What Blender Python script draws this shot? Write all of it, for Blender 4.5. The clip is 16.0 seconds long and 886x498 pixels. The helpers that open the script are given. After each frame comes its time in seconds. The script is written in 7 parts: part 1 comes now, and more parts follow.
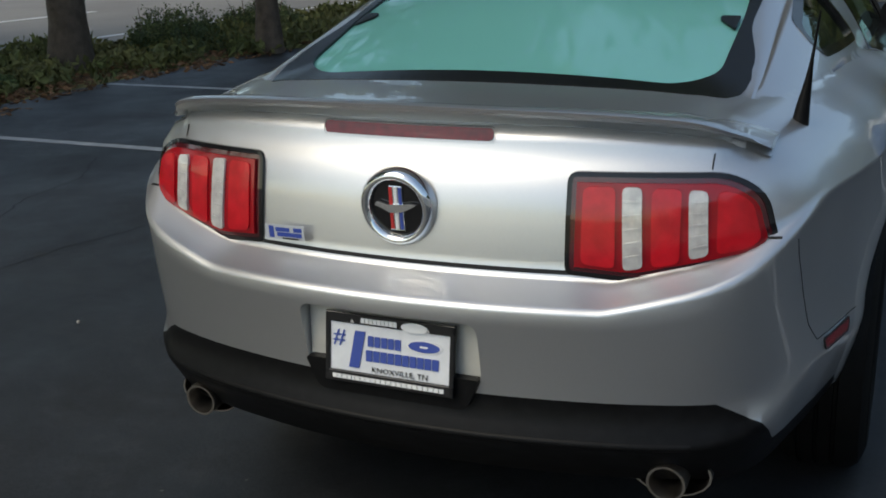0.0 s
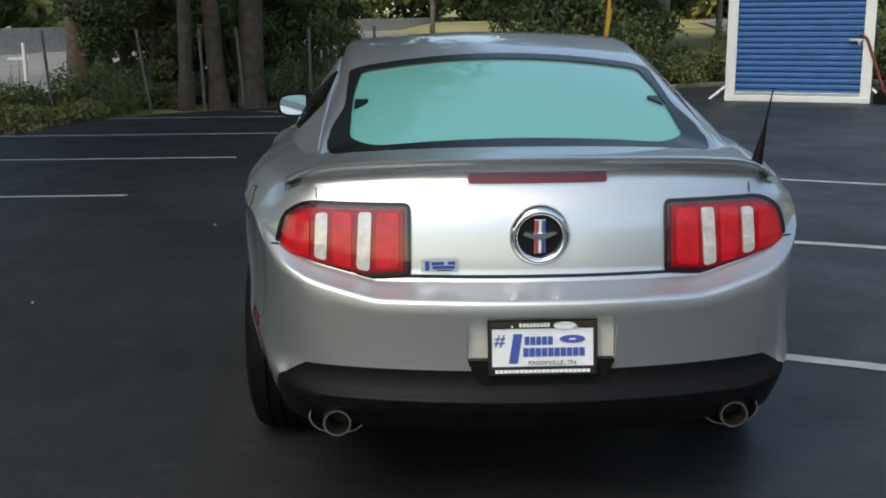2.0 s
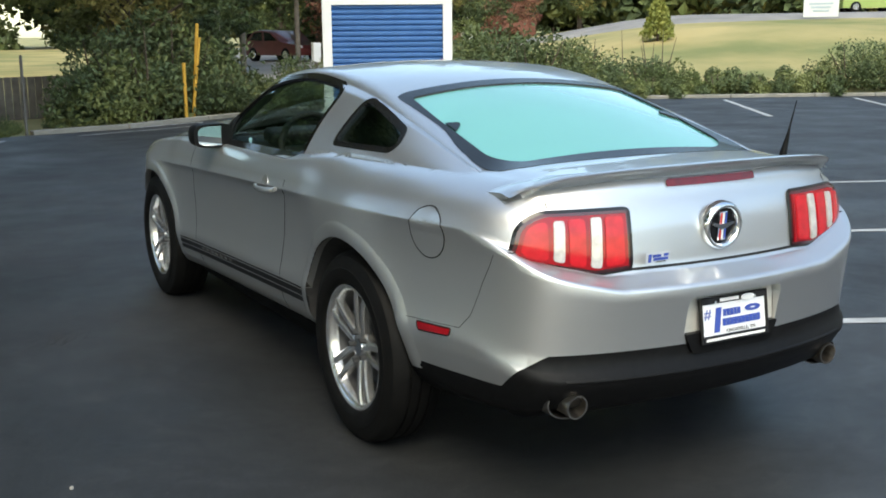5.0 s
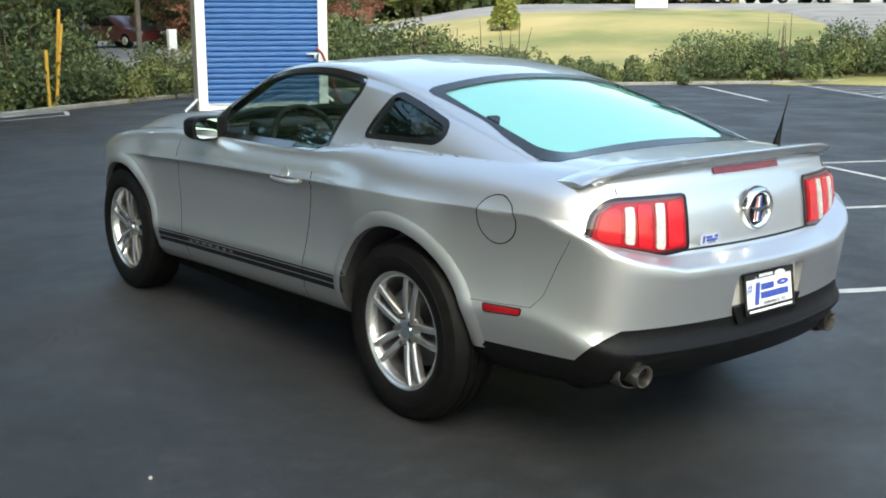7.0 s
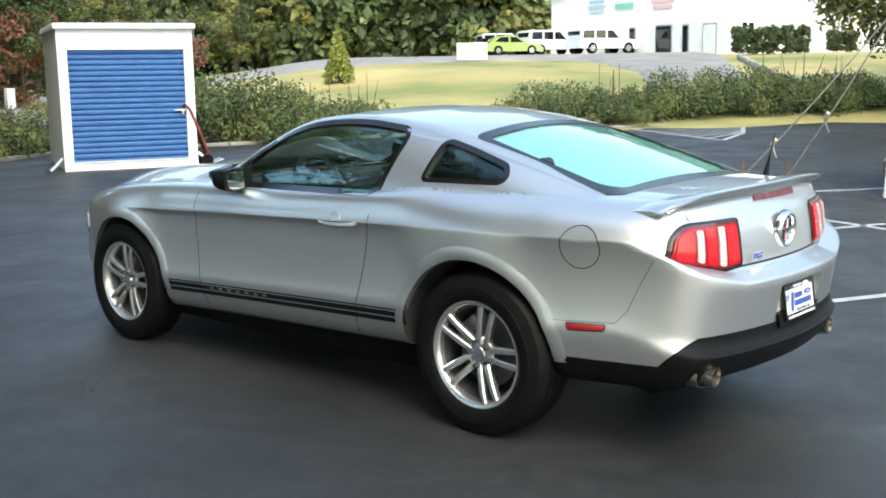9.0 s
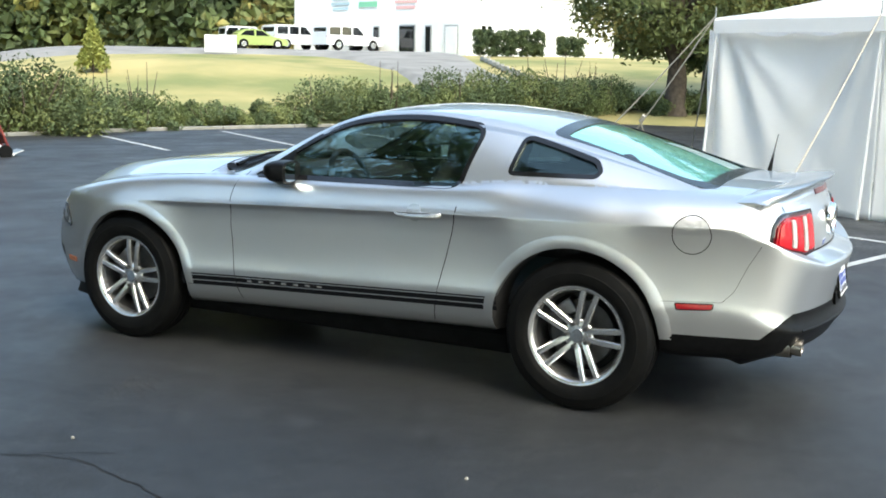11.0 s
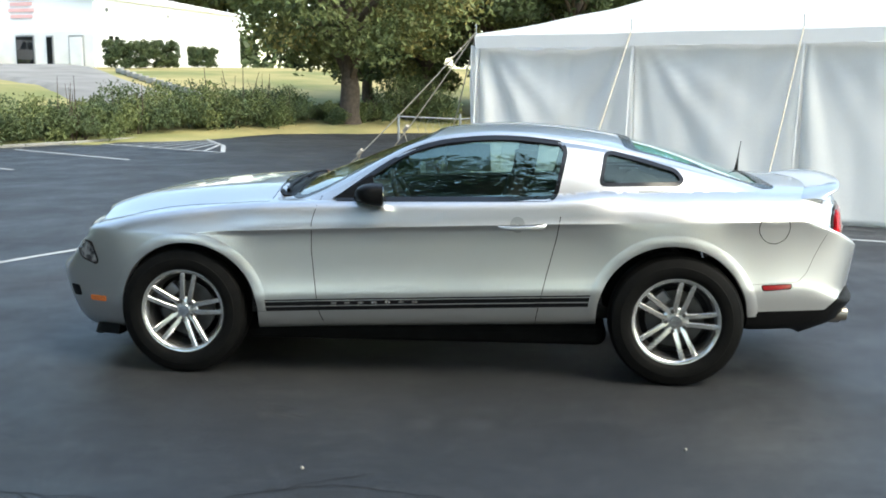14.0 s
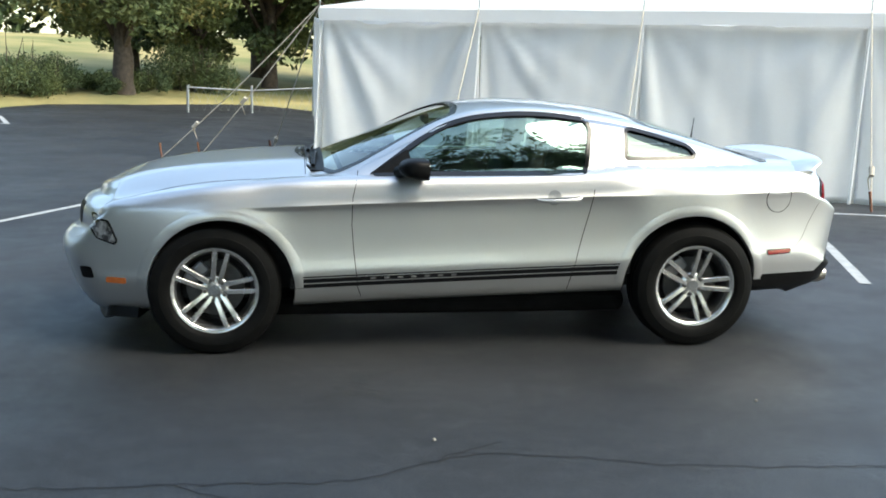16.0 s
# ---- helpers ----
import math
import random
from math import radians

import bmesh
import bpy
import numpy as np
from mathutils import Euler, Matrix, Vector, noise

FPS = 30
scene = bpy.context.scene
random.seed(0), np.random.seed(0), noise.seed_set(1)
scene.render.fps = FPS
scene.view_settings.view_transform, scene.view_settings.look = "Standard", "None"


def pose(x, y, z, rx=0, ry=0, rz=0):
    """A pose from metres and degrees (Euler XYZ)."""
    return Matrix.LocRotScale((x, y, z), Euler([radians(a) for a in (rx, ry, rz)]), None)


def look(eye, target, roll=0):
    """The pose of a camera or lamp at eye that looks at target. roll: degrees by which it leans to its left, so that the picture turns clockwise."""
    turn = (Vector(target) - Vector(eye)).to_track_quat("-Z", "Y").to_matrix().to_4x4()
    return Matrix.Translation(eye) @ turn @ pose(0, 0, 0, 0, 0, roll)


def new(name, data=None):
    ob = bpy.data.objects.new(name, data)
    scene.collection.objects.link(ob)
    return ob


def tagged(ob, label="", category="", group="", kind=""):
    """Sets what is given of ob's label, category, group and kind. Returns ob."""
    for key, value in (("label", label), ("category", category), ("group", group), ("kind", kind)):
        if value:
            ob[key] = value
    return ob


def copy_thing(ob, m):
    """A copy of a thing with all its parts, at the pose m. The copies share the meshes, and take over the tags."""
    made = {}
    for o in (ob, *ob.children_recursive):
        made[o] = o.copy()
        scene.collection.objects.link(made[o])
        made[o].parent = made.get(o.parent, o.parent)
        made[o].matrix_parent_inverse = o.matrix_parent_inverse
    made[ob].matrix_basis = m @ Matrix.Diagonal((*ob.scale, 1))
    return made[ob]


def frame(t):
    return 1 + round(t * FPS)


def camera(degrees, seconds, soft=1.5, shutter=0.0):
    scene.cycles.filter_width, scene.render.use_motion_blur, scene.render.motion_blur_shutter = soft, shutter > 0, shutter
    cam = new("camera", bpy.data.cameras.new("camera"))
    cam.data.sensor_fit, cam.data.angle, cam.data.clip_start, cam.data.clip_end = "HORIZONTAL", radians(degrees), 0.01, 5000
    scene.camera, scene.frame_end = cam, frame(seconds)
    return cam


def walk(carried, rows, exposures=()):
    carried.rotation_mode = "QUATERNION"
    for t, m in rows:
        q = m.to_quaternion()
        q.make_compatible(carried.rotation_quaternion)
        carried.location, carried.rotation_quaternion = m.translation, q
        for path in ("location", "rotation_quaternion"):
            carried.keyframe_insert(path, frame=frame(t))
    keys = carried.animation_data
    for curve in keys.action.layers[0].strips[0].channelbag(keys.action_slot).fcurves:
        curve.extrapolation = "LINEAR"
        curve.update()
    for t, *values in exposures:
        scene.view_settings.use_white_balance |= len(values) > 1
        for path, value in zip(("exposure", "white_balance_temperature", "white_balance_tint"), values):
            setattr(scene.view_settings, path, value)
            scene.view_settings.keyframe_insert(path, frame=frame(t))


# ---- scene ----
cam = camera(44.9, 16.0, soft=1.8)
PATH = [
    (0, (0.945, -4.198, 1.439), (0.155, -2.46, 0.842), -1.9),
    (0.5, (0.637, -4.527, 1.488), (0.113, -2.678, 0.933), -2.5),
    (1, (0.341, -4.764, 1.436), (0.025, -2.846, 0.965), -0.8),
    (1.5, (-0.005, -4.914, 1.443), (-0.13, -2.973, 0.977), -0.6),
    (2, (-0.361, -5.12, 1.461), (-0.289, -3.168, 1.03), -0.5),
    (2.5, (-0.714, -5.213, 1.442), (-0.489, -3.264, 1.056), -0.2),
    (3, (-1.103, -5.191, 1.414), (-0.679, -3.278, 1.011), 0.6),
    (3.5, (-1.494, -5.169, 1.5), (-0.887, -3.31, 1.08), 1.7),
    (4, (-1.796, -5.114, 1.469), (-1.087, -3.286, 1.077), 0.4),
    (6.5, (-3.194, -4.6, 1.533), (-1.978, -3.068, 1.114), 0.4),
    (7, (-3.243, -4.615, 1.535), (-2.03, -3.081, 1.12), 0.0),
    (7.5, (-3.344, -4.624, 1.526), (-2.116, -3.098, 1.123), 1.0),
    (8, (-3.577, -4.564, 1.514), (-2.299, -3.076, 1.127), 0.5),
    (8.5, (-3.887, -4.423, 1.515), (-2.521, -3.005, 1.161), -0.9),
    (9, (-4.29, -4.226, 1.548), (-2.817, -2.913, 1.224), -0.9),
    (11.5, (-5.726, -2.619, 1.575), (-3.911, -1.846, 1.249), 1.0),
    (12, (-5.981, -2.26, 1.615), (-4.115, -1.611, 1.305), 0.2),
    (12.5, (-6.12, -1.871, 1.6), (-4.216, -1.345, 1.287), -1.4),
    (13, (-6.301, -1.494, 1.601), (-4.375, -1.068, 1.271), 0.1),
    (13.5, (-6.48, -1.117, 1.645), (-4.534, -0.802, 1.309), 0.3),
    (14, (-6.575, -0.69, 1.633), (-4.61, -0.489, 1.322), -0.0),
    (14.5, (-6.674, -0.261, 1.641), (-4.699, -0.179, 1.336), 0.3),
    (15, (-6.771, 0.137, 1.689), (-4.796, 0.059, 1.381), 0.4),
    (15.5, (-6.715, 0.562, 1.667), (-4.751, 0.374, 1.339), -0.7),
    (16, (-6.664, 0.98, 1.642), (-4.717, 0.689, 1.285), 1.2),
]
walk(cam, [(t, look(eye, target, roll)) for t, eye, target, roll in PATH], [(0, 0.38, 7350, 4), (1.5, 0.6, 7350, 4), (2.5, 0.95, 7400, 3), (4, 1.3, 7400, 2), (6.5, 1.8, 7500, 1), (9, 2.0, 7450, 1), (11.5, 2.1, 7350, 1), (16, 1.95, 7300, 1)])

# ---- sky, sun ----
world = bpy.data.worlds.new("world")
scene.world = world
world.use_nodes = True
wn = world.node_tree.nodes
sky = wn.new("ShaderNodeTexSky")
sky.sky_type = "NISHITA"
sky.sun_disc = False
SUN_EL, SUN_AZ = 50.0, 212.0
sky.sun_elevation = radians(SUN_EL)
sky.sun_rotation = radians(SUN_AZ)
sky.air_density, sky.dust_density = 1.0, 1.2
wn["Background"].inputs["Strength"].default_value = 0.15
world.node_tree.links.new(sky.outputs[0], wn["Background"].inputs["Color"])
sun = new("sun", bpy.data.lights.new("sun", "SUN"))
sun.data.energy, sun.data.angle, sun.data.color = 1.0, radians(38), (1.0, 0.94, 0.86)
_az, _el = radians(SUN_AZ), radians(SUN_EL)
sun.matrix_world = look((math.sin(_az) * 30 * math.cos(_el), math.cos(_az) * 30 * math.cos(_el), 30 * math.sin(_el)), (0, 0, 0))


# ---- materials ----
def mat(name, col, rough=0.5, metal=0.0, coat=0.0, col2=None, scale=8.0, detail=4.0, bump=0.0, bump_scale=60.0, spec=0.5, per_object=0.0, per_island=0.0, emit=0.0, contrast=0.35):
    m = bpy.data.materials.new(name)
    m.use_nodes = True
    nt = m.node_tree
    b = nt.nodes["Principled BSDF"]
    b.inputs["Base Color"].default_value = (*col, 1)
    b.inputs["Roughness"].default_value = rough
    b.inputs["Metallic"].default_value = metal
    b.inputs["Coat Weight"].default_value = coat
    b.inputs["Coat Roughness"].default_value = 0.03
    b.inputs["Specular IOR Level"].default_value = spec
    geo = nt.nodes.new("ShaderNodeNewGeometry")
    if col2:
        n = nt.nodes.new("ShaderNodeTexNoise")
        n.inputs["Scale"].default_value, n.inputs["Detail"].default_value = scale, detail
        nt.links.new(geo.outputs["Position"], n.inputs["Vector"])
        r = nt.nodes.new("ShaderNodeValToRGB")
        r.color_ramp.elements[0].color, r.color_ramp.elements[1].color = (*col, 1), (*col2, 1)
        r.color_ramp.elements[0].position, r.color_ramp.elements[1].position = 0.5 - contrast / 2, 0.5 + contrast / 2
        nt.links.new(n.outputs["Fac"], r.inputs["Fac"])
        out = r.outputs["Color"]
        if per_object or per_island:
            h = nt.nodes.new("ShaderNodeHueSaturation")
            mr = nt.nodes.new("ShaderNodeMapRange")
            k = per_object or per_island
            mr.inputs["To Min"].default_value, mr.inputs["To Max"].default_value = 1 - k, 1 + k
            if per_object:
                oi = nt.nodes.new("ShaderNodeObjectInfo")
                nt.links.new(oi.outputs["Random"], mr.inputs["Value"])
            else:
                nt.links.new(geo.outputs["Random Per Island"], mr.inputs["Value"])
            nt.links.new(mr.outputs["Result"], h.inputs["Value"])
            nt.links.new(out, h.inputs["Color"])
            out = h.outputs["Color"]
        nt.links.new(out, b.inputs["Base Color"])
    if bump:
        n = nt.nodes.new("ShaderNodeTexNoise")
        n.inputs["Scale"].default_value, n.inputs["Detail"].default_value = bump_scale, 5
        nt.links.new(geo.outputs["Position"], n.inputs["Vector"])
        bp = nt.nodes.new("ShaderNodeBump")
        bp.inputs["Strength"].default_value, bp.inputs["Distance"].default_value = bump, 0.02
        nt.links.new(n.outputs["Fac"], bp.inputs["Height"])
        nt.links.new(bp.outputs["Normal"], b.inputs["Normal"])
    return m


def see_through(name, col, rough=0.0, clear=0.8, tint=(1, 1, 1), face=(0.88, 0.92, 0.90)):
    """A pane: clear where it lets light pass, with a glossy face."""
    m = bpy.data.materials.new(name)
    m.use_nodes = True
    nt = m.node_tree
    b = nt.nodes["Principled BSDF"]
    b.inputs["Base Color"].default_value = (*col, 1)
    b.inputs["Roughness"].default_value = rough
    b.inputs["Coat Weight"].default_value = 1.0
    b.inputs["Coat Roughness"].default_value = 0.0
    if clear > 0.5:
        b.inputs["Metallic"].default_value = 1.0
        b.inputs["Coat Weight"].default_value = 0.0
        b.inputs["Base Color"].default_value = (*face, 1)
    t = nt.nodes.new("ShaderNodeBsdfTransparent")
    t.inputs["Color"].default_value = (*tint, 1)
    mix = nt.nodes.new("ShaderNodeMixShader")
    lw = nt.nodes.new("ShaderNodeLayerWeight")
    lw.inputs["Blend"].default_value = 0.5
    fr = nt.nodes.new("ShaderNodeMath")
    fr.operation = "POWER"
    fr.inputs[1].default_value = 4.0
    nt.links.new(lw.outputs["Facing"], fr.inputs[0])
    mr = nt.nodes.new("ShaderNodeMapRange")
    mr.inputs["From Min"].default_value, mr.inputs["From Max"].default_value = 0.0, 1.0
    mr.inputs["To Min"].default_value, mr.inputs["To Max"].default_value = 1 - clear, 1.0
    nt.links.new(fr.outputs[0], mr.inputs["Value"])
    nt.links.new(mr.outputs["Result"], mix.inputs["Fac"])
    nt.links.new(t.outputs[0], mix.inputs[1])
    nt.links.new(b.outputs[0], mix.inputs[2])
    nt.links.new(mix.outputs[0], nt.nodes["Material Output"].inputs["Surface"])
    return m


def canvas(name, col, col2):
    """Thin cloth: part of the light goes through."""
    m = mat(name, col, 0.6, 0, 0, col2, 1.2, 7, bump=0.12, bump_scale=14)
    nt = m.node_tree
    tr = nt.nodes.new("ShaderNodeBsdfTranslucent")
    tr.inputs["Color"].default_value = (*col, 1)
    mix = nt.nodes.new("ShaderNodeMixShader")
    mix.inputs["Fac"].default_value = 0.4
    nt.links.new(nt.nodes["Principled BSDF"].outputs[0], mix.inputs[1])
    nt.links.new(tr.outputs[0], mix.inputs[2])
    nt.links.new(mix.outputs[0], nt.nodes["Material Output"].inputs["Surface"])
    return m


PAINT = mat("silver_paint", (0.585, 0.59, 0.595), 0.38, 0.90, 0.9, (0.64, 0.645, 0.65), 900, 2)
BLACK_PLASTIC = mat("black_plastic", (0.0035, 0.0035, 0.0038), 0.42, 0, 0, (0.0065, 0.0065, 0.007), 40, bump=0.06, bump_scale=900, spec=0.14)
GLOSS_BLACK = mat("gloss_black", (0.008, 0.008, 0.009), 0.12)
RUBBER = mat("rubber", (0.003, 0.003, 0.0031), 0.6, 0, 0, (0.0055, 0.0053, 0.005), 18, bump=0.1, bump_scale=300, spec=0.12)
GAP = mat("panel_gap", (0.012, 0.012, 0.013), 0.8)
ALLOY = mat("wheel_alloy", (0.62, 0.62, 0.62), 0.24, 0.9, 0.4, (0.70, 0.70, 0.70), 30)
# the wheel alloy again, twice darkened for the shade behind the spokes
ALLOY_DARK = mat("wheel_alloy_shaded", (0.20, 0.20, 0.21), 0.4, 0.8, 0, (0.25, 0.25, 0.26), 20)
BARREL = mat("wheel_barrel_shaded", (0.06, 0.06, 0.062), 0.5, 0.7, 0, (0.09, 0.09, 0.092), 20)
CHROME = mat("chrome", (0.82, 0.83, 0.84), 0.07, 1.0)
STEEL = mat("steel", (0.42, 0.40, 0.37), 0.33, 1.0, 0, (0.30, 0.27, 0.24), 25)
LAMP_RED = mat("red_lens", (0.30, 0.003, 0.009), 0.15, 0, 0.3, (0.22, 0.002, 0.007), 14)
# brighter copy of the red lens: light in the reflectors is in the colour
LAMP_RED_LIT = mat("red_lens_lit_reflector", (0.56, 0.006, 0.016), 0.2, 0, 0.3, (0.40, 0.004, 0.011), 26)
LAMP_DARK = mat("dark_red_edge", (0.07, 0.004, 0.008), 0.15, 0, 1.0)
LAMP_CLEAR = mat("clear_lens", (0.62, 0.60, 0.58), 0.15, 0.15, 1.0, (0.45, 0.43, 0.42), 45)
BRAKE_RED = mat("brake_lens", (0.16, 0.006, 0.012), 0.25, 0, 0.2, (0.10, 0.006, 0.01), 60)
AMBER = mat("amber_lens", (0.75, 0.20, 0.05), 0.2, 0, 1.0, (0.6, 0.14, 0.03), 40)
SIDE_GLASS = see_through("side_glass", (0.01, 0.012, 0.012), 0.0, 0.76, (0.58, 0.70, 0.66), (0.55, 0.80, 0.74))
QUARTER_GLASS = see_through("quarter_glass", (0.01, 0.012, 0.012), 0.0, 0.90, (0.35, 0.42, 0.40), (0.6, 0.78, 0.74))
SCREEN_GLASS = see_through("windscreen_glass", (0.01, 0.014, 0.013), 0.0, 0.93, (0.80, 0.90, 0.86))
TEAL_GLASS = see_through("teal_rear_glass", (0.16, 0.46, 0.42), 0.05, 0.14, (0.25, 0.60, 0.55))
FRIT = mat("black_frit", (0.008, 0.009, 0.010), 0.25, 0, 0.0, spec=0.3)
SEAT = mat("seat_cloth", (0.022, 0.022, 0.024), 0.85, 0, 0, (0.035, 0.035, 0.037), 60, bump=0.1)
TRIM_DARK = mat("cabin_trim", (0.02, 0.02, 0.021), 0.7, 0, 0, (0.03, 0.03, 0.031), 40)
PLATE_WHITE = mat("plate_white", (0.72, 0.73, 0.75), 0.35, 0, 0, (0.66, 0.67, 0.69), 40)
RECESS_CREAM = mat("plate_recess", (0.55, 0.54, 0.50), 0.35, 0.3, 0.6, (0.50, 0.49, 0.45), 30)
INK_BLUE = mat("blue_ink", (0.035, 0.07, 0.32), 0.4)
INK_BLACK = mat("black_ink", (0.02, 0.02, 0.022), 0.4)
WHITE_PRINT = mat("white_print", (0.75, 0.75, 0.75), 0.4)
RED_PRINT = mat("red_print", (0.5, 0.03, 0.03), 0.4)
STRIPE = mat("black_stripe", (0.006, 0.006, 0.007), 0.4, 0, 0.0, spec=0.25)
MIRROR = mat("mirror", (0.50, 0.56, 0.55), 0.01, 1.0)


# ---- mesh helpers ----
from mathutils.bvhtree import BVHTree


def part(name, bm, material, parent=None, label="", smooth=None):
    me = bpy.data.meshes.new(name)
    bm.to_mesh(me)
    bm.free()
    for m in material if isinstance(material, (list, tuple)) else [material]:
        me.materials.append(m)
    if smooth is not None:
        me.shade_smooth()
        me.set_sharp_from_angle(angle=radians(smooth))
    ob = new(name, me)
    ob.parent = parent
    if label:
        ob["label"] = label
    return ob


def thing(name, label, category, group="", kind="", at=None):
    ob = new(name)
    ob.empty_display_size = 0.2
    if at is not None:
        ob.matrix_world = at
    return tagged(ob, label, category, group, kind)


def add_box(bm, size, m=Matrix(), bevel=0.0, segs=2):
    r = bmesh.ops.create_cube(bm, size=1, matrix=m @ Matrix.Diagonal((*size, 1)))
    if bevel:
        es = {e for v in r["verts"] for e in v.link_edges}
        bmesh.ops.bevel(bm, geom=list(es), offset=bevel, segments=segs, profile=0.5, affect="EDGES")
    return r


def box(size, m=Matrix(), bevel=0.0, segs=2):
    bm = bmesh.new()
    add_box(bm, size, m, bevel, segs)
    return bm


def add_cyl(bm, r1, r2, depth, m=Matrix(), segs=24, caps=True):
    return bmesh.ops.create_cone(bm, cap_ends=caps, segments=segs, radius1=r1, radius2=r2, depth=depth, matrix=m)


def cyl(r1, r2, depth, m=Matrix(), segs=24, caps=True):
    bm = bmesh.new()
    add_cyl(bm, r1, r2, depth, m, segs, caps)
    return bm


def add_loft(bm, rings, closed=True, caps=True):
    """Joins rings of equal length to a skin."""
    vs = [[bm.verts.new(p) for p in ring] for ring in rings]
    n = len(rings[0])
    for a, b in zip(vs, vs[1:]):
        for i in range(n if closed else n - 1):
            j = (i + 1) % n
            bm.faces.new((a[i], a[j], b[j], b[i]))
    if caps and closed:
        bm.faces.new(list(reversed(vs[0])))
        bm.faces.new(vs[-1])
    return vs


def add_tube(bm, pts, radii, segs=8):
    """A round bar along points."""
    pts = [Vector(p) for p in pts]
    if not isinstance(radii, (list, tuple)):
        radii = [radii] * len(pts)
    rings = []
    for i, p in enumerate(pts):
        d = (pts[min(i + 1, len(pts) - 1)] - pts[max(i - 1, 0)]).normalized()
        a = d.orthogonal().normalized() if i == 0 else (rings_a - d * rings_a.dot(d)).normalized()
        rings_a = a
        b = d.cross(a)
        rings.append([p + radii[i] * (math.cos(t) * a + math.sin(t) * b) for t in (2 * math.pi * k / segs for k in range(segs))])
    add_loft(bm, rings)


def tube(pts, radii, segs=8):
    bm = bmesh.new()
    add_tube(bm, pts, radii, segs)
    return bm


def add_lathe(bm, prof, m=Matrix(), segs=48, closed_prof=False):
    """Turns (radius, height) pairs round the local z axis."""
    rings = [[m @ Vector((r * math.cos(t), r * math.sin(t), h)) for r, h in prof] for t in (2 * math.pi * k / segs for k in range(segs))]
    vs = [[bm.verts.new(p) for p in ring] for ring in rings]
    n = len(prof)
    for k in range(segs):
        a, b = vs[k], vs[(k + 1) % segs]
        for i in range(n if closed_prof else n - 1):
            j = (i + 1) % n
            bm.faces.new((a[i], b[i], b[j], a[j]))


def curve(*knots):
    """A smooth curve through (x, value) knots that makes no humps of its own."""
    k = sorted(knots)
    xs, ys = np.array([a for a, _ in k], float), np.array([b for _, b in k], float)
    d = np.diff(ys) / np.diff(xs)
    m = np.zeros(len(xs))
    m[0], m[-1] = d[0], d[-1]
    for i in range(1, len(xs) - 1):
        m[i] = 0 if d[i - 1] * d[i] <= 0 else 2 * d[i - 1] * d[i] / (d[i - 1] + d[i])

    def value(x):
        x = min(max(x, xs[0]), xs[-1])
        i = min(int(np.searchsorted(xs, x, "right")) - 1, len(xs) - 2)
        h = xs[i + 1] - xs[i]
        t = (x - xs[i]) / h
        return float((1 + 2 * t) * (1 - t) ** 2 * ys[i] + t * (1 - t) ** 2 * h * m[i] + t * t * (3 - 2 * t) * ys[i + 1] + t * t * (t - 1) * h * m[i + 1])

    return value


def ramp(x, a, b):
    t = min(max((x - a) / (b - a), 0), 1)
    return t * t * (3 - 2 * t)


def rounded(pts, r, n=5):
    """The outline of a polygon with its corners rounded: 2D points, one radius or one for each."""
    out = []
    rs = r if isinstance(r, (list, tuple)) else [r] * len(pts)
    for i, p in enumerate(pts):
        a, b, c = Vector(pts[i - 1]), Vector(p), Vector(pts[(i + 1) % len(pts)])
        k = min(rs[i], 0.45 * (a - b).length, 0.45 * (c - b).length)
        s, e = b + (a - b).normalized() * k, b + (c - b).normalized() * k
        for j in range(n + 1):
            t = j / n
            out.append((1 - t) ** 2 * s + 2 * t * (1 - t) * b + t * t * e)
    return out


def resampled(pts, step):
    """A closed 2D outline cut into steps of about that length."""
    out = []
    for i, p in enumerate(pts):
        q = pts[(i + 1) % len(pts)]
        n = max(1, int((q - p).length / step))
        out += [p.lerp(q, j / n) for j in range(n)]
    return out


def grown(pts, d):
    """A closed outline moved outwards by d, whichever way it turns."""
    area = sum(a.x * b.y - b.x * a.y for a, b in zip(pts, pts[1:] + pts[:1]))
    s = 1 if area > 0 else -1
    out = []
    for i, p in enumerate(pts):
        t = pts[(i + 1) % len(pts)] - pts[i - 1]
        nrm = Vector((t.y, -t.x)).normalized() * s
        out.append(p + nrm * d)
    return out

# ---- the car: its skin ----
HALF = curve((-2.3, 0.68), (-2.1, 0.775), (-1.96, 0.817), (-1.81, 0.850), (-1.6, 0.890), (-1.36, 0.918), (-0.97, 0.902), (-0.3, 0.892), (0.5, 0.888), (0.96, 0.898), (1.36, 0.918), (1.6, 0.884), (1.88, 0.785), (2.05, 0.68))
CREST = curve((2.1, 0.765), (1.955, 0.813), (1.84, 0.84), (1.52, 0.901), (1.2, 0.94), (0.88, 0.966), (0.57, 0.977), (-0.07, 0.990), (-0.7, 1.012), (-1.0, 1.040), (-1.3, 1.050), (-1.6, 1.048), (-1.9, 1.038), (-2.1, 1.03), (-2.3, 1.02))
LIFT = curve((2.2, -0.05), (1.1, -0.02), (0.55, 0.0), (-0.4, 0.031), (-0.9, 0.047), (-1.5, 0.060), (-2.1, 0.064))
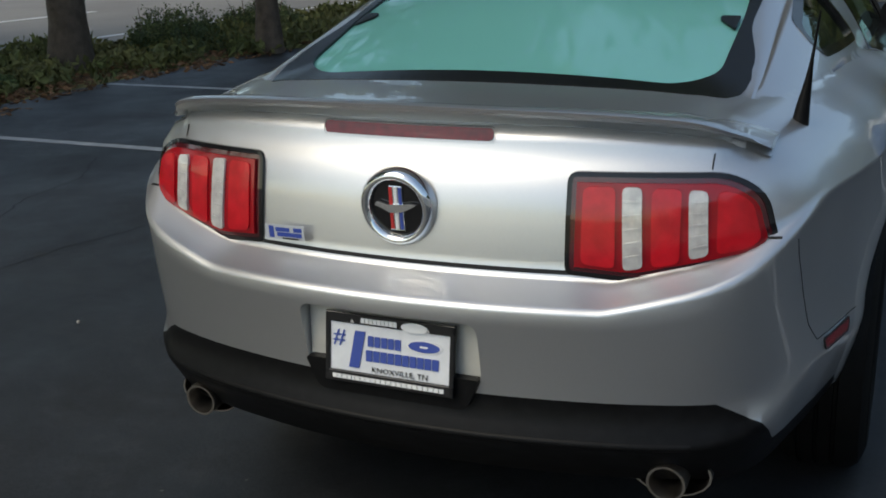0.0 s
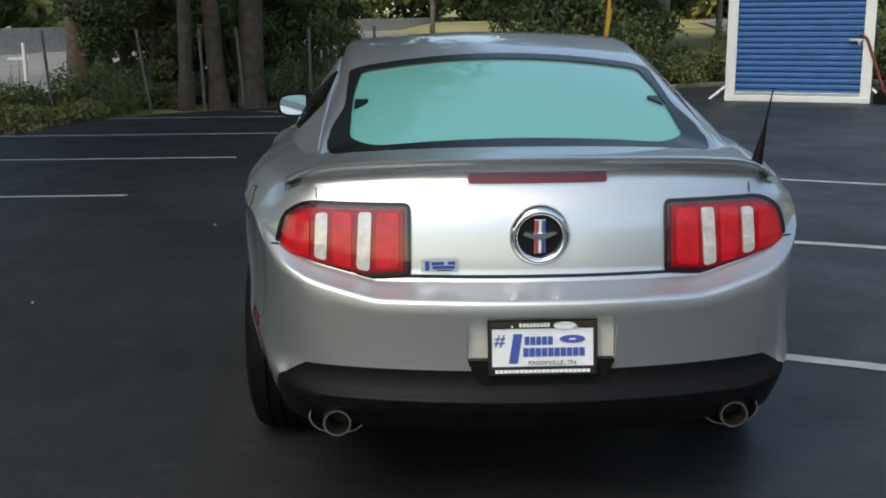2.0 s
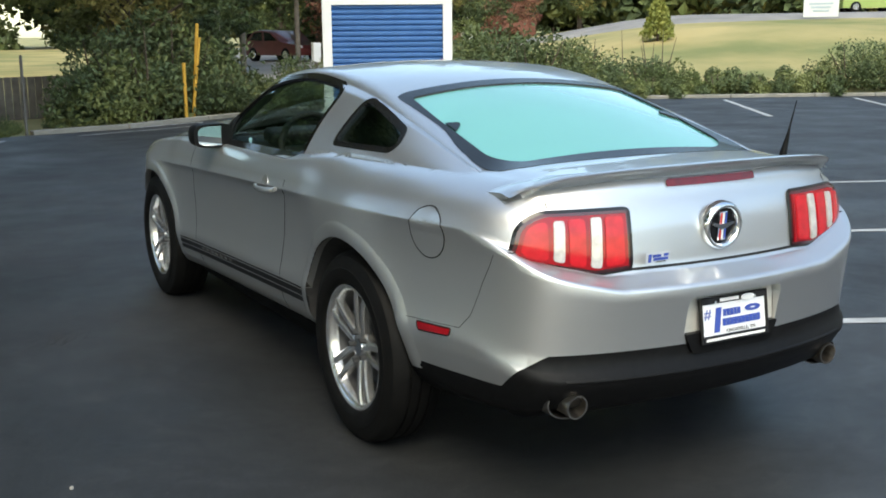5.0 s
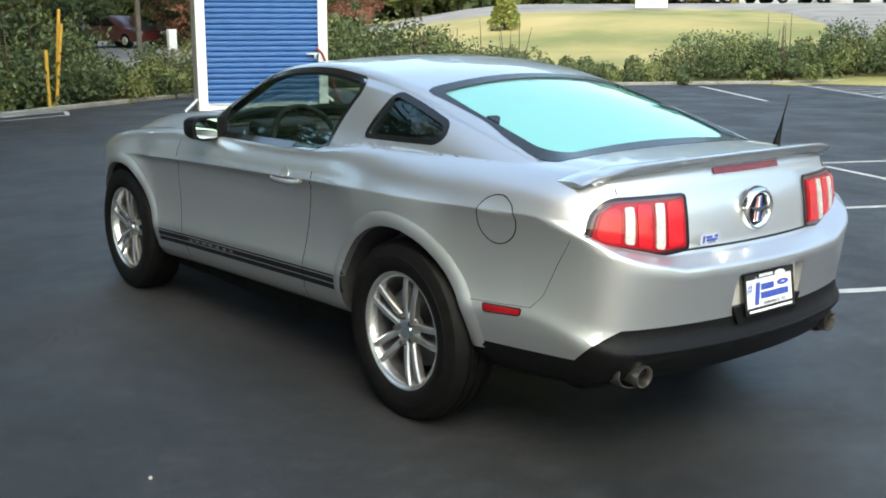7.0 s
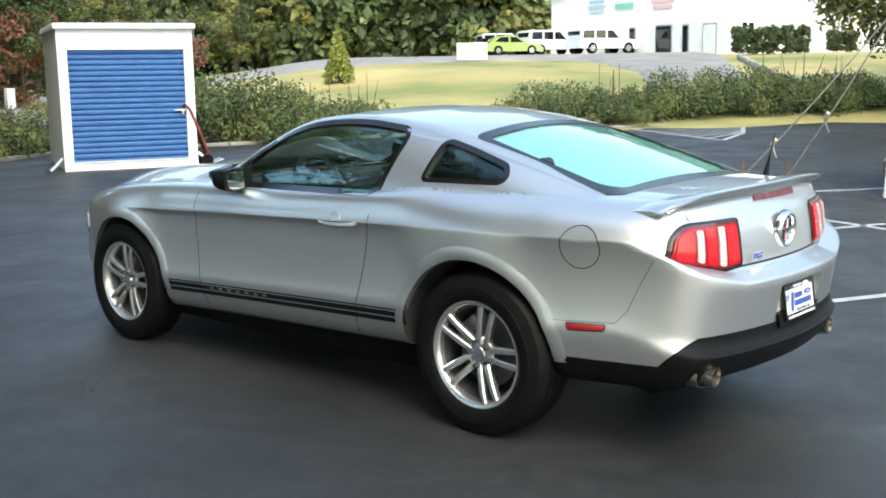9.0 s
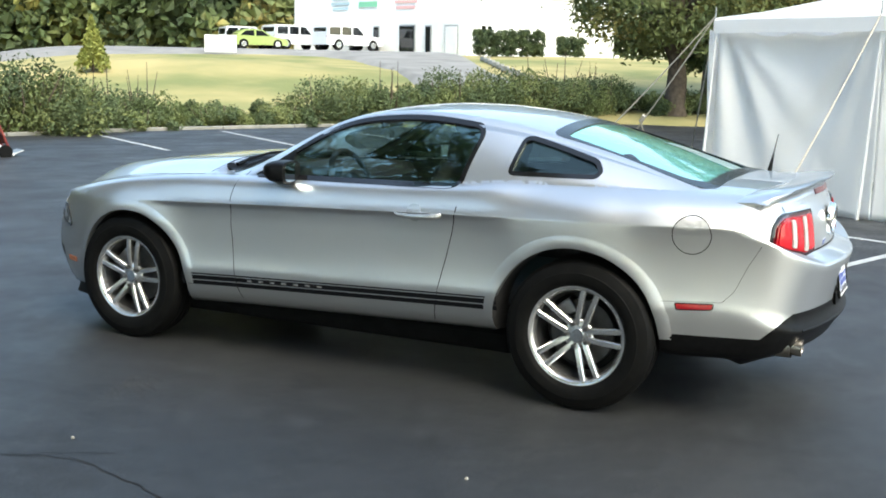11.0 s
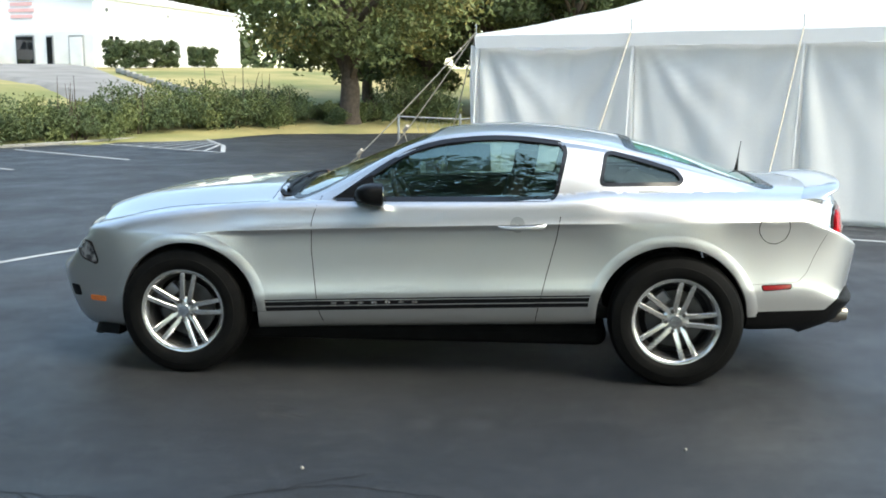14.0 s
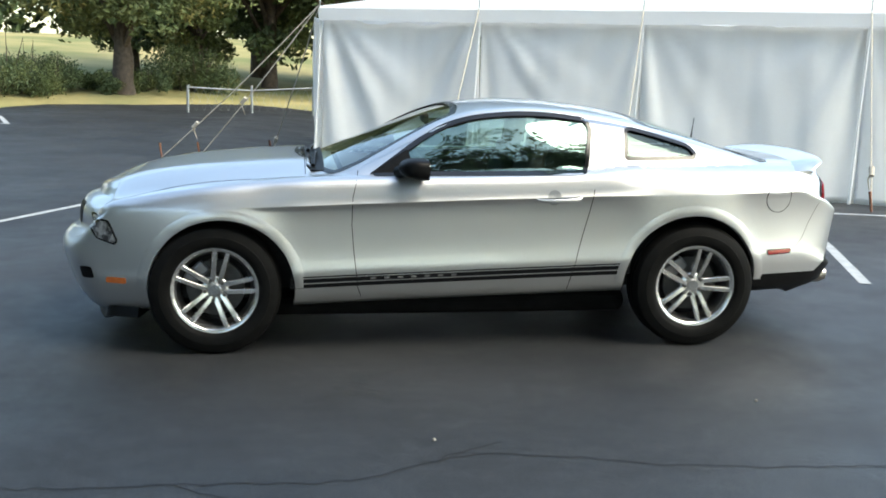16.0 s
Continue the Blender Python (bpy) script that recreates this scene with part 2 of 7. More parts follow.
# rows from the sill up: side height and offset, tail height and y, nose height and y
ROWS = [
    (0.265, -0.16, 0.25, -2.16, 0.175, 1.98), (0.272, -0.095, 0.315, -2.31, 0.185, 2.11), (0.295, -0.062, 0.345, -2.365, 0.215, 2.19),
    (0.34, -0.036, 0.40, -2.398, 0.27, 2.245), (0.40, -0.019, 0.43, -2.420, 0.33, 2.28), (0.455, -0.009, 0.446, -2.420, 0.40, 2.305),
    (0.475, -0.009, 0.462, -2.402, 0.46, 2.325), (0.49, -0.011, 0.514, -2.398, 0.50, 2.335), (0.515, -0.015, 0.530, -2.400, 0.53, 2.338),
    (0.56, -0.019, 0.61, -2.413, 0.555, 2.335), (0.64, -0.023, 0.68, -2.428, 0.575, 2.325), (0.73, -0.019, 0.712, -2.434, 0.592, 2.305),
    (0.800, -0.010, 0.719, -2.431, 0.602, 2.275), (0.826, -0.003, 0.726, -2.418, 0.610, 2.25), (0.834, -0.0005, 0.750, -2.345, 0.625, 2.24),
    (0.838, -0.0020, 0.759, -2.336, 0.66, 2.24), (0.845, -0.008, 0.79, -2.334, 0.70, 2.238), (0.0, -0.014, 0.88, -2.322, 0.735, 2.23),
    (0.0, -0.026, 0.962, -2.305, 0.765, 2.215), (0.0, -0.040, 0.974, -2.293, 0.785, 2.195), (0.0, -0.058, 1.01, -2.286, 0.800, 2.165), (0.0, -0.095, 1.040, -2.276, 0.815, 2.12),
]
UPPER = {17: 0.22, 18: 0.55, 19: 0.76, 20: 0.90, 21: 1.0}
ARCHES = ((1.325, 0.352, 0.397), (-1.335, 0.366, 0.402))


def flare(y, z):
    e = 0.0
    for cy, cz, r in ARCHES:
        d = math.hypot(y - cy, z - cz) - r
        if d > -0.05:
            e = max(e, 0.0045 * math.exp(-max(d - 0.015, 0) ** 2 / 0.0010))
    return e


# offsets of the smooth fender and hip, where the body line fades out
ROUND = {8: -0.010, 9: -0.008, 10: -0.006, 11: -0.007, 12: -0.011, 13: -0.014, 14: -0.016, 15: -0.0175, 16: -0.020, 17: -0.028, 18: -0.044, 19: -0.060, 20: -0.076, 21: -0.104}


def side_point(k, y):
    zs, off = ROWS[k][0], ROWS[k][1]
    top = ROWS[16][0] + LIFT(y)
    z = top + (CREST(y) - top) * UPPER[k] if k in UPPER else zs + LIFT(y)
    if y > 1.0 and k <= 16:
        top_here = min(top, CREST(y) - 0.035)
        z = ROWS[0][0] + LIFT(y) + (z - ROWS[0][0] - LIFT(y)) * (top_here - ROWS[0][0] - LIFT(y)) / (top - ROWS[0][0] - LIFT(y))
    if k <= 3:
        z -= 0.045 * (1 - k / 4) * ramp(-y, 1.62, 1.78)
    fade = max(ramp(y, 0.88, 1.15), 0.75 * ramp(-y, 0.90, 1.12) * (1 - ramp(-y, 1.52, 1.75)))
    off += (ROUND.get(k, off) - off) * fade
    x = HALF(y) + off
    if k in (12, 13):
        x -= 0.010 * ramp(y, -1.0, -0.45) * (1 - ramp(y, 0.95, 1.3))
    if k in UPPER:
        x -= 0.115 * ramp(-y, 0.75, 1.4) * UPPER[k] ** 2
    x += flare(y, z) * (1 if k > 2 else 0)
    return Vector((x, y, z))


def tail_point(k, x):
    z, y = ROWS[k][2], ROWS[k][3]
    up = max(0.0, abs(x) - 0.44) * 0.24
    w = ramp(z, 0.60, 0.73) * (1 - ramp(z, 0.86, 0.96))
    bow = 0.235 if z > 0.745 else 0.26
    return Vector((x, y + bow * x * x + 0.10 * max(0, abs(x) - 0.45) ** 1.5, z + up * w - 0.03 * ramp(abs(x), 0.3, 0.75) * ramp(z, 0.97, 1.04)))


def nose_point(k, x):
    z, y = ROWS[k][4], ROWS[k][5] - (0.055 if k < 14 else 0.05)
    return Vector((x, y - (0.32 if k < 14 else 0.56) * x * x, z - 0.02 * (x / 0.6) ** 2 * ramp(z, 0.6, 0.8)))


def bridge(a, ta, b, tb, n):
    """Points between a and b, leaving a along ta and reaching b along tb."""
    out = []
    for i in range(1, n):
        t = i / n
        h = ((2 * t**3 - 3 * t * t + 1), (t**3 - 2 * t * t + t), (-2 * t**3 + 3 * t * t), (t**3 - t * t))
        out.append(h[0] * a + h[1] * ta + h[2] * b + h[3] * tb)
    return out


TAIL_X, SIDE_0, NOSE_X, SIDE_1 = 0.58, -1.98, 0.52, 1.90


def half_ring(k):
    """One row round the right half, from the middle of the tail to the middle of the nose."""
    tail = [tail_point(k, TAIL_X * i / 16) for i in range(17)]
    side = [side_point(k, SIDE_0 + (SIDE_1 - SIDE_0) * i / 90) for i in range(91)]
    nose = [nose_point(k, NOSE_X * (1 - i / 10)) for i in range(11)]
    ta = (tail[-1] - tail[-2]).normalized()
    tb = (side[1] - side[0]).normalized()
    g = (side[0] - tail[-1]).length
    ring = tail + bridge(tail[-1], ta * g * 1.25, side[0], tb * g * 1.25, 10) + side
    tc, td = (side[-1] - side[-2]).normalized(), (nose[1] - nose[0]).normalized()
    g = (nose[0] - side[-1]).length
    return ring + bridge(side[-1], tc * g * 1.2, nose[0], td * g * 1.2, 9) + nose


HOOD = curve((2.2, 0.79), (2.04, 0.853), (1.864, 0.928), (1.687, 0.972), (1.336, 1.014), (0.988, 1.038), (0.86, 1.043))
DECK = curve((-2.3, 1.040), (-2.1, 1.056), (-1.9, 1.064), (-1.7, 1.07))


def top_height(x, y):
    c = CREST(min(max(y, -2.25), 2.1)) + 0.004
    w = max(HALF(y) - 0.095, 0.3)
    r = min(abs(x) / w, 1)
    if y > 0.3:
        h = HOOD(y) - c
        z = c + h * (1 - ramp(r, 0.50, 1.0) ** 1.0) * (1 - 0.10 * r * r)
        if y < 0.86:
            z -= 0.055 * (1 - ramp(y, 0.80, 0.86)) * (1 - ramp(r, 0.80, 0.93))
        return z
    return c + (DECK(y) - c) * (1 - r**2)


def body_rings():
    rings = [half_ring(k) for k in range(len(ROWS))]
    last = rings[-1]
    tops = []
    for s in (0.03, 0.08, 0.16, 0.25, 0.35, 0.45, 0.55, 0.65, 0.75, 0.85, 0.93, 1.0):
        ring = []
        for p in last:
            x = p.x * (1 - s)
            y = p.y * (1 - 0.035 * s)
            z0 = top_height(x, y)
            ring.append(Vector((x, y, p.z + (z0 - p.z) * ramp(s, 0, 0.16))))
        tops.append(ring)
    floor = [Vector((p.x * 0.2, p.y * 0.95, 0.25)) for p in rings[0]]
    base = [Vector((0, p.y * 0.95, 0.25)) for p in rings[0]]
    return [base, floor] + rings + tops


def lower_skin():
    bm = bmesh.new()
    rr = body_rings()
    right = [[bm.verts.new(p) for p in ring] for ring in rr]
    left = [[bm.verts.new((-p.x, p.y, p.z)) for p in ring] for ring in rr]
    for a, b in zip(right, right[1:]):
        for i in range(len(a) - 1):
            bm.faces.new((a[i], b[i], b[i + 1], a[i + 1]))
    for a, b in zip(left, left[1:]):
        for i in range(len(a) - 1):
            bm.faces.new((a[i], a[i + 1], b[i + 1], b[i]))
    bmesh.ops.remove_doubles(bm, verts=bm.verts, dist=0.0004)
    bmesh.ops.dissolve_degenerate(bm, edges=bm.edges, dist=0.0001)
    bmesh.ops.recalc_face_normals(bm, faces=bm.faces)
    return bm


ROOF_C = curve((1.02, 0.955), (0.9, 0.995), (0.6, 1.118), (0.25, 1.251), (0.1, 1.305), (-0.05, 1.349), (-0.21, 1.37), (-0.385, 1.378), (-0.556, 1.375), (-0.73, 1.361), (-0.9, 1.342), (-1.05, 1.315), (-1.35, 1.24), (-1.68, 1.131), (-1.83, 1.08), (-1.98, 1.03))
RAIL_Z = curve((1.02, 0.93), (0.75, 0.965), (0.6, 1.012), (0.44, 1.092), (0.25, 1.198), (0.1, 1.272), (-0.06, 1.319), (-0.22, 1.339), (-0.37, 1.347), (-0.53, 1.342), (-0.7, 1.325), (-0.85, 1.305), (-1.05, 1.265), (-1.35, 1.188), (-1.68, 1.092), (-1.83, 1.045), (-1.98, 0.995))
RAIL_X = curve((1.02, 0.70), (0.75, 0.715), (0.6, 0.70), (0.4, 0.675), (0.1, 0.612), (-0.2, 0.588), (-0.6, 0.578), (-1.0, 0.572), (-1.4, 0.590), (-1.83, 0.612), (-1.98, 0.61))
BASE_X = curve((1.02, 0.74), (0.75, 0.775), (0.5, 0.795), (0.0, 0.798), (-0.5, 0.795), (-0.93, 0.782), (-1.4, 0.742), (-1.83, 0.675), (-1.98, 0.655))


def cabin_half(y, inset=0.0):
    zb, zr, zc = CREST(y) - 0.012, RAIL_Z(y), ROOF_C(y)
    xb, xr = BASE_X(y), RAIL_X(y)
    zr = max(zr, zb + 0.004)
    zc = max(zc, zr + 0.004)
    pts = []
    for i in range(11):
        t = i / 11
        bow = 0.022 * 4 * t * (1 - t) * min(1, (zr - zb) / 0.2)
        pts.append((xb + (xr - xb) * t + bow, zb + (zr - zb) * t))
    rr = 0.045 * min(1, (zr - zb) / 0.15)
    dx, dz = xb - xr, zr - zb
    n = math.hypot(dx, dz)
    a, b = Vector((xr + rr * dx / n, zr - rr * dz / n)), Vector((xr - rr, zr + (zc - zr) * (1 - (1 - rr / xr) ** 2)))
    c = Vector((xr, zr + 0.004))
    for i in range(6):
        t = i / 5
        pts.append(tuple((1 - t) ** 2 * a + 2 * t * (1 - t) * c + t * t * b))
    for i in range(1, 13):
        x = (xr - rr) * (1 - i / 12)
        pts.append((x, zr + (zc - zr) * (1 - (x / xr) ** 2)))
    if inset:
        pts = [(max(x - inset, 0) if i < len(pts) - 1 else 0, z - inset * 0.9) for i, (x, z) in enumerate(pts)]
    return pts


def cabin_skin(y0, y1, n, inset=0.0, floor=0.90):
    bm = bmesh.new()
    rings = []
    for i in range(n + 1):
        y = y0 + (y1 - y0) * i / n
        h = cabin_half(y, inset)
        low = [(h[0][0] - (0.02 if not inset else 0.06), floor)]
        half = low + h
        rings.append([Vector((x, y, z)) for x, z in half] + [Vector((-x, y, z)) for x, z in reversed(half[:-1])])
    add_loft(bm, rings)
    bmesh.ops.remove_doubles(bm, verts=bm.verts, dist=0.0004)
    bmesh.ops.recalc_face_normals(bm, faces=bm.faces)
    return bm


def cut_plane(bm, co, no, want):
    """Adds edges where a plane crosses the faces that want() picks."""
    fs = [f for f in bm.faces if want(f.calc_center_median())]
    geom = list({v for f in fs for v in f.verts} | {e for f in fs for e in f.edges}) + fs
    bmesh.ops.bisect_plane(bm, geom=geom, plane_co=co, plane_no=no, dist=0.0003)


DOOR = [(0.560, 0.29), (0.585, 0.365), (0.607, 0.555), (0.620, 0.713), (0.615, 0.869), (0.580, 1.0), (-0.72, 1.06), (-0.737, 0.914), (-0.715, 0.79), (-0.659, 0.571), (-0.616, 0.382), (-0.600, 0.29)]
SIDE_WIN = rounded([(0.50, 0.985), (0.25, 1.160), (0.09, 1.250), (-0.06, 1.295), (-0.22, 1.314), (-0.37, 1.322), (-0.53, 1.317), (-0.735, 1.292), (-0.765, 1.25), (-0.71, 1.012), (-0.66, 1.0), (0.0, 0.990)], [0.02, 0.1, 0.1, 0.08, 0.08, 0.08, 0.08, 0.05, 0.05, 0.03, 0.03, 0.1], 3)
QUARTER_WIN = rounded([(-0.945, 1.072), (-0.975, 1.235), (-1.01, 1.245), (-1.16, 1.208), (-1.36, 1.150), (-1.395, 1.10), (-1.37, 1.075)], [0.03, 0.02, 0.02, 0.1, 0.05, 0.03, 0.03], 3)
BACK_WIN = rounded([(0.505, -1.15), (0.528, -1.40), (0.528, -1.76), (0.45, -1.83), (-0.45, -1.83), (-0.528, -1.76), (-0.528, -1.40), (-0.505, -1.15), (0, -1.135)], [0.03, 0.1, 0.10, 0.08, 0.08, 0.10, 0.1, 0.03, 0.4], 4)
FRONT_WIN = rounded([(0.68, 0.72), (0.53, 0.03), (0.3, -0.02), (0, -0.035), (-0.3, -0.02), (-0.53, 0.03), (-0.68, 0.72), (-0.4, 0.86), (0, 0.91), (0.4, 0.86)], [0.05, 0.05, 0.2, 0.2, 0.2, 0.05, 0.05, 0.2, 0.2, 0.2], 4)


def prism(outline, a, b, axis):
    """A cutter: a 2D outline carried from a to b along x or z."""
    bm = bmesh.new()
    at = {"x": lambda p, h: Vector((h, p[0], p[1])), "y": lambda p, h: Vector((p[0], h, p[1])), "z": lambda p, h: Vector((p[0], p[1], h))}[axis]
    add_loft(bm, [[at(p, a) for p in outline], [at(p, b) for p in outline]])
    bmesh.ops.recalc_face_normals(bm, faces=bm.faces)
    return bm


def solid(bm, name="cutter"):
    me = bpy.data.meshes.new(name)
    bm.to_mesh(me)
    bm.free()
    return new(name, me)


def combined(base, cutters):
    """The base mesh object after exact booleans with (object, operation); the cutters go."""
    for ob, op in cutters:
        md = base.modifiers.new("cut", "BOOLEAN")
        md.operation, md.solver, md.object = op, "EXACT", ob
    deps = bpy.context.evaluated_depsgraph_get()
    me = bpy.data.meshes.new_from_object(base.evaluated_get(deps))
    for ob, _ in cutters:
        bpy.data.objects.remove(ob)
    bpy.data.objects.remove(base)
    return me


lower = lower_skin()
# seams between panels
for co, no, want in (
    ((0, 0, 0.522), (0, 0, 1), lambda c: c.y < -2.2 and 0.4 < c.z < 0.7),
    ((0, -2.28, 0.522), (0, 0.93, 1), lambda c: -2.36 < c.y < -2.06 and 0.3 < c.z < 0.62),
    ((0, 0, 0.41), (0, 0, 1), lambda c: -2.24 < c.y < -1.6 and 0.3 < c.z < 0.55 and abs(c.x) > 0.5),
):
    cut_plane(lower, co, no, want)
for (ya, za), (yb, zb) in list(zip(DOOR, DOOR[1:]))[:5] + list(zip(DOOR, DOOR[1:]))[6:]:
    cut_plane(lower, (0, ya, za), (0, zb - za, ya - yb), lambda c, ya=ya, za=za, zb=zb, yb=yb: abs(c.x) > 0.6 and min(za, zb) - 0.05 < c.z < max(za, zb) + 0.05 and abs(c.y - (ya + yb) / 2) < 0.12)
cut_plane(lower, (0, 0.865, 0), (0, 1, 0), lambda c: c.z > 0.9 and abs(c.y - 0.865) < 0.1 and abs(c.x) < 0.75)
for s in (1, -1):
    cut_plane(lower, (s * 0.73, 1.3, 0), (s, 0.075, 0), lambda c: c.y > 0.6 and c.z > 0.75 and abs(abs(c.x) - 0.73) < 0.15)
    cut_plane(lower, (s * 0.60, -2.0, 0), (1, 0, 0), lambda c: c.y < -1.8 and c.z > 0.7 and abs(abs(c.x) - 0.60) < 0.1)
skin_tree = lower.copy()
bmesh.ops.triangulate(skin_tree, faces=skin_tree.faces)
skin_tree.normal_update()
cabin = cabin_skin(1.0, -1.97, 110)
roof_tree = cabin.copy()
bmesh.ops.triangulate(roof_tree, faces=roof_tree.faces)
roof_tree.normal_update()
SKINS = []
for t in (skin_tree, roof_tree):
    t.faces.ensure_lookup_table()
    SKINS.append((BVHTree.FromBMesh(t), t))


def skin_normal(p):
    """The smooth normal of the uncut skin nearest to p, and how far off that skin is."""
    best = None
    for tree, t in SKINS:
        co, no, i, d = tree.find_nearest(p)
        if co is not None and (best is None or d < best[0]):
            best = (d, co, i, t)
    d, co, i, t = best
    vs = t.faces[i].verts
    a, b, c = (v.co for v in vs)
    v0, v1, v2 = b - a, c - a, co - a
    d00, d01, d11, d20, d21 = v0.dot(v0), v0.dot(v1), v1.dot(v1), v2.dot(v0), v2.dot(v1)
    den = d00 * d11 - d01 * d01
    if abs(den) < 1e-14:
        return t.faces[i].normal, d
    v, w = (d11 * d20 - d01 * d21) / den, (d00 * d21 - d01 * d20) / den
    return ((1 - v - w) * vs[0].normal + v * vs[1].normal + w * vs[2].normal).normalized(), d


def onto_skin(p, way, off=0.0):
    """p carried along way onto the outermost skin, then lifted off it."""
    best = None
    way = Vector(way).normalized()
    for tree, t in SKINS:
        co, no, i, d = tree.ray_cast(Vector(p), way)
        if co is not None and (best is None or d < best[0]):
            best = (d, co)
    if best is None:
        return Vector(p)
    no, _ = skin_normal(best[1])
    return best[1] + no * off


def side_at(s):
    return lambda q, off: onto_skin((s * 1.5, q[0], q[1]), (-s, 0, 0), off)


def tail_at(q, off):
    return onto_skin((q[0], -3.0, q[1]), (0, 1, 0), off)


def top_at(q, off):
    return onto_skin((q[0], q[1], 2.0), (0, 0, -1), off)


def patch(outline, lay, off, thick=0.006, rings=5):
    """A panel of a given outline that lies on the skin, with a turned-down edge."""
    bm = bmesh.new()
    c = sum(outline, Vector((0, 0))) / len(outline)
    rows = []
    for r in range(rings):
        s = 1 - r / rings
        rows.append([bm.verts.new(lay(c + (p - c) * s, off)) for p in outline])
    mid = bm.verts.new(lay(c, off))
    rim = [bm.verts.new(lay(p, off - thick)) for p in outline]
    n = len(outline)
    for a, b in zip([rim] + rows, rows):
        for i in range(n):
            bm.faces.new((a[i], a[(i + 1) % n], b[(i + 1) % n], b[i]))
    for i in range(n):
        bm.faces.new((rows[-1][i], rows[-1][(i + 1) % n], mid))
    bmesh.ops.recalc_face_normals(bm, faces=bm.faces)
    p = mid.link_faces[0]
    if p.normal.dot(lay(c, off + 0.1) - lay(c, off)) < 0:
        bmesh.ops.reverse_faces(bm, faces=bm.faces)
    return bm


def band(outer, inner, lay, off, thick=0.006):
    """A frame between two outlines of equal count, laid on the skin."""
    bm = bmesh.new()
    rows = [[bm.verts.new(lay(p, o)) for p in ring] for ring, o in ((outer, off - thick), (outer, off), (inner, off), (inner, off - thick))]
    n = len(outer)
    for a, b in zip(rows, rows[1:]):
        for i in range(n):
            bm.faces.new((a[i], a[(i + 1) % n], b[(i + 1) % n], b[i]))
    bmesh.ops.recalc_face_normals(bm, faces=bm.faces)
    p = rows[1][0]
    f = next(f for f in p.link_faces if rows[2][0] in f.verts)
    if f.normal.dot(lay(outer[0], off + 0.1) - lay(outer[0], off)) < 0:
        bmesh.ops.reverse_faces(bm, faces=bm.faces)
    return bm


def seam(pts, lay, width=0.0045, off=0.0006):
    """A thin dark line of a panel gap along 2D points on the skin."""
    bm = bmesh.new()
    line = []
    for p, q in zip(pts, pts[1:]):
        p, q = Vector(p), Vector(q)
        n = max(1, int((q - p).length / 0.02))
        line += [p.lerp(q, i / n) for i in range(n)]
    line.append(Vector(pts[-1]))
    rows = []
    for i, p in enumerate(line):
        t = (line[min(i + 1, len(line) - 1)] - line[max(i - 1, 0)]).normalized()
        s = Vector((t.y, -t.x)) * width / 2
        rows.append([bm.verts.new(lay(p + s, off - 0.002)), bm.verts.new(lay(p + s, off)), bm.verts.new(lay(p - s, off)), bm.verts.new(lay(p - s, off - 0.002))])
    for a, b in zip(rows, rows[1:]):
        for j in range(3):
            bm.faces.new((a[j], a[j + 1], b[j + 1], b[j]))
    return bm


cuts = [(solid(cabin), "UNION"), (solid(cabin_skin(0.68, -1.74, 60, 0.034, 0.42)), "DIFFERENCE")]
for cy, cz, r in ARCHES:
    for s in (1, -1):
        cuts.append((solid(cyl(r, r, 0.62, pose(s * 0.86, cy, cz, 0, 90, 0), 72)), "DIFFERENCE"))
cuts += [(solid(prism(SIDE_WIN, -1.2, 1.2, "x")), "DIFFERENCE"), (solid(prism(QUARTER_WIN, -1.2, 1.2, "x")), "DIFFERENCE")]
cuts += [(solid(prism(BACK_WIN, 0.99, 1.7, "z")), "DIFFERENCE"), (solid(prism(FRONT_WIN, 0.985, 1.7, "z")), "DIFFERENCE")]
RECESS = rounded([(-0.199, 0.552), (-0.165, 0.488), (0.165, 0.488), (0.199, 0.552), (0.199, 0.680), (-0.199, 0.680)], [0.02, 0.02, 0.02, 0.02, 0.03, 0.03], 4)
cuts.append((solid(prism(RECESS, -2.6, -2.372, "y")), "DIFFERENCE"))
skin = combined(solid(lower, "skin"), cuts)


def in_door(y, z):
    inside = False
    for (ya, za), (yb, zb) in zip(DOOR, DOOR[1:] + DOOR[:1]):
        if (za > z) != (zb > z) and y < (yb - ya) * (z - za) / (zb - za) + ya:
            inside = not inside
    return inside


def panel_of(c, no):
    if c.y < -1.70 and c.z < (0.522 if c.y < -2.28 else max(0.41, 0.522 - 0.93 * (c.y + 2.28))) and (no.z < 0.9) and (abs(c.x) > 0.62 or c.y < -2.05):
        return "rear_valance"
    if abs(c.x) > 0.72 and in_door(c.y, c.z) and abs(no.x) > 0.3:
        return "door_left" if c.x < 0 else "door_right"
    if 0.865 < c.y < 2.12 and c.z > 0.76 and abs(c.x) < 0.73 - 0.075 * (c.y - 1.3) and no.z > 0.3:
        return "bonnet"
    if abs(c.x) < 0.60 and c.y < -1.885 and c.z > 0.755 and (no.z > 0.3 or no.y < -0.3):
        return "boot_lid"
    return "body_shell"


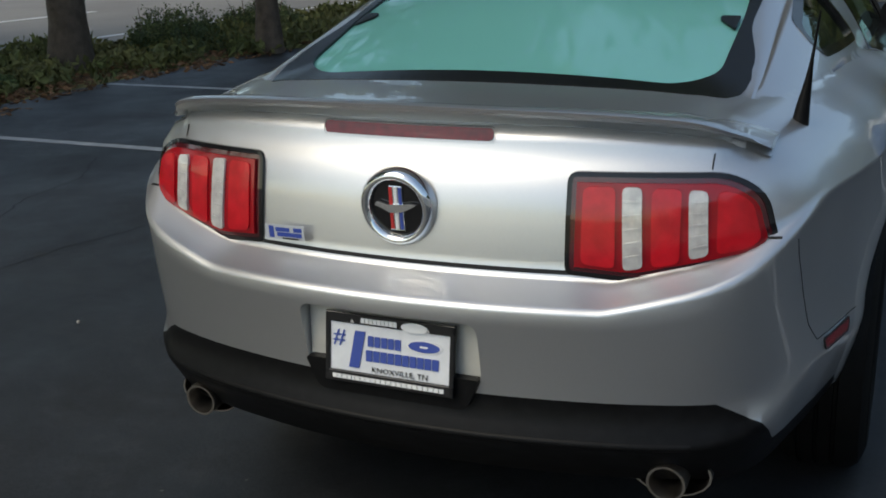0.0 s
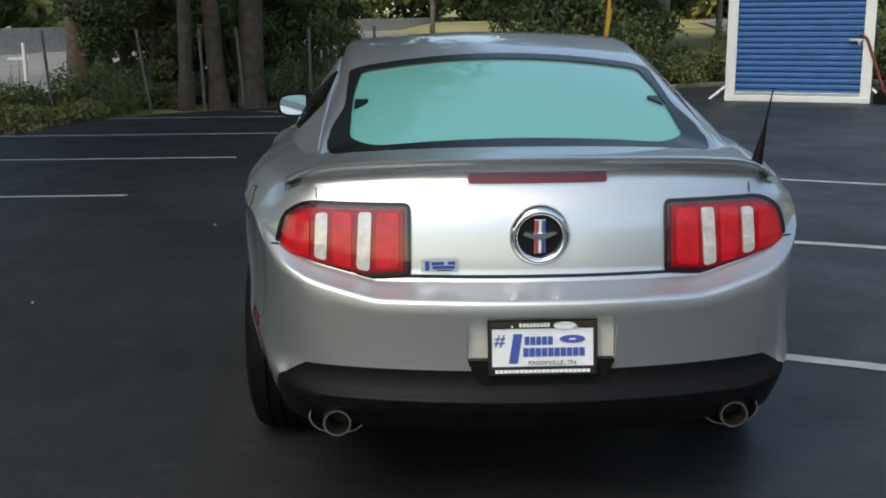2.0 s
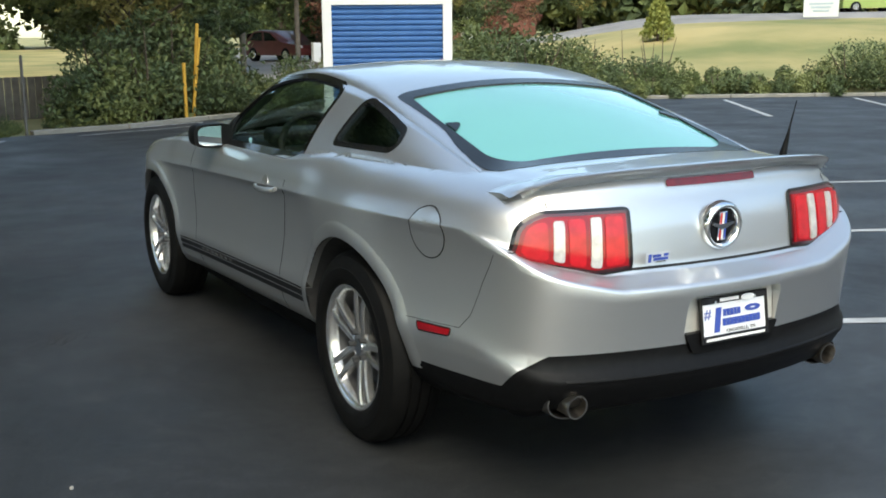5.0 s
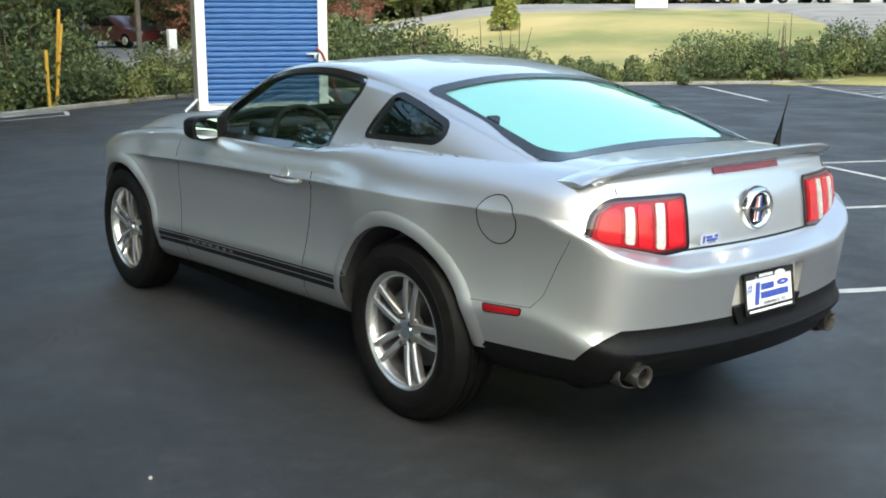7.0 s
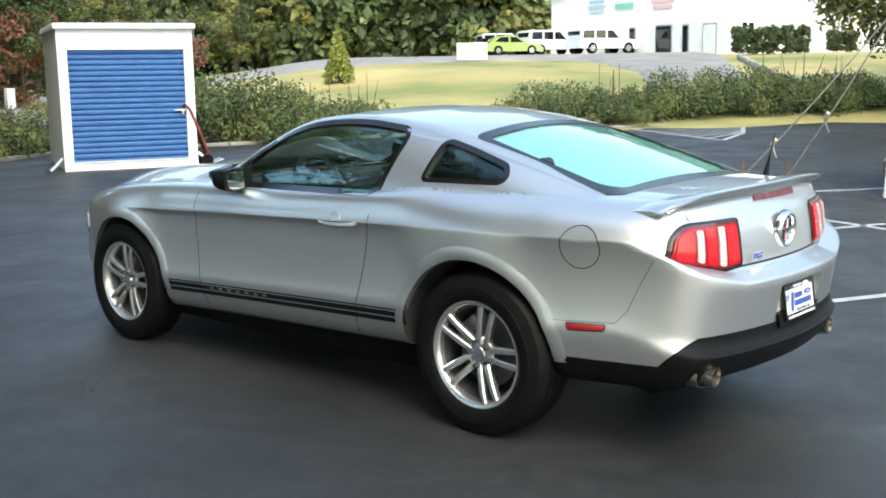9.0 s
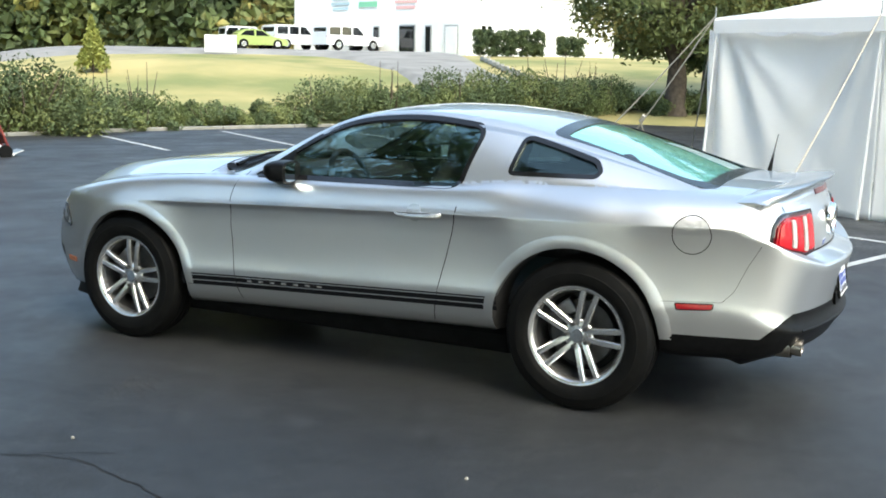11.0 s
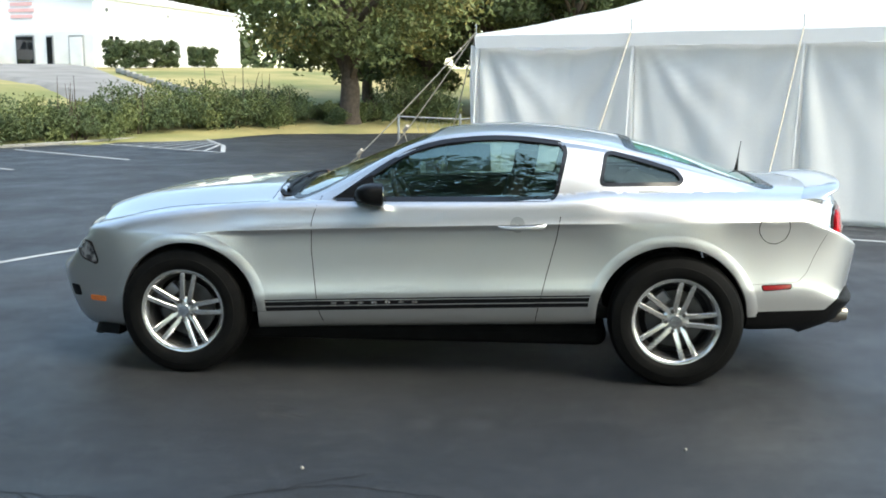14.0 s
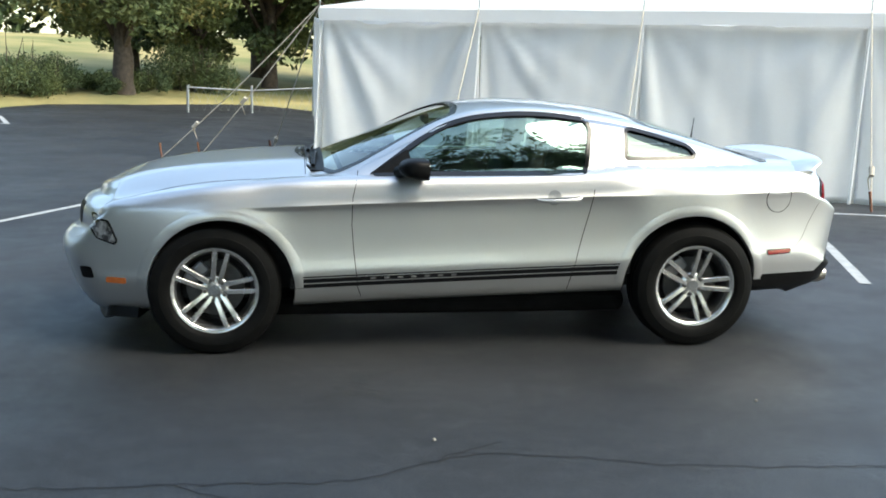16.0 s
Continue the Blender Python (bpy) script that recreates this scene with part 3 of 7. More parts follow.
def split_skin(me, parent):
    src = bmesh.new()
    src.from_mesh(me)
    src.normal_update()
    groups = {}
    for f in src.faces:
        groups.setdefault(panel_of(f.calc_center_median(), f.normal), []).append(f)
    for key, faces in groups.items():
        name = {"door_left": "door", "door_right": "door"}.get(key, key)
        out = bpy.data.meshes.new(name)
        idx, cos, polys = {}, [], []
        for f in faces:
            for v in f.verts:
                if v.index not in idx:
                    idx[v.index] = len(cos)
                    cos.append(tuple(v.co))
            polys.append([idx[v.index] for v in f.verts])
        out.from_pydata(cos, [], polys)
        out.materials.append(BLACK_PLASTIC if name == "rear_valance" else PAINT)
        out.materials.append(TRIM_DARK)
        cache, normals = {}, []
        for pol, f in zip(out.polygons, faces):
            outer = True
            ns = []
            for v in f.verts:
                if v.index not in cache:
                    cache[v.index] = skin_normal(v.co)
                n, d = cache[v.index]
                ns.append(n)
                outer &= d < 0.0012
            m = sum(ns, Vector()) / len(ns)
            outer &= m.dot(f.normal) > 0.55
            if not outer and not (abs(f.calc_center_median().x) < 0.21 and f.calc_center_median().y < -2.3) and (d0 := skin_normal(f.calc_center_median())[1]) > 0.004:
                pol.material_index = 1
            normals += [tuple(n) for n in ns] if outer else [tuple(f.normal)] * len(ns)
        out.shade_smooth()
        out.normals_split_custom_set(normals)
        ob = new(name, out)
        ob.parent = parent
        if name == "rear_valance":
            ob["label"] = "matt black plastic lower bumper valance"
    src.free()
    bpy.data.meshes.remove(me)


car = thing("car", "silver two-door coupe parked on dark asphalt", "car")
split_skin(skin, car)


# ---- the car: its parts ----
def vecs(*pts):
    return [Vector(p) for p in pts]


def mirrored(outline):
    return [Vector((-p[0], p[1])) for p in outline]


for s in (-1, 1):
    for win, name in ((SIDE_WIN, "door_window"), (QUARTER_WIN, "quarter_window")):
        o = resampled(win, 0.03)
        pane = part(name, patch(grown(o, 0.004), side_at(s), -0.010, 0.003, 6), SIDE_GLASS if win is SIDE_WIN else QUARTER_GLASS, car, "tinted side glass", 40)
        pane.visible_shadow = False
        part("window_surround", band(grown(o, 0.010 if win is SIDE_WIN else 0.006), grown(o, -0.014), side_at(s), 0.0015, 0.012), GLOSS_BLACK, pane, "black window surround", 40)
o = resampled(BACK_WIN, 0.03)
pane = part("rear_window", patch(grown(o, 0.008), top_at, -0.006, 0.003, 8), TEAL_GLASS, car, "teal-tinted rear window", 40)
edge = []
for p in grown(o, 0.068):
    k = min(min(max((abs(p.x) - 0.42) / 0.17, 0), 1), min(max((-1.72 - p.y) / 0.17, 0), 1))
    w = 0.552 + 0.04 * ramp(-p.y, 1.45, 1.7)
    edge.append(Vector((min(max(p.x, -w), w), p.y)) + Vector((math.copysign(0.035 * k, p.x), -0.07 * k)))
part("black_border", band(edge, o, top_at, 0.0015, 0.012), FRIT, pane, "black edge of the rear window", 40)
for s in (-1, 1):
    part("border_tab", patch(resampled(rounded([(s * 0.52, -1.44), (s * 0.475, -1.455), (s * 0.475, -1.475), (s * 0.52, -1.52)], 0.006, 2), 0.01), top_at, 0.002, 0.006, 2), FRIT, pane)
o = resampled(FRONT_WIN, 0.04)
pane = part("windscreen", patch(grown(o, 0.006), top_at, -0.008, 0.003, 8), SCREEN_GLASS, car, "clear windscreen", 40)
pane.visible_shadow = False
part("black_border", band(grown(o, 0.022), grown(o, -0.02), top_at, 0.0015, 0.012), FRIT, pane)

# tail
LAMP = [(0.347, 0.957), (0.349, 0.771), (0.471, 0.761), (0.690, 0.806), (0.714, 0.834), (0.690, 0.922), (0.630, 0.957)]


def lamp_lay(q, off):
    up = max(0.0, abs(q[0]) - 0.44) * 0.24
    p = onto_skin((q[0], -3.0, max(q[1], 0.80 + up)), (0, 1, 0))
    n, _ = skin_normal(p)
    n = Vector((n.x, n.y, 0)).normalized()
    return Vector((q[0], p.y, q[1])) + n * off


for s in (-1, 1):
    base = resampled(rounded([(s * x, z) for x, z in LAMP], [0.015, 0.012, 0.02, 0.03, 0.04, 0.05, 0.03], 4), 0.012)
    lamp = part("tail_light", patch(base, lamp_lay, 0.006, 0.03, 5), LAMP_DARK, car, "red tail light with two clear upright bars", 35)
    part("lamp_gasket", band(grown(base, 0.006), grown(base, -0.003), lamp_lay, 0.0075, 0.02), GLOSS_BLACK, lamp)
    lens = part("red_lens", patch(grown(base, -0.013), lamp_lay, 0.012, 0.008, 5), LAMP_RED, lamp, "", 40)
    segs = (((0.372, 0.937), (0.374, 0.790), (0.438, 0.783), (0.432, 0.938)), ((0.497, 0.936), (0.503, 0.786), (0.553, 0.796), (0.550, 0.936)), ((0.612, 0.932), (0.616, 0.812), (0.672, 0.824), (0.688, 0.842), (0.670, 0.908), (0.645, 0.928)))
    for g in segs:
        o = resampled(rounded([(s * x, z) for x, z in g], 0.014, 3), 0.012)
        part("reflector_block", patch(o, lamp_lay, 0.0155, 0.005, 4), LAMP_RED_LIT, lens, "", 40)
    for g in (((0.444, 0.938), (0.479, 0.938), (0.488, 0.786), (0.453, 0.780)), ((0.562, 0.934), (0.595, 0.932), (0.602, 0.812), (0.569, 0.804))):
        o = resampled(rounded([(s * x, z) for x, z in g], 0.010, 3), 0.012)
        part("clear_bar", patch(o, lamp_lay, 0.0175, 0.008, 4), LAMP_CLEAR, lamp, "clear reversing light bar", 40)
        for k in range(1, 6):
            t = k / 6
            p, q = (Vector(g[0]).lerp(Vector(g[3]), t), Vector(g[1]).lerp(Vector(g[2]), t))
            o = [Vector((s * v.x, v.y)) for v in (p + Vector((0.004, 0.002)), q + Vector((-0.004, 0.002)), q + Vector((-0.004, -0.002)), p + Vector((0.004, -0.002)))]
            part("clear_rib", patch(o, lamp_lay, 0.0190, 0.003, 2), LAMP_CLEAR, lamp, "", 40)
part("high_brake_light", patch(resampled(rounded([(-0.188, 1.011), (0.188, 1.011), (0.188, 1.034), (-0.188, 1.034)], 0.011, 5), 0.012), tail_at, 0.004, 0.01, 3), BRAKE_RED, car, "slim dark red brake light strip", 40)
part("brake_light_rim", band(resampled(rounded([(-0.192, 1.007), (0.192, 1.007), (0.192, 1.038), (-0.192, 1.038)], 0.013, 5), 0.012), [p * 1.0 for p in resampled(rounded([(-0.192, 1.007), (0.192, 1.007), (0.192, 1.038), (-0.192, 1.038)], 0.013, 5), 0.012)], tail_at, 0.002, 0.006), GLOSS_BLACK, car)


def spoiler():
    bm = bmesh.new()
    tip = curve((-0.70, 1.018), (-0.655, 1.036), (-0.54, 1.066), (-0.285, 1.081), (0, 1.085), (0.285, 1.081), (0.54, 1.066), (0.655, 1.036), (0.70, 1.018))
    rings = []
    for i in range(61):
        x = -0.695 + 1.39 * i / 60
        bow = 0.235 * x * x + 0.10 * max(0, abs(x) - 0.45) ** 1.5
        e = 1 - ramp(abs(x), 0.60, 0.695)
        d = top_at((x, -2.160 + bow), 0).z
        t = tip(x)
        t = d + (max(t, d - 0.004) - d) * (0.15 + 0.85 * e)
        ye = -2.320 + bow + 0.07 * (1 - e)
        rings.append(vecs((x, -2.110 + bow, d - 0.006), (x, -2.140 + bow, d + 0.004), (x, -2.220 + bow, d + 0.3 * (t - d) + 0.008), (x, -2.270 + bow, t - 0.004), (x, ye + 0.012, t + 0.001), (x, ye, t - 0.003), (x, ye + 0.003, t - 0.010), (x, ye + 0.045, t - 0.014 - 0.012 * e), (x, -2.255 + bow, d - 0.02), (x, -2.220 + bow, d - 0.03)))
    add_loft(bm, rings)
    bmesh.ops.recalc_face_normals(bm, faces=bm.faces)
    return bm


part("rear_spoiler", spoiler(), PAINT, car, "silver lip spoiler", 35)

# round badge with upright bars
badge_m = Matrix.Translation((0, -2.320, 0.878)) @ Matrix.Rotation(radians(94), 4, "X")
bm = bmesh.new()
add_lathe(bm, [(0.057, 0.012), (0.059, 0.024), (0.066, 0.031), (0.074, 0.029), (0.081, 0.018), (0.083, 0.0)], badge_m, 64)
badge = part("badge", bm, CHROME, car, "round chrome badge with a black centre", 60)
bm = bmesh.new()
add_lathe(bm, [(0.0, 0.017), (0.058, 0.014)], badge_m, 48)
part("badge_disc", bm, GLOSS_BLACK, badge, "", 60)
bm = bmesh.new()
add_box(bm, (0.031, 0.094, 0.004), badge_m @ pose(0, 0, 0.0175), 0.002)
part("badge_panel", bm, CHROME, badge)
for dx, mt in ((-0.0105, RED_PRINT), (0, WHITE_PRINT), (0.0105, INK_BLUE)):
    part("badge_bar", box((0.0065, 0.088, 0.003), badge_m @ pose(dx, 0, 0.0195)), mt, badge)
bm = bmesh.new()
add_loft(bm, [[badge_m @ Vector((x, y, z)) for x, y in ((-0.046, 0.006), (-0.040, 0.014), (-0.018, 0.008), (0.012, 0.010), (0.034, 0.013), (0.047, 0.011), (0.034, 0.003), (0.014, -0.006), (-0.012, -0.009), (-0.03, 0.0))] for z in (0.019, 0.025)])
bmesh.ops.recalc_face_normals(bm, faces=bm.faces)
part("badge_emblem", bm, CHROME, badge)

# plate recess, plate and its frame
part("recess_panel", box((0.394, 0.006, 0.13), pose(0, -2.3755, 0.614, -3, 0, 0), 0.002), RECESS_CREAM, car, "pale panel behind the plate")
bm = bmesh.new()
lip = rounded([(-0.199, 0.555), (-0.168, 0.486), (0.168, 0.486), (0.199, 0.555)], [0.01, 0.02, 0.02, 0.01], 3)
add_loft(bm, [[Vector((p.x, y, p.y)) for p in lip] for y in (-2.37, -2.404)])
bmesh.ops.recalc_face_normals(bm, faces=bm.faces)
part("plate_bracket", bm, BLACK_PLASTIC, car, "black plastic plate bracket")
plate_m = pose(0.002, -2.402, 0.588, 90 - 8, 0, 0) @ Matrix.Scale(0.965, 4)
plate = part("dealer_plate", box((0.292, 0.142, 0.006), plate_m @ pose(0, 0, 0.001), 0.003), PLATE_WHITE, car, "white plate with blue printing in a black frame")
bm = bmesh.new()
for size, at in (((0.304, 0.024, 0.012), (0, 0.066, 0.003)), ((0.304, 0.026, 0.012), (0, -0.064, 0.003)), ((0.012, 0.152, 0.012), (-0.146, 0, 0.003)), ((0.012, 0.152, 0.012), (0.146, 0, 0.003))):
    add_box(bm, size, plate_m @ pose(*at), 0.003)
part("plate_frame", bm, GLOSS_BLACK, plate, "black plate frame")


def lettering(text, size, m, material, parent, shear=0.0, name="lettering", depth=0.0006):
    cu = bpy.data.curves.new(name, "FONT")
    cu.offset = 0.0016 if size > 0.1 else 0.0
    cu.body, cu.size, cu.extrude, cu.align_x, cu.align_y, cu.shear, cu.resolution_u = text, size, depth, "CENTER", "CENTER", shear, 2
    ob = new(name, cu)
    me = bpy.data.meshes.new_from_object(ob.evaluated_get(bpy.context.evaluated_depsgraph_get()))
    bpy.data.objects.remove(ob)
    me.transform(m)
    me.materials.clear()
    me.materials.append(material)
    ob = new(name, me)
    ob.parent = parent
    return ob


lettering("1", 0.115, plate_m @ pose(-0.082, -0.006, 0.006) @ Matrix.Diagonal((1.7, 1, 1, 1)), INK_BLUE, plate, 0.10)
lettering("#", 0.05, plate_m @ pose(-0.120, 0.022, 0.006), INK_BLUE, plate, 0.1)
lettering("KNOXVILLE, TN", 0.0165, plate_m @ pose(0.026, -0.042, 0.006) @ Matrix.Diagonal((1.12, 1, 1, 1)), INK_BLACK, plate)


def bars(widths, h, x0, y0, gap, m, z, material, parent, slope=0.0):
    """Plain bars in place of writing, one bar a letter."""
    x = x0
    for w in widths:
        part("printed_bar", box((w, h, 0.0016), m @ pose(x + w / 2, y0, z)), material, parent)
        x += w + gap


bars([0.0135] * 5, 0.023, -0.050, 0.020, 0.0025, plate_m, 0.0055, INK_BLUE, plate)
bars([0.0150] * 10, 0.024, -0.054, -0.012, 0.0022, plate_m, 0.0055, INK_BLUE, plate)
bars([0.010] * 4 + [0.006] + [0.0105] * 17, 0.009, -0.132, -0.064, 0.0018, plate_m, 0.0098, WHITE_PRINT, plate)
bars([0.008] * 9, 0.011, -0.065, 0.064, 0.0015, plate_m, 0.0098, WHITE_PRINT, plate)


def oval(rx, ry, m, z, material, name):
    bm = bmesh.new()
    add_cyl(bm, 1, 1, 0.0016, m @ Matrix.Diagonal((rx, ry, 1, 1)), 36)
    return part(name, bm, material, plate)


oval(0.041, 0.0145, plate_m @ pose(0.082, 0.0235, 0.0052), 0, WHITE_PRINT, "plate_oval")
oval(0.036, 0.0115, plate_m @ pose(0.082, 0.0235, 0.0062), 0, INK_BLUE, "plate_oval")
oval(0.031, 0.0105, plate_m @ pose(0.060, 0.062, 0.0095), 0, WHITE_PRINT, "frame_oval")
bars([0.018], 0.004, 0.073, 0.0235, 0, plate_m, 0.0072, WHITE_PRINT, plate)
for sx, sy in ((-0.085, 0.060), (0.092, 0.060)):
    part("screw", cyl(0.005, 0.004, 0.004, plate_m @ pose(sx, sy, 0.010), 12), CHROME, plate)

# dealer sticker on the boot lid: plain bars
stick_m = Matrix.Translation((-0.269, -2.326, 0.803)) @ Matrix.Rotation(radians(95), 4, "X") @ pose(0, 0, 0.0135)
sticker = part("dealer_sticker", box((0.096, 0.034, 0.001), stick_m), mat("sticker_film", (0.55, 0.57, 0.60), 0.3, 0.2), car, "small blue dealer sticker")
for size, at, mt in (((0.012, 0.026, 0.001), (-0.032, 0, 0.001), INK_BLUE), ((0.034, 0.009, 0.001), (-0.004, 0.006, 0.001), INK_BLUE), ((0.060, 0.009, 0.001), (0.012, -0.005, 0.001), INK_BLUE), ((0.020, 0.009, 0.001), (0.033, 0.007, 0.001), INK_BLUE), ((0.040, 0.003, 0.001), (0.014, -0.0135, 0.001), INK_BLACK)):
    part("printed_line", box(size, stick_m @ pose(*at)), mt, sticker)

# exhausts
for s in (-1, 1):
    bm = bmesh.new()
    m = pose(s * 0.555, -2.145, 0.366, 94, 0, 0)
    add_lathe(bm, [(0.030, 0.16), (0.034, 0.175), (0.039, 0.175), (0.040, 0.16), (0.038, -0.2), (0.030, -0.2), (0.029, 0.05)], m, 28, True)
    pipe = part("exhaust_pipe", bm, STEEL, car, "steel exhaust tailpipe", 40)
    # dark disc across the bore, standing for the shade inside the pipe
    bm = bmesh.new()
    add_cyl(bm, 0.029, 0.029, 0.004, m @ pose(0, 0, 0.08), 24)
    part("pipe_shade", bm, GAP, pipe)
    bm = bmesh.new()
    rings = []
    for i in range(13):
        a = radians(-200 + 220 * i / 12)
        rings.append([Vector((s * 0.555 + r * 1.25 * math.cos(a), y, 0.358 + r * 0.8 * math.sin(a))) for r, y in ((0.062, -2.15), (0.062, -2.275), (0.066, -2.275), (0.066, -2.15))])
    add_loft(bm, rings)
    bmesh.ops.recalc_face_normals(bm, faces=bm.faces)
    part("heat_shield", bm, STEEL, pipe, "bright metal shield under the pipe", 30)
# rolled lips round the wheel arches
def arch_lip(s, cy, cz, r):
    bm = bmesh.new()
    rows = []
    for i in range(61):
        a = radians(2 + 176 * i / 60)
        rows.append([bm.verts.new(side_at(s)((cy + (r + d) * math.cos(a), cz + (r + d) * math.sin(a)), off)) for d, off in ((0.0, -0.03), (0.0, 0.0006), (0.003, 0.0016), (0.028, 0.0024), (0.042, 0.0018), (0.056, 0.0004), (0.068, -0.002))])
    for a, b in zip(rows, rows[1:]):
        for j in range(6):
            bm.faces.new((a[j], a[j + 1], b[j + 1], b[j]))
    bmesh.ops.recalc_face_normals(bm, faces=bm.faces)
    f = max(bm.faces, key=lambda f: abs(f.normal.x))
    if f.normal.x * s < 0:
        bmesh.ops.reverse_faces(bm, faces=bm.faces)
    return bm


for s in (-1, 1):
    for arch in ARCHES:
        part("arch_lip", arch_lip(s, *arch), PAINT, car, "", 40)
# bumper ridge
bm = bmesh.new()
add_tube(bm, [onto_skin((x, -3, 0.44), (0, 1, 0), -0.006) for x in [-0.60 + 0.05 * i for i in range(25)]], 0.010, 8)
part("valance_ridge", bm, BLACK_PLASTIC, car, "", 60)

# seams
for s in (-1, 1):
    part("door_gap", seam(DOOR[:6], side_at(s)), GAP, car)
    part("door_gap", seam(DOOR[7:], side_at(s)), GAP, car)
    part("bonnet_gap", seam([(s * (0.73 - 0.075 * (y - 1.3)), y) for y in (0.87, 1.2, 1.6, 2.0)], top_at), GAP, car)
    part("boot_gap", seam([(s * 0.60, 0.966), (s * 0.602, 1.02)], tail_at, 0.0025), GAP, car)
    part("bumper_gap", seam([(-2.150, 0.829), (-2.094, 0.728), (-2.046, 0.618), (-2.0, 0.57), (-1.73, 0.56)], side_at(s), 0.002), GAP, car)
    part("bumper_gap", seam([(s * 0.700, 0.838), (s * 0.73, 0.840), (s * 0.75, 0.841)], tail_at, 0.003), GAP, car)
part("boot_gap", seam([(-0.455, 0.767), (0, 0.767), (0.455, 0.767)], tail_at, 0.009, 0.003), GAP, car)
part("bonnet_gap", seam([(-0.72, 0.868), (0, 0.868), (0.72, 0.868)], top_at), GAP, car)
fuel = [Vector((-1.860 + 0.082 * math.cos(2 * math.pi * i / 48), 0.863 + 0.085 * math.sin(2 * math.pi * i / 48))) for i in range(48)]
door = part("fuel_door", patch(fuel, side_at(-1), 0.0012, 0.004, 5), PAINT, car, "round fuel filler door", 60)
part("fuel_gap", seam(fuel + fuel[:1], side_at(-1), 0.004, 0.0018), GAP, door)

STRIPE_SILVER = mat("stripe_silver", (0.16, 0.16, 0.165), 0.35, 0.4)
# side stripes, with plain bars where lettering stands
def stripe_z(y):
    return 0.428 + (0.497 - 0.428) * (0.96 - y) / 1.927


for s in (-1, 1):
    for a, b in ((0.0, -0.007), (-0.013, -0.037), (-0.043, -0.066)):
        ys = [0.955 - (0.955 + 0.962) * i / 60 for i in range(61)]
        bm = bmesh.new()
        lay = side_at(s)
        rows = [[bm.verts.new(lay((y, stripe_z(y) + o), h)) for y in ys] for o, h in ((a, -0.001), (a, 0.0011), ((a + b) / 2, 0.0011), (b, 0.0011), (b, -0.001))]
        for p, q in zip(rows, rows[1:]):
            for i in range(60):
                bm.faces.new((p[i], p[i + 1], q[i + 1], q[i]) if s > 0 else (p[i], q[i], q[i + 1], p[i + 1]))
        part("side_stripe", bm, STRIPE, car, "black vinyl stripe along the sill", 60)
    for i in range(7):
        y = 0.50 - i * 0.075
        p = side_at(s)((y, stripe_z(y) - 0.025), 0.0018)
        part("stripe_bar", box((0.002, 0.030, 0.013), Matrix.Translation(p)), STRIPE_SILVER, car)
    o = resampled(rounded([(-1.803, 0.556), (-1.812, 0.528), (-1.962, 0.536), (-1.966, 0.560)], 0.008, 3), 0.012)
    mk = part("rear_marker", patch(o, side_at(s), 0.003, 0.006, 3), LAMP_RED, car, "small red side marker light", 40)
    part("marker_rim", band(grown(o, 0.003), grown(o, -0.002), side_at(s), 0.0036, 0.006), GLOSS_BLACK, mk)
    o = resampled(rounded([(1.835, 0.383), (1.835, 0.416), (1.947, 0.415), (1.947, 0.382)], 0.010, 3), 0.012)
    part("front_marker", patch(o, side_at(s), 0.003, 0.006, 3), AMBER, car, "amber side marker light", 40)
    # handle in its cup; a flat darker disc paints the hollow's shade
    o = [Vector((-0.508 + 0.040 * math.cos(2 * math.pi * i / 28), 0.868 + 0.044 * math.sin(2 * math.pi * i / 28))) for i in range(28)]
    part("handle_cup", patch(o, side_at(s), 0.0015, 0.003, 3), mat("cup_shade", (0.42, 0.43, 0.44), 0.3, 0.7, 0.8), car, "", 40)
    hp = [side_at(s)((y, 0.866 + (y + 0.53) * -0.03), o) for y, o in ((-0.405, 0.006), (-0.43, 0.022), (-0.50, 0.030), (-0.58, 0.030), (-0.640, 0.024), (-0.662, 0.006))]
    bm = bmesh.new()
    rings = []
    for p, w in zip(hp, (0.004, 0.010, 0.0125, 0.013, 0.014, 0.010)):
        rings.append([p + Vector((0.008 * math.cos(t), 0, w * math.sin(t))) for t in (2 * math.pi * k / 10 for k in range(10))])
    add_loft(bm, rings)
    bmesh.ops.recalc_face_normals(bm, faces=bm.faces)
    part("door_handle", bm, PAINT, car, "silver door handle", 50)
    # head lamp and fog opening
    o = resampled(rounded([(2.05, 0.728), (1.925, 0.722), (1.880, 0.620), (1.890, 0.600), (1.99, 0.628)], 0.015, 3), 0.02)
    hl = part("head_light", patch(o, side_at(s), 0.004, 0.012, 4), mat("head_lens", (0.05, 0.05, 0.055), 0.05, 0.1, 1.0, (0.35, 0.35, 0.36), 22, contrast=0.15), car, "clear head light with dark housing", 40)
    part("lamp_gasket", band(grown(o, 0.006), grown(o, -0.002), side_at(s), 0.005, 0.01), GLOSS_BLACK, hl)
    o = resampled(rounded([(2.10, 0.462), (2.03, 0.462), (2.015, 0.40), (2.085, 0.395)], 0.015, 3), 0.015)
    part("fog_opening", patch(o, side_at(s), 0.002, 0.006, 3), BLACK_PLASTIC, car, "", 40)
    # door mirror
    m = pose(s * 0.882, 0.275, 1.022, 0, 0, s * -8)
    bm = bmesh.new()
    rings = []
    for i in range(11):
        t = i / 10
        y = -0.055 + 0.15 * t
        k = math.sqrt(max(1 - (max(t - 0.25, 0) / 0.75) ** 2.2, 0.02))
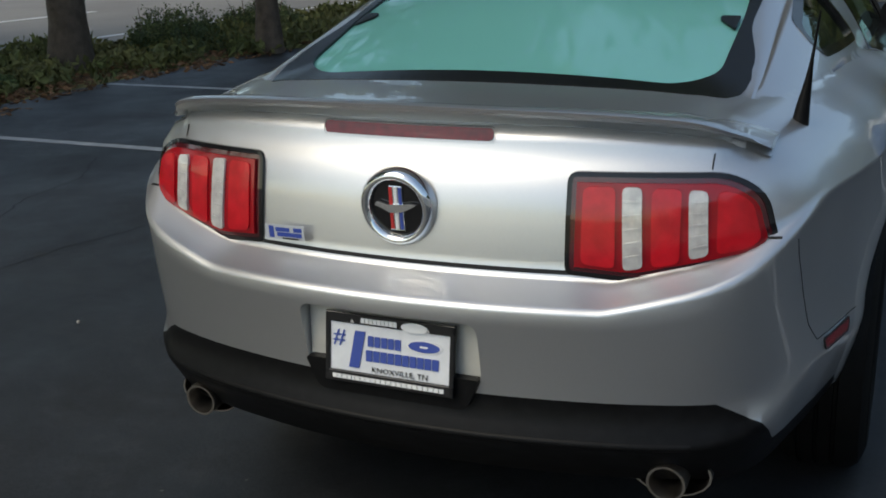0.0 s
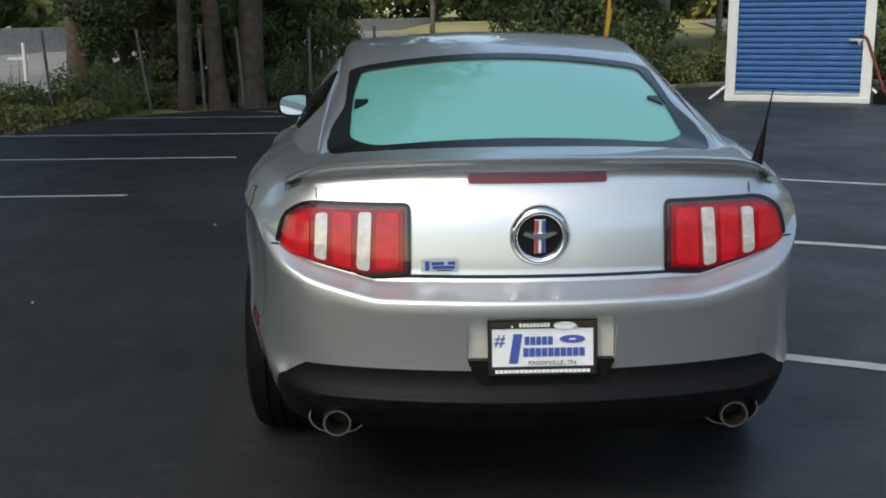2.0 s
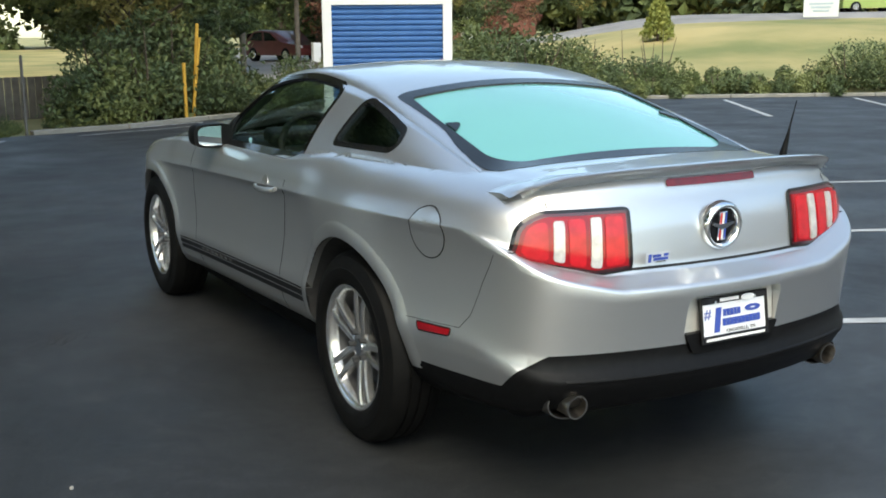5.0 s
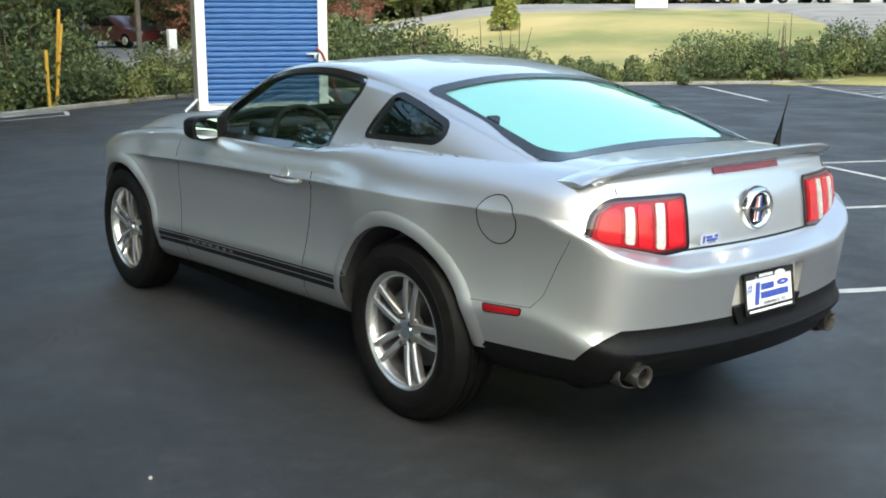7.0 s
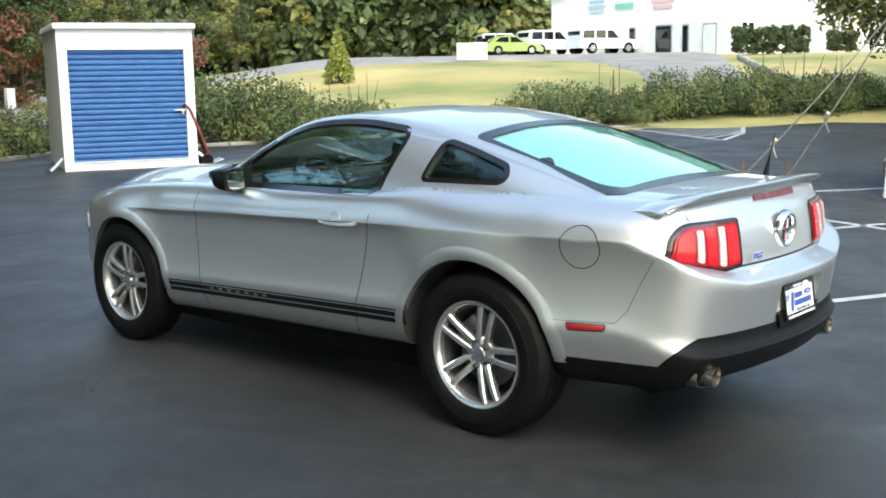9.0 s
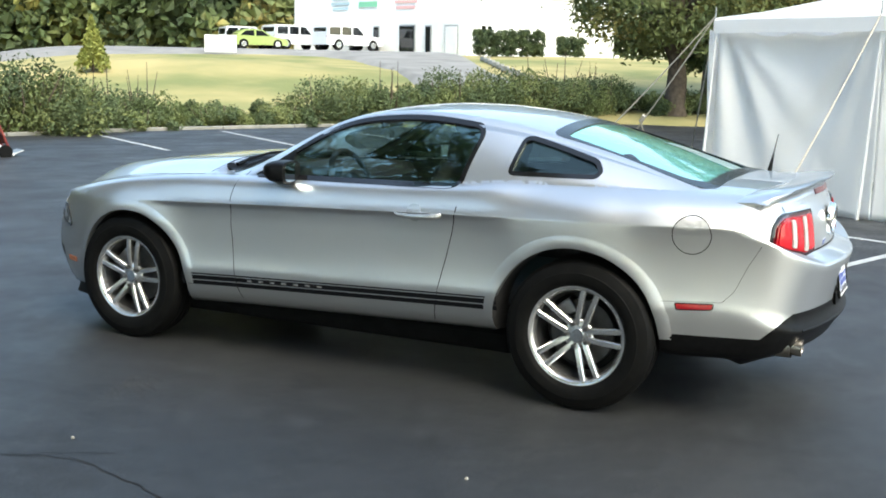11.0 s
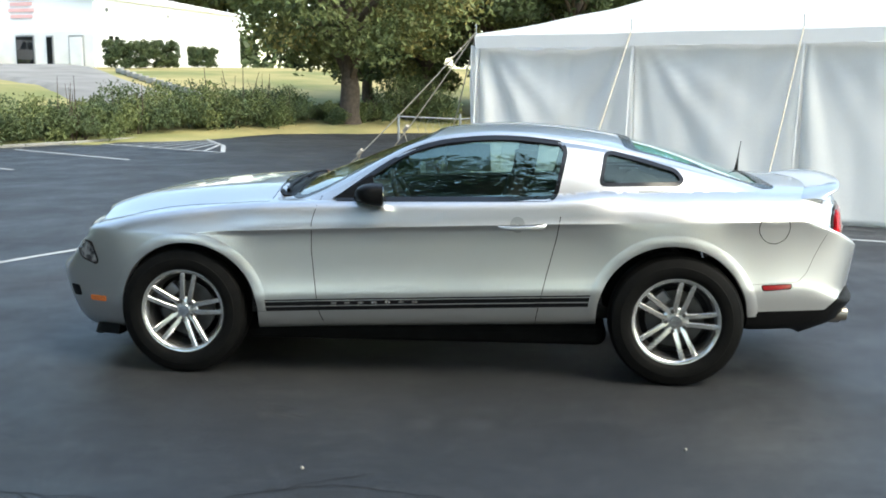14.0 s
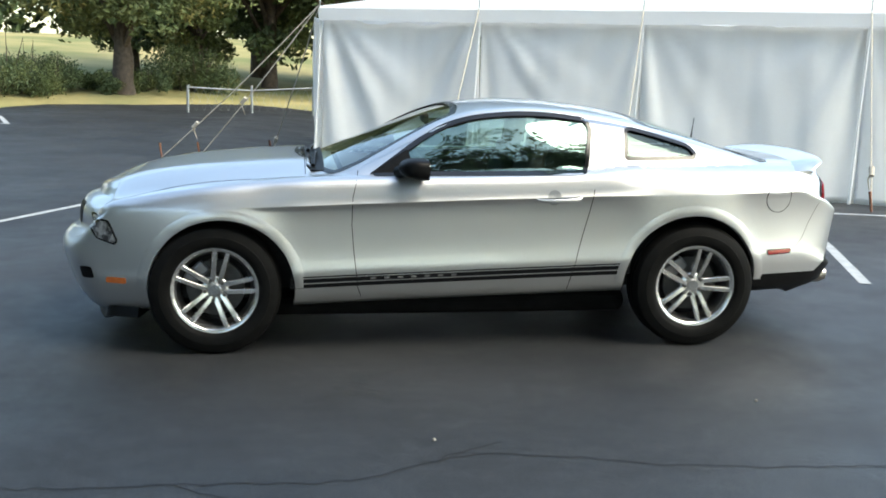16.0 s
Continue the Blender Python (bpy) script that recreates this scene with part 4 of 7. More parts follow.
        rings.append([m @ Vector((0.102 * k * math.copysign(abs(math.cos(a)) ** 0.55, math.cos(a)), y, 0.058 * k * math.copysign(abs(math.sin(a)) ** 0.6, math.sin(a)) + 0.008 * t)) for a in (2 * math.pi * j / 32 for j in range(32))])
    add_loft(bm, rings)
    bmesh.ops.recalc_face_normals(bm, faces=bm.faces)
    mir = part("door_mirror", bm, BLACK_PLASTIC, car, "black door mirror", 50)
    bm = bmesh.new()
    add_loft(bm, [[m @ Vector((0.089 * math.copysign(abs(math.cos(a)) ** 0.55, math.cos(a)), y, 0.047 * math.copysign(abs(math.sin(a)) ** 0.6, math.sin(a)))) for a in (2 * math.pi * j / 32 for j in range(32))] for y in (-0.057, -0.054)])
    bmesh.ops.rotate(bm, verts=bm.verts, cent=m.translation, matrix=Matrix.Rotation(radians(-s * 3), 3, "Z"))
    bmesh.ops.recalc_face_normals(bm, faces=bm.faces)
    part("mirror_glass", bm, MIRROR, mir, "mirror glass")
    part("mirror_foot", tube([(s * 0.80, 0.36, 1.0), (s * 0.86, 0.33, 1.01), (s * 0.92, 0.31, 1.02)], [0.035, 0.028, 0.026], 10), BLACK_PLASTIC, mir, "", 60)
    part("mirror_sail", patch(resampled(rounded([(0.52, 0.985), (0.30, 1.118), (0.27, 0.99)], 0.01, 2), 0.03), side_at(s), 0.004, 0.012, 3), BLACK_PLASTIC, mir, "", 40)

# front lip, grille
bm = bmesh.new()
lip = [p for p in half_ring(1) if p.y > 1.74]
ring = [Vector((p.x, p.y, p.z)) for p in lip] + [Vector((-p.x, p.y, p.z)) for p in reversed(lip[:-1])]
rings = []
for i, p in enumerate(ring):
    t = (ring[min(i + 1, len(ring) - 1)] - ring[max(i - 1, 0)]).normalized()
    n = Vector((t.y, -t.x, 0))
    n = n if n.dot(Vector((p.x, p.y - 1.2, 0))) > 0 else -n
    rings.append([p + n * a + Vector((0, 0, h)) for a, h in ((-0.10, 0.03), (0.012, 0.03), (0.022, -0.01), (0.035, -0.045), (0.02, -0.05), (-0.10, -0.03))])
add_loft(bm, rings)
bmesh.ops.recalc_face_normals(bm, faces=bm.faces)
part("front_lip", bm, BLACK_PLASTIC, car, "black lower front lip", 35)
nose_at = lambda q, off: onto_skin((q[0], 3.0, q[1]), (0, -1, 0), off)
part("grille", patch(resampled(rounded([(-0.29, 0.64), (0.29, 0.64), (0.30, 0.765), (-0.30, 0.765)], 0.03, 3), 0.03), nose_at, 0.003, 0.01, 4), BLACK_PLASTIC, car, "black front grille", 40)

# cowl and wipers
part("cowl_panel", patch(resampled(rounded([(-0.62, 0.76), (0.62, 0.76), (0.60, 0.86), (-0.60, 0.86)], 0.02, 3), 0.04), top_at, 0.004, 0.01, 3), BLACK_PLASTIC, car, "black cowl under the windscreen", 40)
for s, a in ((-1, 0.0), (1, 0.3)):
    bm = bmesh.new()
    x0 = -0.54 if s < 0 else 0.05
    add_tube(bm, [top_at((x, y), h) for x, y, h in ((x0, 0.83, 0.02), (x0 + 0.12, 0.81, 0.03), (x0 + 0.30, 0.79, 0.03), (x0 + 0.55, 0.80, 0.02))], [0.012, 0.009, 0.008, 0.006], 8)
    part("wiper", bm, BLACK_PLASTIC, car, "black windscreen wiper", 60)

# aerial
foot = top_at((0.72, -1.90), 0)
bm = bmesh.new()
add_tube(bm, [foot - Vector((0, 0, 0.01)), foot + Vector((0.004, -0.004, 0.03)), foot + Vector((0.012, -0.012, 0.085)), foot + Vector((0.017, -0.018, 0.13)), foot + Vector((0.028, -0.034, 0.225))], [0.018, 0.014, 0.0075, 0.0035, 0.002], 10)
part("aerial", bm, BLACK_PLASTIC, car, "short black roof-line aerial", 60)

# wheels
def wheel():
    hub = bpy.data.objects.new("wheel", None)
    scene.collection.objects.link(hub)
    bm = bmesh.new()
    prof = [(0.232, -0.088), (0.245, -0.104), (0.285, -0.112), (0.318, -0.106), (0.342, -0.096), (0.356, -0.076)]
    for c in (-0.045, -0.004, 0.037):
        prof += [(0.360, c - 0.006), (0.352, c - 0.004), (0.352, c + 0.004), (0.360, c + 0.006)]
    prof += [(0.356, 0.076), (0.342, 0.096), (0.318, 0.106), (0.300, 0.1105), (0.298, 0.1125), (0.285, 0.1125), (0.262, 0.111), (0.245, 0.104), (0.232, 0.088)]
    add_lathe(bm, prof, Matrix(), 96)
    bmesh.ops.recalc_face_normals(bm, faces=bm.faces)
    yield_parts = [("tyre", bm, RUBBER, "black tyre", 30)]
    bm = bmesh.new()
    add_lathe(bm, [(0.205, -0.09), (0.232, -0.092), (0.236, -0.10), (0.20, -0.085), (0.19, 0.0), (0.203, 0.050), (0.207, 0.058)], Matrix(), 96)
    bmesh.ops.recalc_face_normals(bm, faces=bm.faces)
    yield_parts.append(("rim_barrel", bm, BARREL, "inner wheel barrel with shade in its colour", 40))
    bm = bmesh.new()
    add_lathe(bm, [(0.207, 0.058), (0.212, 0.078), (0.217, 0.090), (0.229, 0.098), (0.236, 0.098), (0.238, 0.090), (0.232, 0.080)], Matrix(), 96)
    bmesh.ops.recalc_face_normals(bm, faces=bm.faces)
    yield_parts.append(("rim", bm, ALLOY, "polished alloy rim", 40))
    for k in range(5):
        bm = bmesh.new()
        for side in (-1, 1):
            rings = []
            for i in range(8):
                t = i / 7
                r = 0.040 + 0.182 * t
                mid = side * (0.0195 + 0.016 * t)
                w = 0.0150 - 0.001 * t
                h = 0.066 + 0.016 * math.sin(t * 1.9) + 0.008 * t
                d = 0.030
                rings.append([Matrix.Rotation(2 * math.pi * k / 5 + math.pi / 2, 4, "Z") @ Vector((r, mid + a, z)) for a, z in ((-w, h - d), (-w, h - 0.006), (-w + 0.005, h), (w - 0.005, h), (w, h - 0.006), (w, h - d))])
            add_loft(bm, rings)
        bmesh.ops.recalc_face_normals(bm, faces=bm.faces)
        yield_parts.append(("double_spoke", bm, ALLOY, "", 30))
    bm = bmesh.new()
    add_lathe(bm, [(0.075, 0.03), (0.074, 0.055), (0.066, 0.063), (0.045, 0.066), (0.0, 0.066)], Matrix(), 40)
    yield_parts.append(("hub_disc", bm, ALLOY, "", 40))
    bm = bmesh.new()
    add_lathe(bm, [(0.032, 0.066), (0.030, 0.0705), (0.0, 0.0715)], Matrix(), 32)
    yield_parts.append(("centre_cap", bm, CHROME, "", 40))
    for k in range(5):
        a = 2 * math.pi * (k + 0.5) / 5 + math.pi / 2
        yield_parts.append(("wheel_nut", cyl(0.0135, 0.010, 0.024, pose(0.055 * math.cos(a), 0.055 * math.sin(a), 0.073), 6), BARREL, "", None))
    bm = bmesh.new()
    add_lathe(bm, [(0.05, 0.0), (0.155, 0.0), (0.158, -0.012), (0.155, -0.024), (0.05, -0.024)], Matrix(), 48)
    yield_parts.append(("brake_disc", bm, BARREL, "steel brake disc darkened as in shade", 30))
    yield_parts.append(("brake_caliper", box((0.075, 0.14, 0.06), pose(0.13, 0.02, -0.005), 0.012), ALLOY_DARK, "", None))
    # dark disc in place of the shade seen through the wheel
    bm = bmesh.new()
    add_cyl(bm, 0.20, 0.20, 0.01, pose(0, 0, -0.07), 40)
    yield_parts.append(("wheel_back_shade", bm, GAP, "", None))
    for n, b, mt, lb, sm in yield_parts:
        part(n, b, mt, hub, lb, sm)
    return hub


first = wheel()
first.parent = car
tagged(first, "five-spoke alloy wheel with a black tyre")
spots = [(-0.778, 1.36, 0.356, -90, 44), (0.778, 1.36, 0.356, 90, 20), (-0.786, -1.36, 0.356, -90, 38), (0.786, -1.36, 0.356, 90, 40)]
for i, (x, y, z, turn, spin) in enumerate(spots):
    m = Matrix.Translation((x, y, z)) @ Matrix.Rotation(radians(turn), 4, "Y") @ Matrix.Rotation(radians(spin), 4, "Z")
    if i == 0:
        first_m = m
        continue
    copy_thing(first, m)
first.matrix_basis = first_m

# plain boxes block light under the car; their near-black holds the shade
UNDER = mat("underside_shade", (0.004, 0.004, 0.004), 0.95, 0, 0, (0.007, 0.007, 0.007), 12, spec=0.05)
part("underbody", box((1.46, 2.7, 0.13), pose(0, 0.35, 0.235), 0.055, 3), UNDER, car)
part("rear_floor", box((1.25, 1.25, 0.10), pose(0, -1.6, 0.42), 0.03), UNDER, car)
# cabin
def seat_shell(x, y, w, h0, h1, lean):
    bm = bmesh.new()
    rings = []
    for i in range(11):
        t = i / 10
        z = h0 + (h1 - h0) * t
        k = w * (1 - 0.18 * t * t) * (1 if t < 0.9 else 0.8)
        yy = y - lean * t
        rings.append([Vector((x + k * math.copysign(abs(math.cos(a)) ** 0.6, math.cos(a)), yy + 0.065 * math.copysign(abs(math.sin(a)) ** 0.7, math.sin(a)), z)) for a in (2 * math.pi * j / 20 for j in range(20))])
    add_loft(bm, rings)
    bmesh.ops.recalc_face_normals(bm, faces=bm.faces)
    return bm


for s in (-1, 1):
    seat = part("front_seat", seat_shell(s * 0.36, -0.36, 0.25, 0.60, 1.09, 0.14), SEAT, car, "dark cloth front seat", 50)
    part("headrest", seat_shell(s * 0.36, -0.52, 0.13, 1.09, 1.235, 0.02), SEAT, seat, "", 50)
    part("seat_base", box((0.48, 0.52, 0.18), pose(s * 0.36, -0.10, 0.56), 0.05, 3), SEAT, seat)
part("rear_seat", box((1.15, 0.22, 0.42), pose(0, -1.22, 0.84, 18, 0, 0), 0.06, 3), SEAT, car, "dark cloth rear bench")
part("parcel_shelf", box((1.15, 0.38, 0.03), pose(0, -1.52, 0.985), 0.008), TRIM_DARK, car)
bm = bmesh.new()
add_loft(bm, [vecs((x, 0.62, 0.70), (x, 0.34, 0.72), (x, 0.32, 0.90), (x, 0.38, 0.965), (x, 0.64, 0.975)) for x in (-0.70, -0.2, 0.2, 0.70)])
bmesh.ops.recalc_face_normals(bm, faces=bm.faces)
dash = part("dashboard", bm, TRIM_DARK, car, "dark dashboard", 30)
part("instrument_hood", box((0.36, 0.14, 0.08), pose(-0.36, 0.40, 0.985, 10, 0, 0), 0.03, 3), TRIM_DARK, dash)
bm = bmesh.new()
ring_m = pose(-0.36, 0.17, 0.93, 68, 0, 0)
add_lathe(bm, [(0.185 + 0.016 * math.cos(a), 0.016 * math.sin(a)) for a in (2 * math.pi * j / 10 for j in range(10))], ring_m, 40, True)
sw = part("steering_wheel", bm, TRIM_DARK, car, "dark steering wheel", 60)
part("wheel_spoke", box((0.34, 0.05, 0.02), ring_m, 0.008), TRIM_DARK, sw)
part("wheel_centre", cyl(0.06, 0.05, 0.05, ring_m, 20), TRIM_DARK, sw)
part("inside_mirror", box((0.22, 0.03, 0.06), pose(0, 0.12, 1.255), 0.012, 3), TRIM_DARK, car)
part("window_sticker", box((0.002, 0.30, 0.22), Matrix.Translation(side_at(1)((-0.12, 1.13), -0.03)) @ pose(0, 0, 0, 0, -28, 0)), mat("sticker_paper", (0.30, 0.36, 0.33), 0.6, 0, 0, (0.36, 0.42, 0.39), 60), car, "paper price sticker inside the far window")

# ---- the ground ----


def sealed_asphalt():
    """Dark sealed asphalt: worn patches, stains, grit and small pale specks."""
    m = mat("asphalt", (0.011, 0.0120, 0.0132), 0.5, 0, 0, (0.032, 0.0330, 0.0345), 0.7, 12, spec=0.5, contrast=0.6)
    nt = m.node_tree
    b = nt.nodes["Principled BSDF"]
    geo = nt.nodes.new("ShaderNodeNewGeometry")

    def grain(scale, detail, lo, hi, to0, to1, rough=0.6):
        n = nt.nodes.new("ShaderNodeTexNoise")
        n.inputs["Scale"].default_value, n.inputs["Detail"].default_value, n.inputs["Roughness"].default_value = scale, detail, rough
        nt.links.new(geo.outputs["Position"], n.inputs["Vector"])
        r = nt.nodes.new("ShaderNodeMapRange")
        for k, v in (("From Min", lo), ("From Max", hi), ("To Min", to0), ("To Max", to1)):
            r.inputs[k].default_value = v
        nt.links.new(n.outputs["Fac"], r.inputs["Value"])
        return n.outputs["Fac"], r.outputs["Result"]

    def combine(op, p, q):
        k = nt.nodes.new("ShaderNodeMath")
        k.operation = op
        for i, v in enumerate((p, q)):
            if isinstance(v, float):
                k.inputs[i].default_value = v
            else:
                nt.links.new(v, k.inputs[i])
        return k.outputs[0]

    base = b.inputs["Base Color"].links[0].from_socket
    _, grit = grain(110, 4, 0.35, 0.65, 0.45, 1.6)
    _, stain = grain(0.45, 8, 0.46, 0.66, 1.1, 0.72, 0.72)
    _, worn = grain(7.0, 10, 0.50, 0.74, 0.9, 1.9, 0.8)
    hsv = nt.nodes.new("ShaderNodeHueSaturation")
    nt.links.new(combine("MULTIPLY", combine("MULTIPLY", grit, stain), worn), hsv.inputs["Value"])
    nt.links.new(base, hsv.inputs["Color"])
    speck = nt.nodes.new("ShaderNodeTexVoronoi")
    speck.inputs["Scale"].default_value = 5.0
    nt.links.new(geo.outputs["Position"], speck.inputs["Vector"])
    dot = combine("MULTIPLY", combine("LESS_THAN", speck.outputs["Distance"], 0.026), 0.65)
    mix = nt.nodes.new("ShaderNodeMix")
    mix.data_type = "RGBA"
    mix.inputs[7].default_value = (0.16, 0.155, 0.14, 1)
    nt.links.new(dot, mix.inputs[0])
    nt.links.new(hsv.outputs["Color"], mix.inputs[6])
    nt.links.new(mix.outputs[2], b.inputs["Base Color"])
    _, gloss = grain(0.9, 8, 0.35, 0.65, 0.42, 0.64, 0.65)
    nt.links.new(gloss, b.inputs["Roughness"])
    h, _ = grain(160, 6, 0, 1, 0, 1)
    bp = nt.nodes.new("ShaderNodeBump")
    bp.inputs["Strength"].default_value, bp.inputs["Distance"].default_value = 0.22, 0.02
    nt.links.new(h, bp.inputs["Height"])
    nt.links.new(bp.outputs["Normal"], b.inputs["Normal"])
    return m


ASPHALT = sealed_asphalt()
ROAD = mat("road_concrete", (0.20, 0.19, 0.18), 0.8, 0, 0, (0.27, 0.26, 0.24), 0.5, 9, bump=0.2, bump_scale=60)
DRIVE = mat("worn_asphalt", (0.19, 0.187, 0.18), 0.95, 0, 0, (0.27, 0.262, 0.25), 0.5, 9, spec=0.2)
GRASS = mat("grass", (0.165, 0.18, 0.06), 0.9, 0, 0, (0.40, 0.325, 0.14), 0.2, 12, bump=0.9, bump_scale=5, contrast=0.3)
LINE = mat("line_paint", (0.46, 0.47, 0.47), 0.6, 0, 0, (0.26, 0.27, 0.27), 9, 8, contrast=0.5)
CONCRETE = mat("concrete", (0.42, 0.41, 0.38), 0.85, 0, 0, (0.32, 0.31, 0.29), 4, 8, bump=0.2, bump_scale=80)
WHITE_METAL = mat("white_metal", (0.72, 0.72, 0.71), 0.45, 0, 0, (0.66, 0.66, 0.65), 3)
BLUE_METAL = mat("blue_metal", (0.035, 0.115, 0.30), 0.42, 0.1, 0, (0.045, 0.135, 0.34), 5)
GALV = mat("galvanised", (0.45, 0.46, 0.46), 0.4, 0.8, 0, (0.36, 0.37, 0.37), 12)
BARK = mat("bark", (0.062, 0.044, 0.032), 0.9, 0, 0, (0.115, 0.086, 0.062), 9, 8, bump=0.9, bump_scale=24)
LEAF = mat("leaf", (0.085, 0.118, 0.036), 0.65, 0, 0, (0.155, 0.172, 0.056), 0.8, 4, per_island=0.28)
LEAF_YELLOW = mat("leaf_turning", (0.15, 0.165, 0.045), 0.65, 0, 0, (0.27, 0.225, 0.07), 0.5, 4, per_island=0.28)
LEAF_DARK = mat("leaf_dark", (0.036, 0.06, 0.021), 0.7, 0, 0, (0.075, 0.10, 0.032), 0.5, 4, per_island=0.4)
LEAF_RUST = mat("leaf_rust", (0.15, 0.05, 0.035), 0.7, 0, 0, (0.20, 0.095, 0.05), 0.8, 4, per_island=0.4)
SHRUB = mat("shrub_leaf", (0.044, 0.070, 0.026), 0.7, 0, 0, (0.088, 0.116, 0.042), 1.5, 4, per_island=0.28)
CANVAS = canvas("canvas", (0.93, 0.93, 0.92), (0.88, 0.88, 0.865))
ROPE = mat("rope", (0.55, 0.50, 0.42), 0.9, 0, 0, (0.42, 0.37, 0.30), 40)
WOOD_GREY = mat("weathered_wood", (0.13, 0.11, 0.09), 0.9, 0, 0, (0.20, 0.17, 0.14), 5, 8, bump=0.5, bump_scale=40, per_object=0.2)
YELLOW = mat("yellow_paint", (0.62, 0.36, 0.05), 0.5, 0, 0, (0.52, 0.29, 0.04), 8)
BRICK = mat("red_brick", (0.15, 0.062, 0.046), 0.9, 0, 0, (0.21, 0.085, 0.062), 7, 6)
DARK_GLASS = mat("dark_glass", (0.012, 0.014, 0.016), 0.06, 0, 0.5)


def hill(x, y):
    """A lawn that climbs to the warehouse, with a mound beside the drive."""
    s = 0.8 * x + 0.6 * y
    a = math.degrees(math.atan2(y, x))
    w = 1 - 0.75 * ramp(a, 46, 62)
    w *= ramp(a, -25, 5) if x > 0 else 0.25
    u, v = (x - 29.5) * 0.79 + (y - 26.5) * 0.61, (y - 26.5) * 0.79 - (x - 29.5) * 0.61
    mound = 0.8 * math.exp(-((u / 5.5) ** 2) - (v / 8.5) ** 2)
    return w * (2.45 * min(1, ramp(s, 20, 26) * max(0, s - 22) / 38) + 0.012 * max(0, s - 60) + mound)


def lot_height(x, y):
    """The lot falls gently towards the tent."""
    u = (x - 5.7) * 0.911 - (y + 1.9) * 0.412
    return -0.2 * ramp(u, 0.3, 2.6) * ramp(-y, -2.5, 1.5)


def ground_sheet():
    bm = bmesh.new()
    edges = [-2500, -1200, -600, -300, -160, -110] + list(range(-90, 131, 3)) + [150, 180, 240, 400, 800, 1500, 2500]
    g = [[bm.verts.new((x, y, hill(x, y) - 0.06 - (0.35 if -28 < y < 7 and 0 < x < 27 else 0) + 0.05 * noise.noise((x * 0.11, y * 0.11, 3)) * ramp(math.hypot(x, y), 22, 40))) for y in edges] for x in edges]
    for i in range(len(edges) - 1):
        for j in range(len(edges) - 1):
            bm.faces.new((g[i][j], g[i + 1][j], g[i + 1][j + 1], g[i][j + 1]))
    return bm


tagged(part("ground", ground_sheet(), GRASS, None, "rolling lawn of dry late-summer grass", 180), category="ground", kind="structure")
LOT = [(-6.6, -30), (-6.4, 0), (-6.25, 2.6), (-6.04, 5.8), (-5.66, 6.8), (-5.3, 8.5), (-5.0, 10.4), (-4.2, 11.2), (-3.0, 11.9), (-1.8, 12.3), (0.2, 13.2), (1.8, 13.6), (3.5, 14.7), (5.8, 16.0), (7.3, 16.7), (9.0, 16.3), (10.7, 15.6), (14.0, 14.8), (17.7, 13.1), (20.2, 11.7), (23.2, 10.4), (26.5, 8.1), (28.1, 6.2), (29.6, 4.2), (31, 0), (31.5, -30)]


def lot_slab():
    """The lot's outline filled with a grid, so that its fall is smooth."""
    bm = bmesh.new()
    bm.faces.new([bm.verts.new((x, y, 0)) for x, y in LOT])
    for i in range(-6, 31):
        bmesh.ops.bisect_plane(bm, geom=bm.verts[:] + bm.edges[:] + bm.faces[:], plane_co=(i, 0, 0), plane_no=(1, 0, 0))
    for i in range(-29, 17):
        bmesh.ops.bisect_plane(bm, geom=bm.verts[:] + bm.edges[:] + bm.faces[:], plane_co=(0, i, 0), plane_no=(0, 1, 0))
    for v in bm.verts:
        v.co.z = lot_height(v.co.x, v.co.y)
    rim = [e for e in bm.edges if e.is_boundary]
    r = bmesh.ops.extrude_edge_only(bm, edges=rim)
    bmesh.ops.translate(bm, verts=[v for v in r["geom"] if isinstance(v, bmesh.types.BMVert)], vec=(0, 0, -0.4))
    bmesh.ops.recalc_face_normals(bm, faces=bm.faces)
    if sum(f.normal.z for f in bm.faces) < 0:
        bmesh.ops.reverse_faces(bm, faces=bm.faces)
    return bm


lot = tagged(part("parking_lot", lot_slab(), ASPHALT, None, "dark sealed asphalt parking lot", 60), category="parking lot", kind="structure")


def strip(points, width, lift, height, step=0.5):
    """A painted line or lane that follows the ground along 2D points."""
    bm = bmesh.new()
    line = []
    for p, q in zip(points, points[1:]):
        p, q = Vector(p), Vector(q)
        n = max(1, int((q - p).length / step))
        line += [p.lerp(q, i / n) for i in range(n)]
    line.append(Vector(points[-1]))
    rows = []
    for i, p in enumerate(line):
        t = (line[min(i + 1, len(line) - 1)] - line[max(i - 1, 0)]).normalized()
        s = Vector((t.y, -t.x)) * width / 2
        k = max(2, int(width / 3) + 1)
        rows.append([bm.verts.new((q.x, q.y, height(q.x, q.y) + lift)) for q in ((p - s).lerp(p + s, j / (k - 1)) for j in range(k))])
    for a, b in zip(rows, rows[1:]):
        for j in range(len(a) - 1):
            bm.faces.new((a[j], a[j + 1], b[j + 1], b[j]))
    return bm


def paint_line(points, width=0.09):
    tagged(part("painted_line", strip(points, width, 0.004, lot_height), LINE, lot))


for y, x0 in ((1.42, -3.2), (3.75, -2.65), (6.09, -2.1), (8.37, -1.55), (10.6, -1.1)):
    paint_line([(x0, y), (-6.1 if y < 6 else -5.4 if y < 9 else -4.6, y + 0.03)])
paint_line([(0.72, -3.36), (2.2, -3.86), (4.7, -4.65)])
paint_line([(1.25, -0.77), (1.55, -0.91), (3.07, -1.71), (5.4, -2.56)])
paint_line([(1.5, 1.78), (2.47, 1.38), (3.88, 0.75), (6.5, -0.5)])
paint_line([(2.0, 4.5), (2.9, 4.12), (5.1, 3.05), (8.07, 1.72), (10.4, 0.85)])
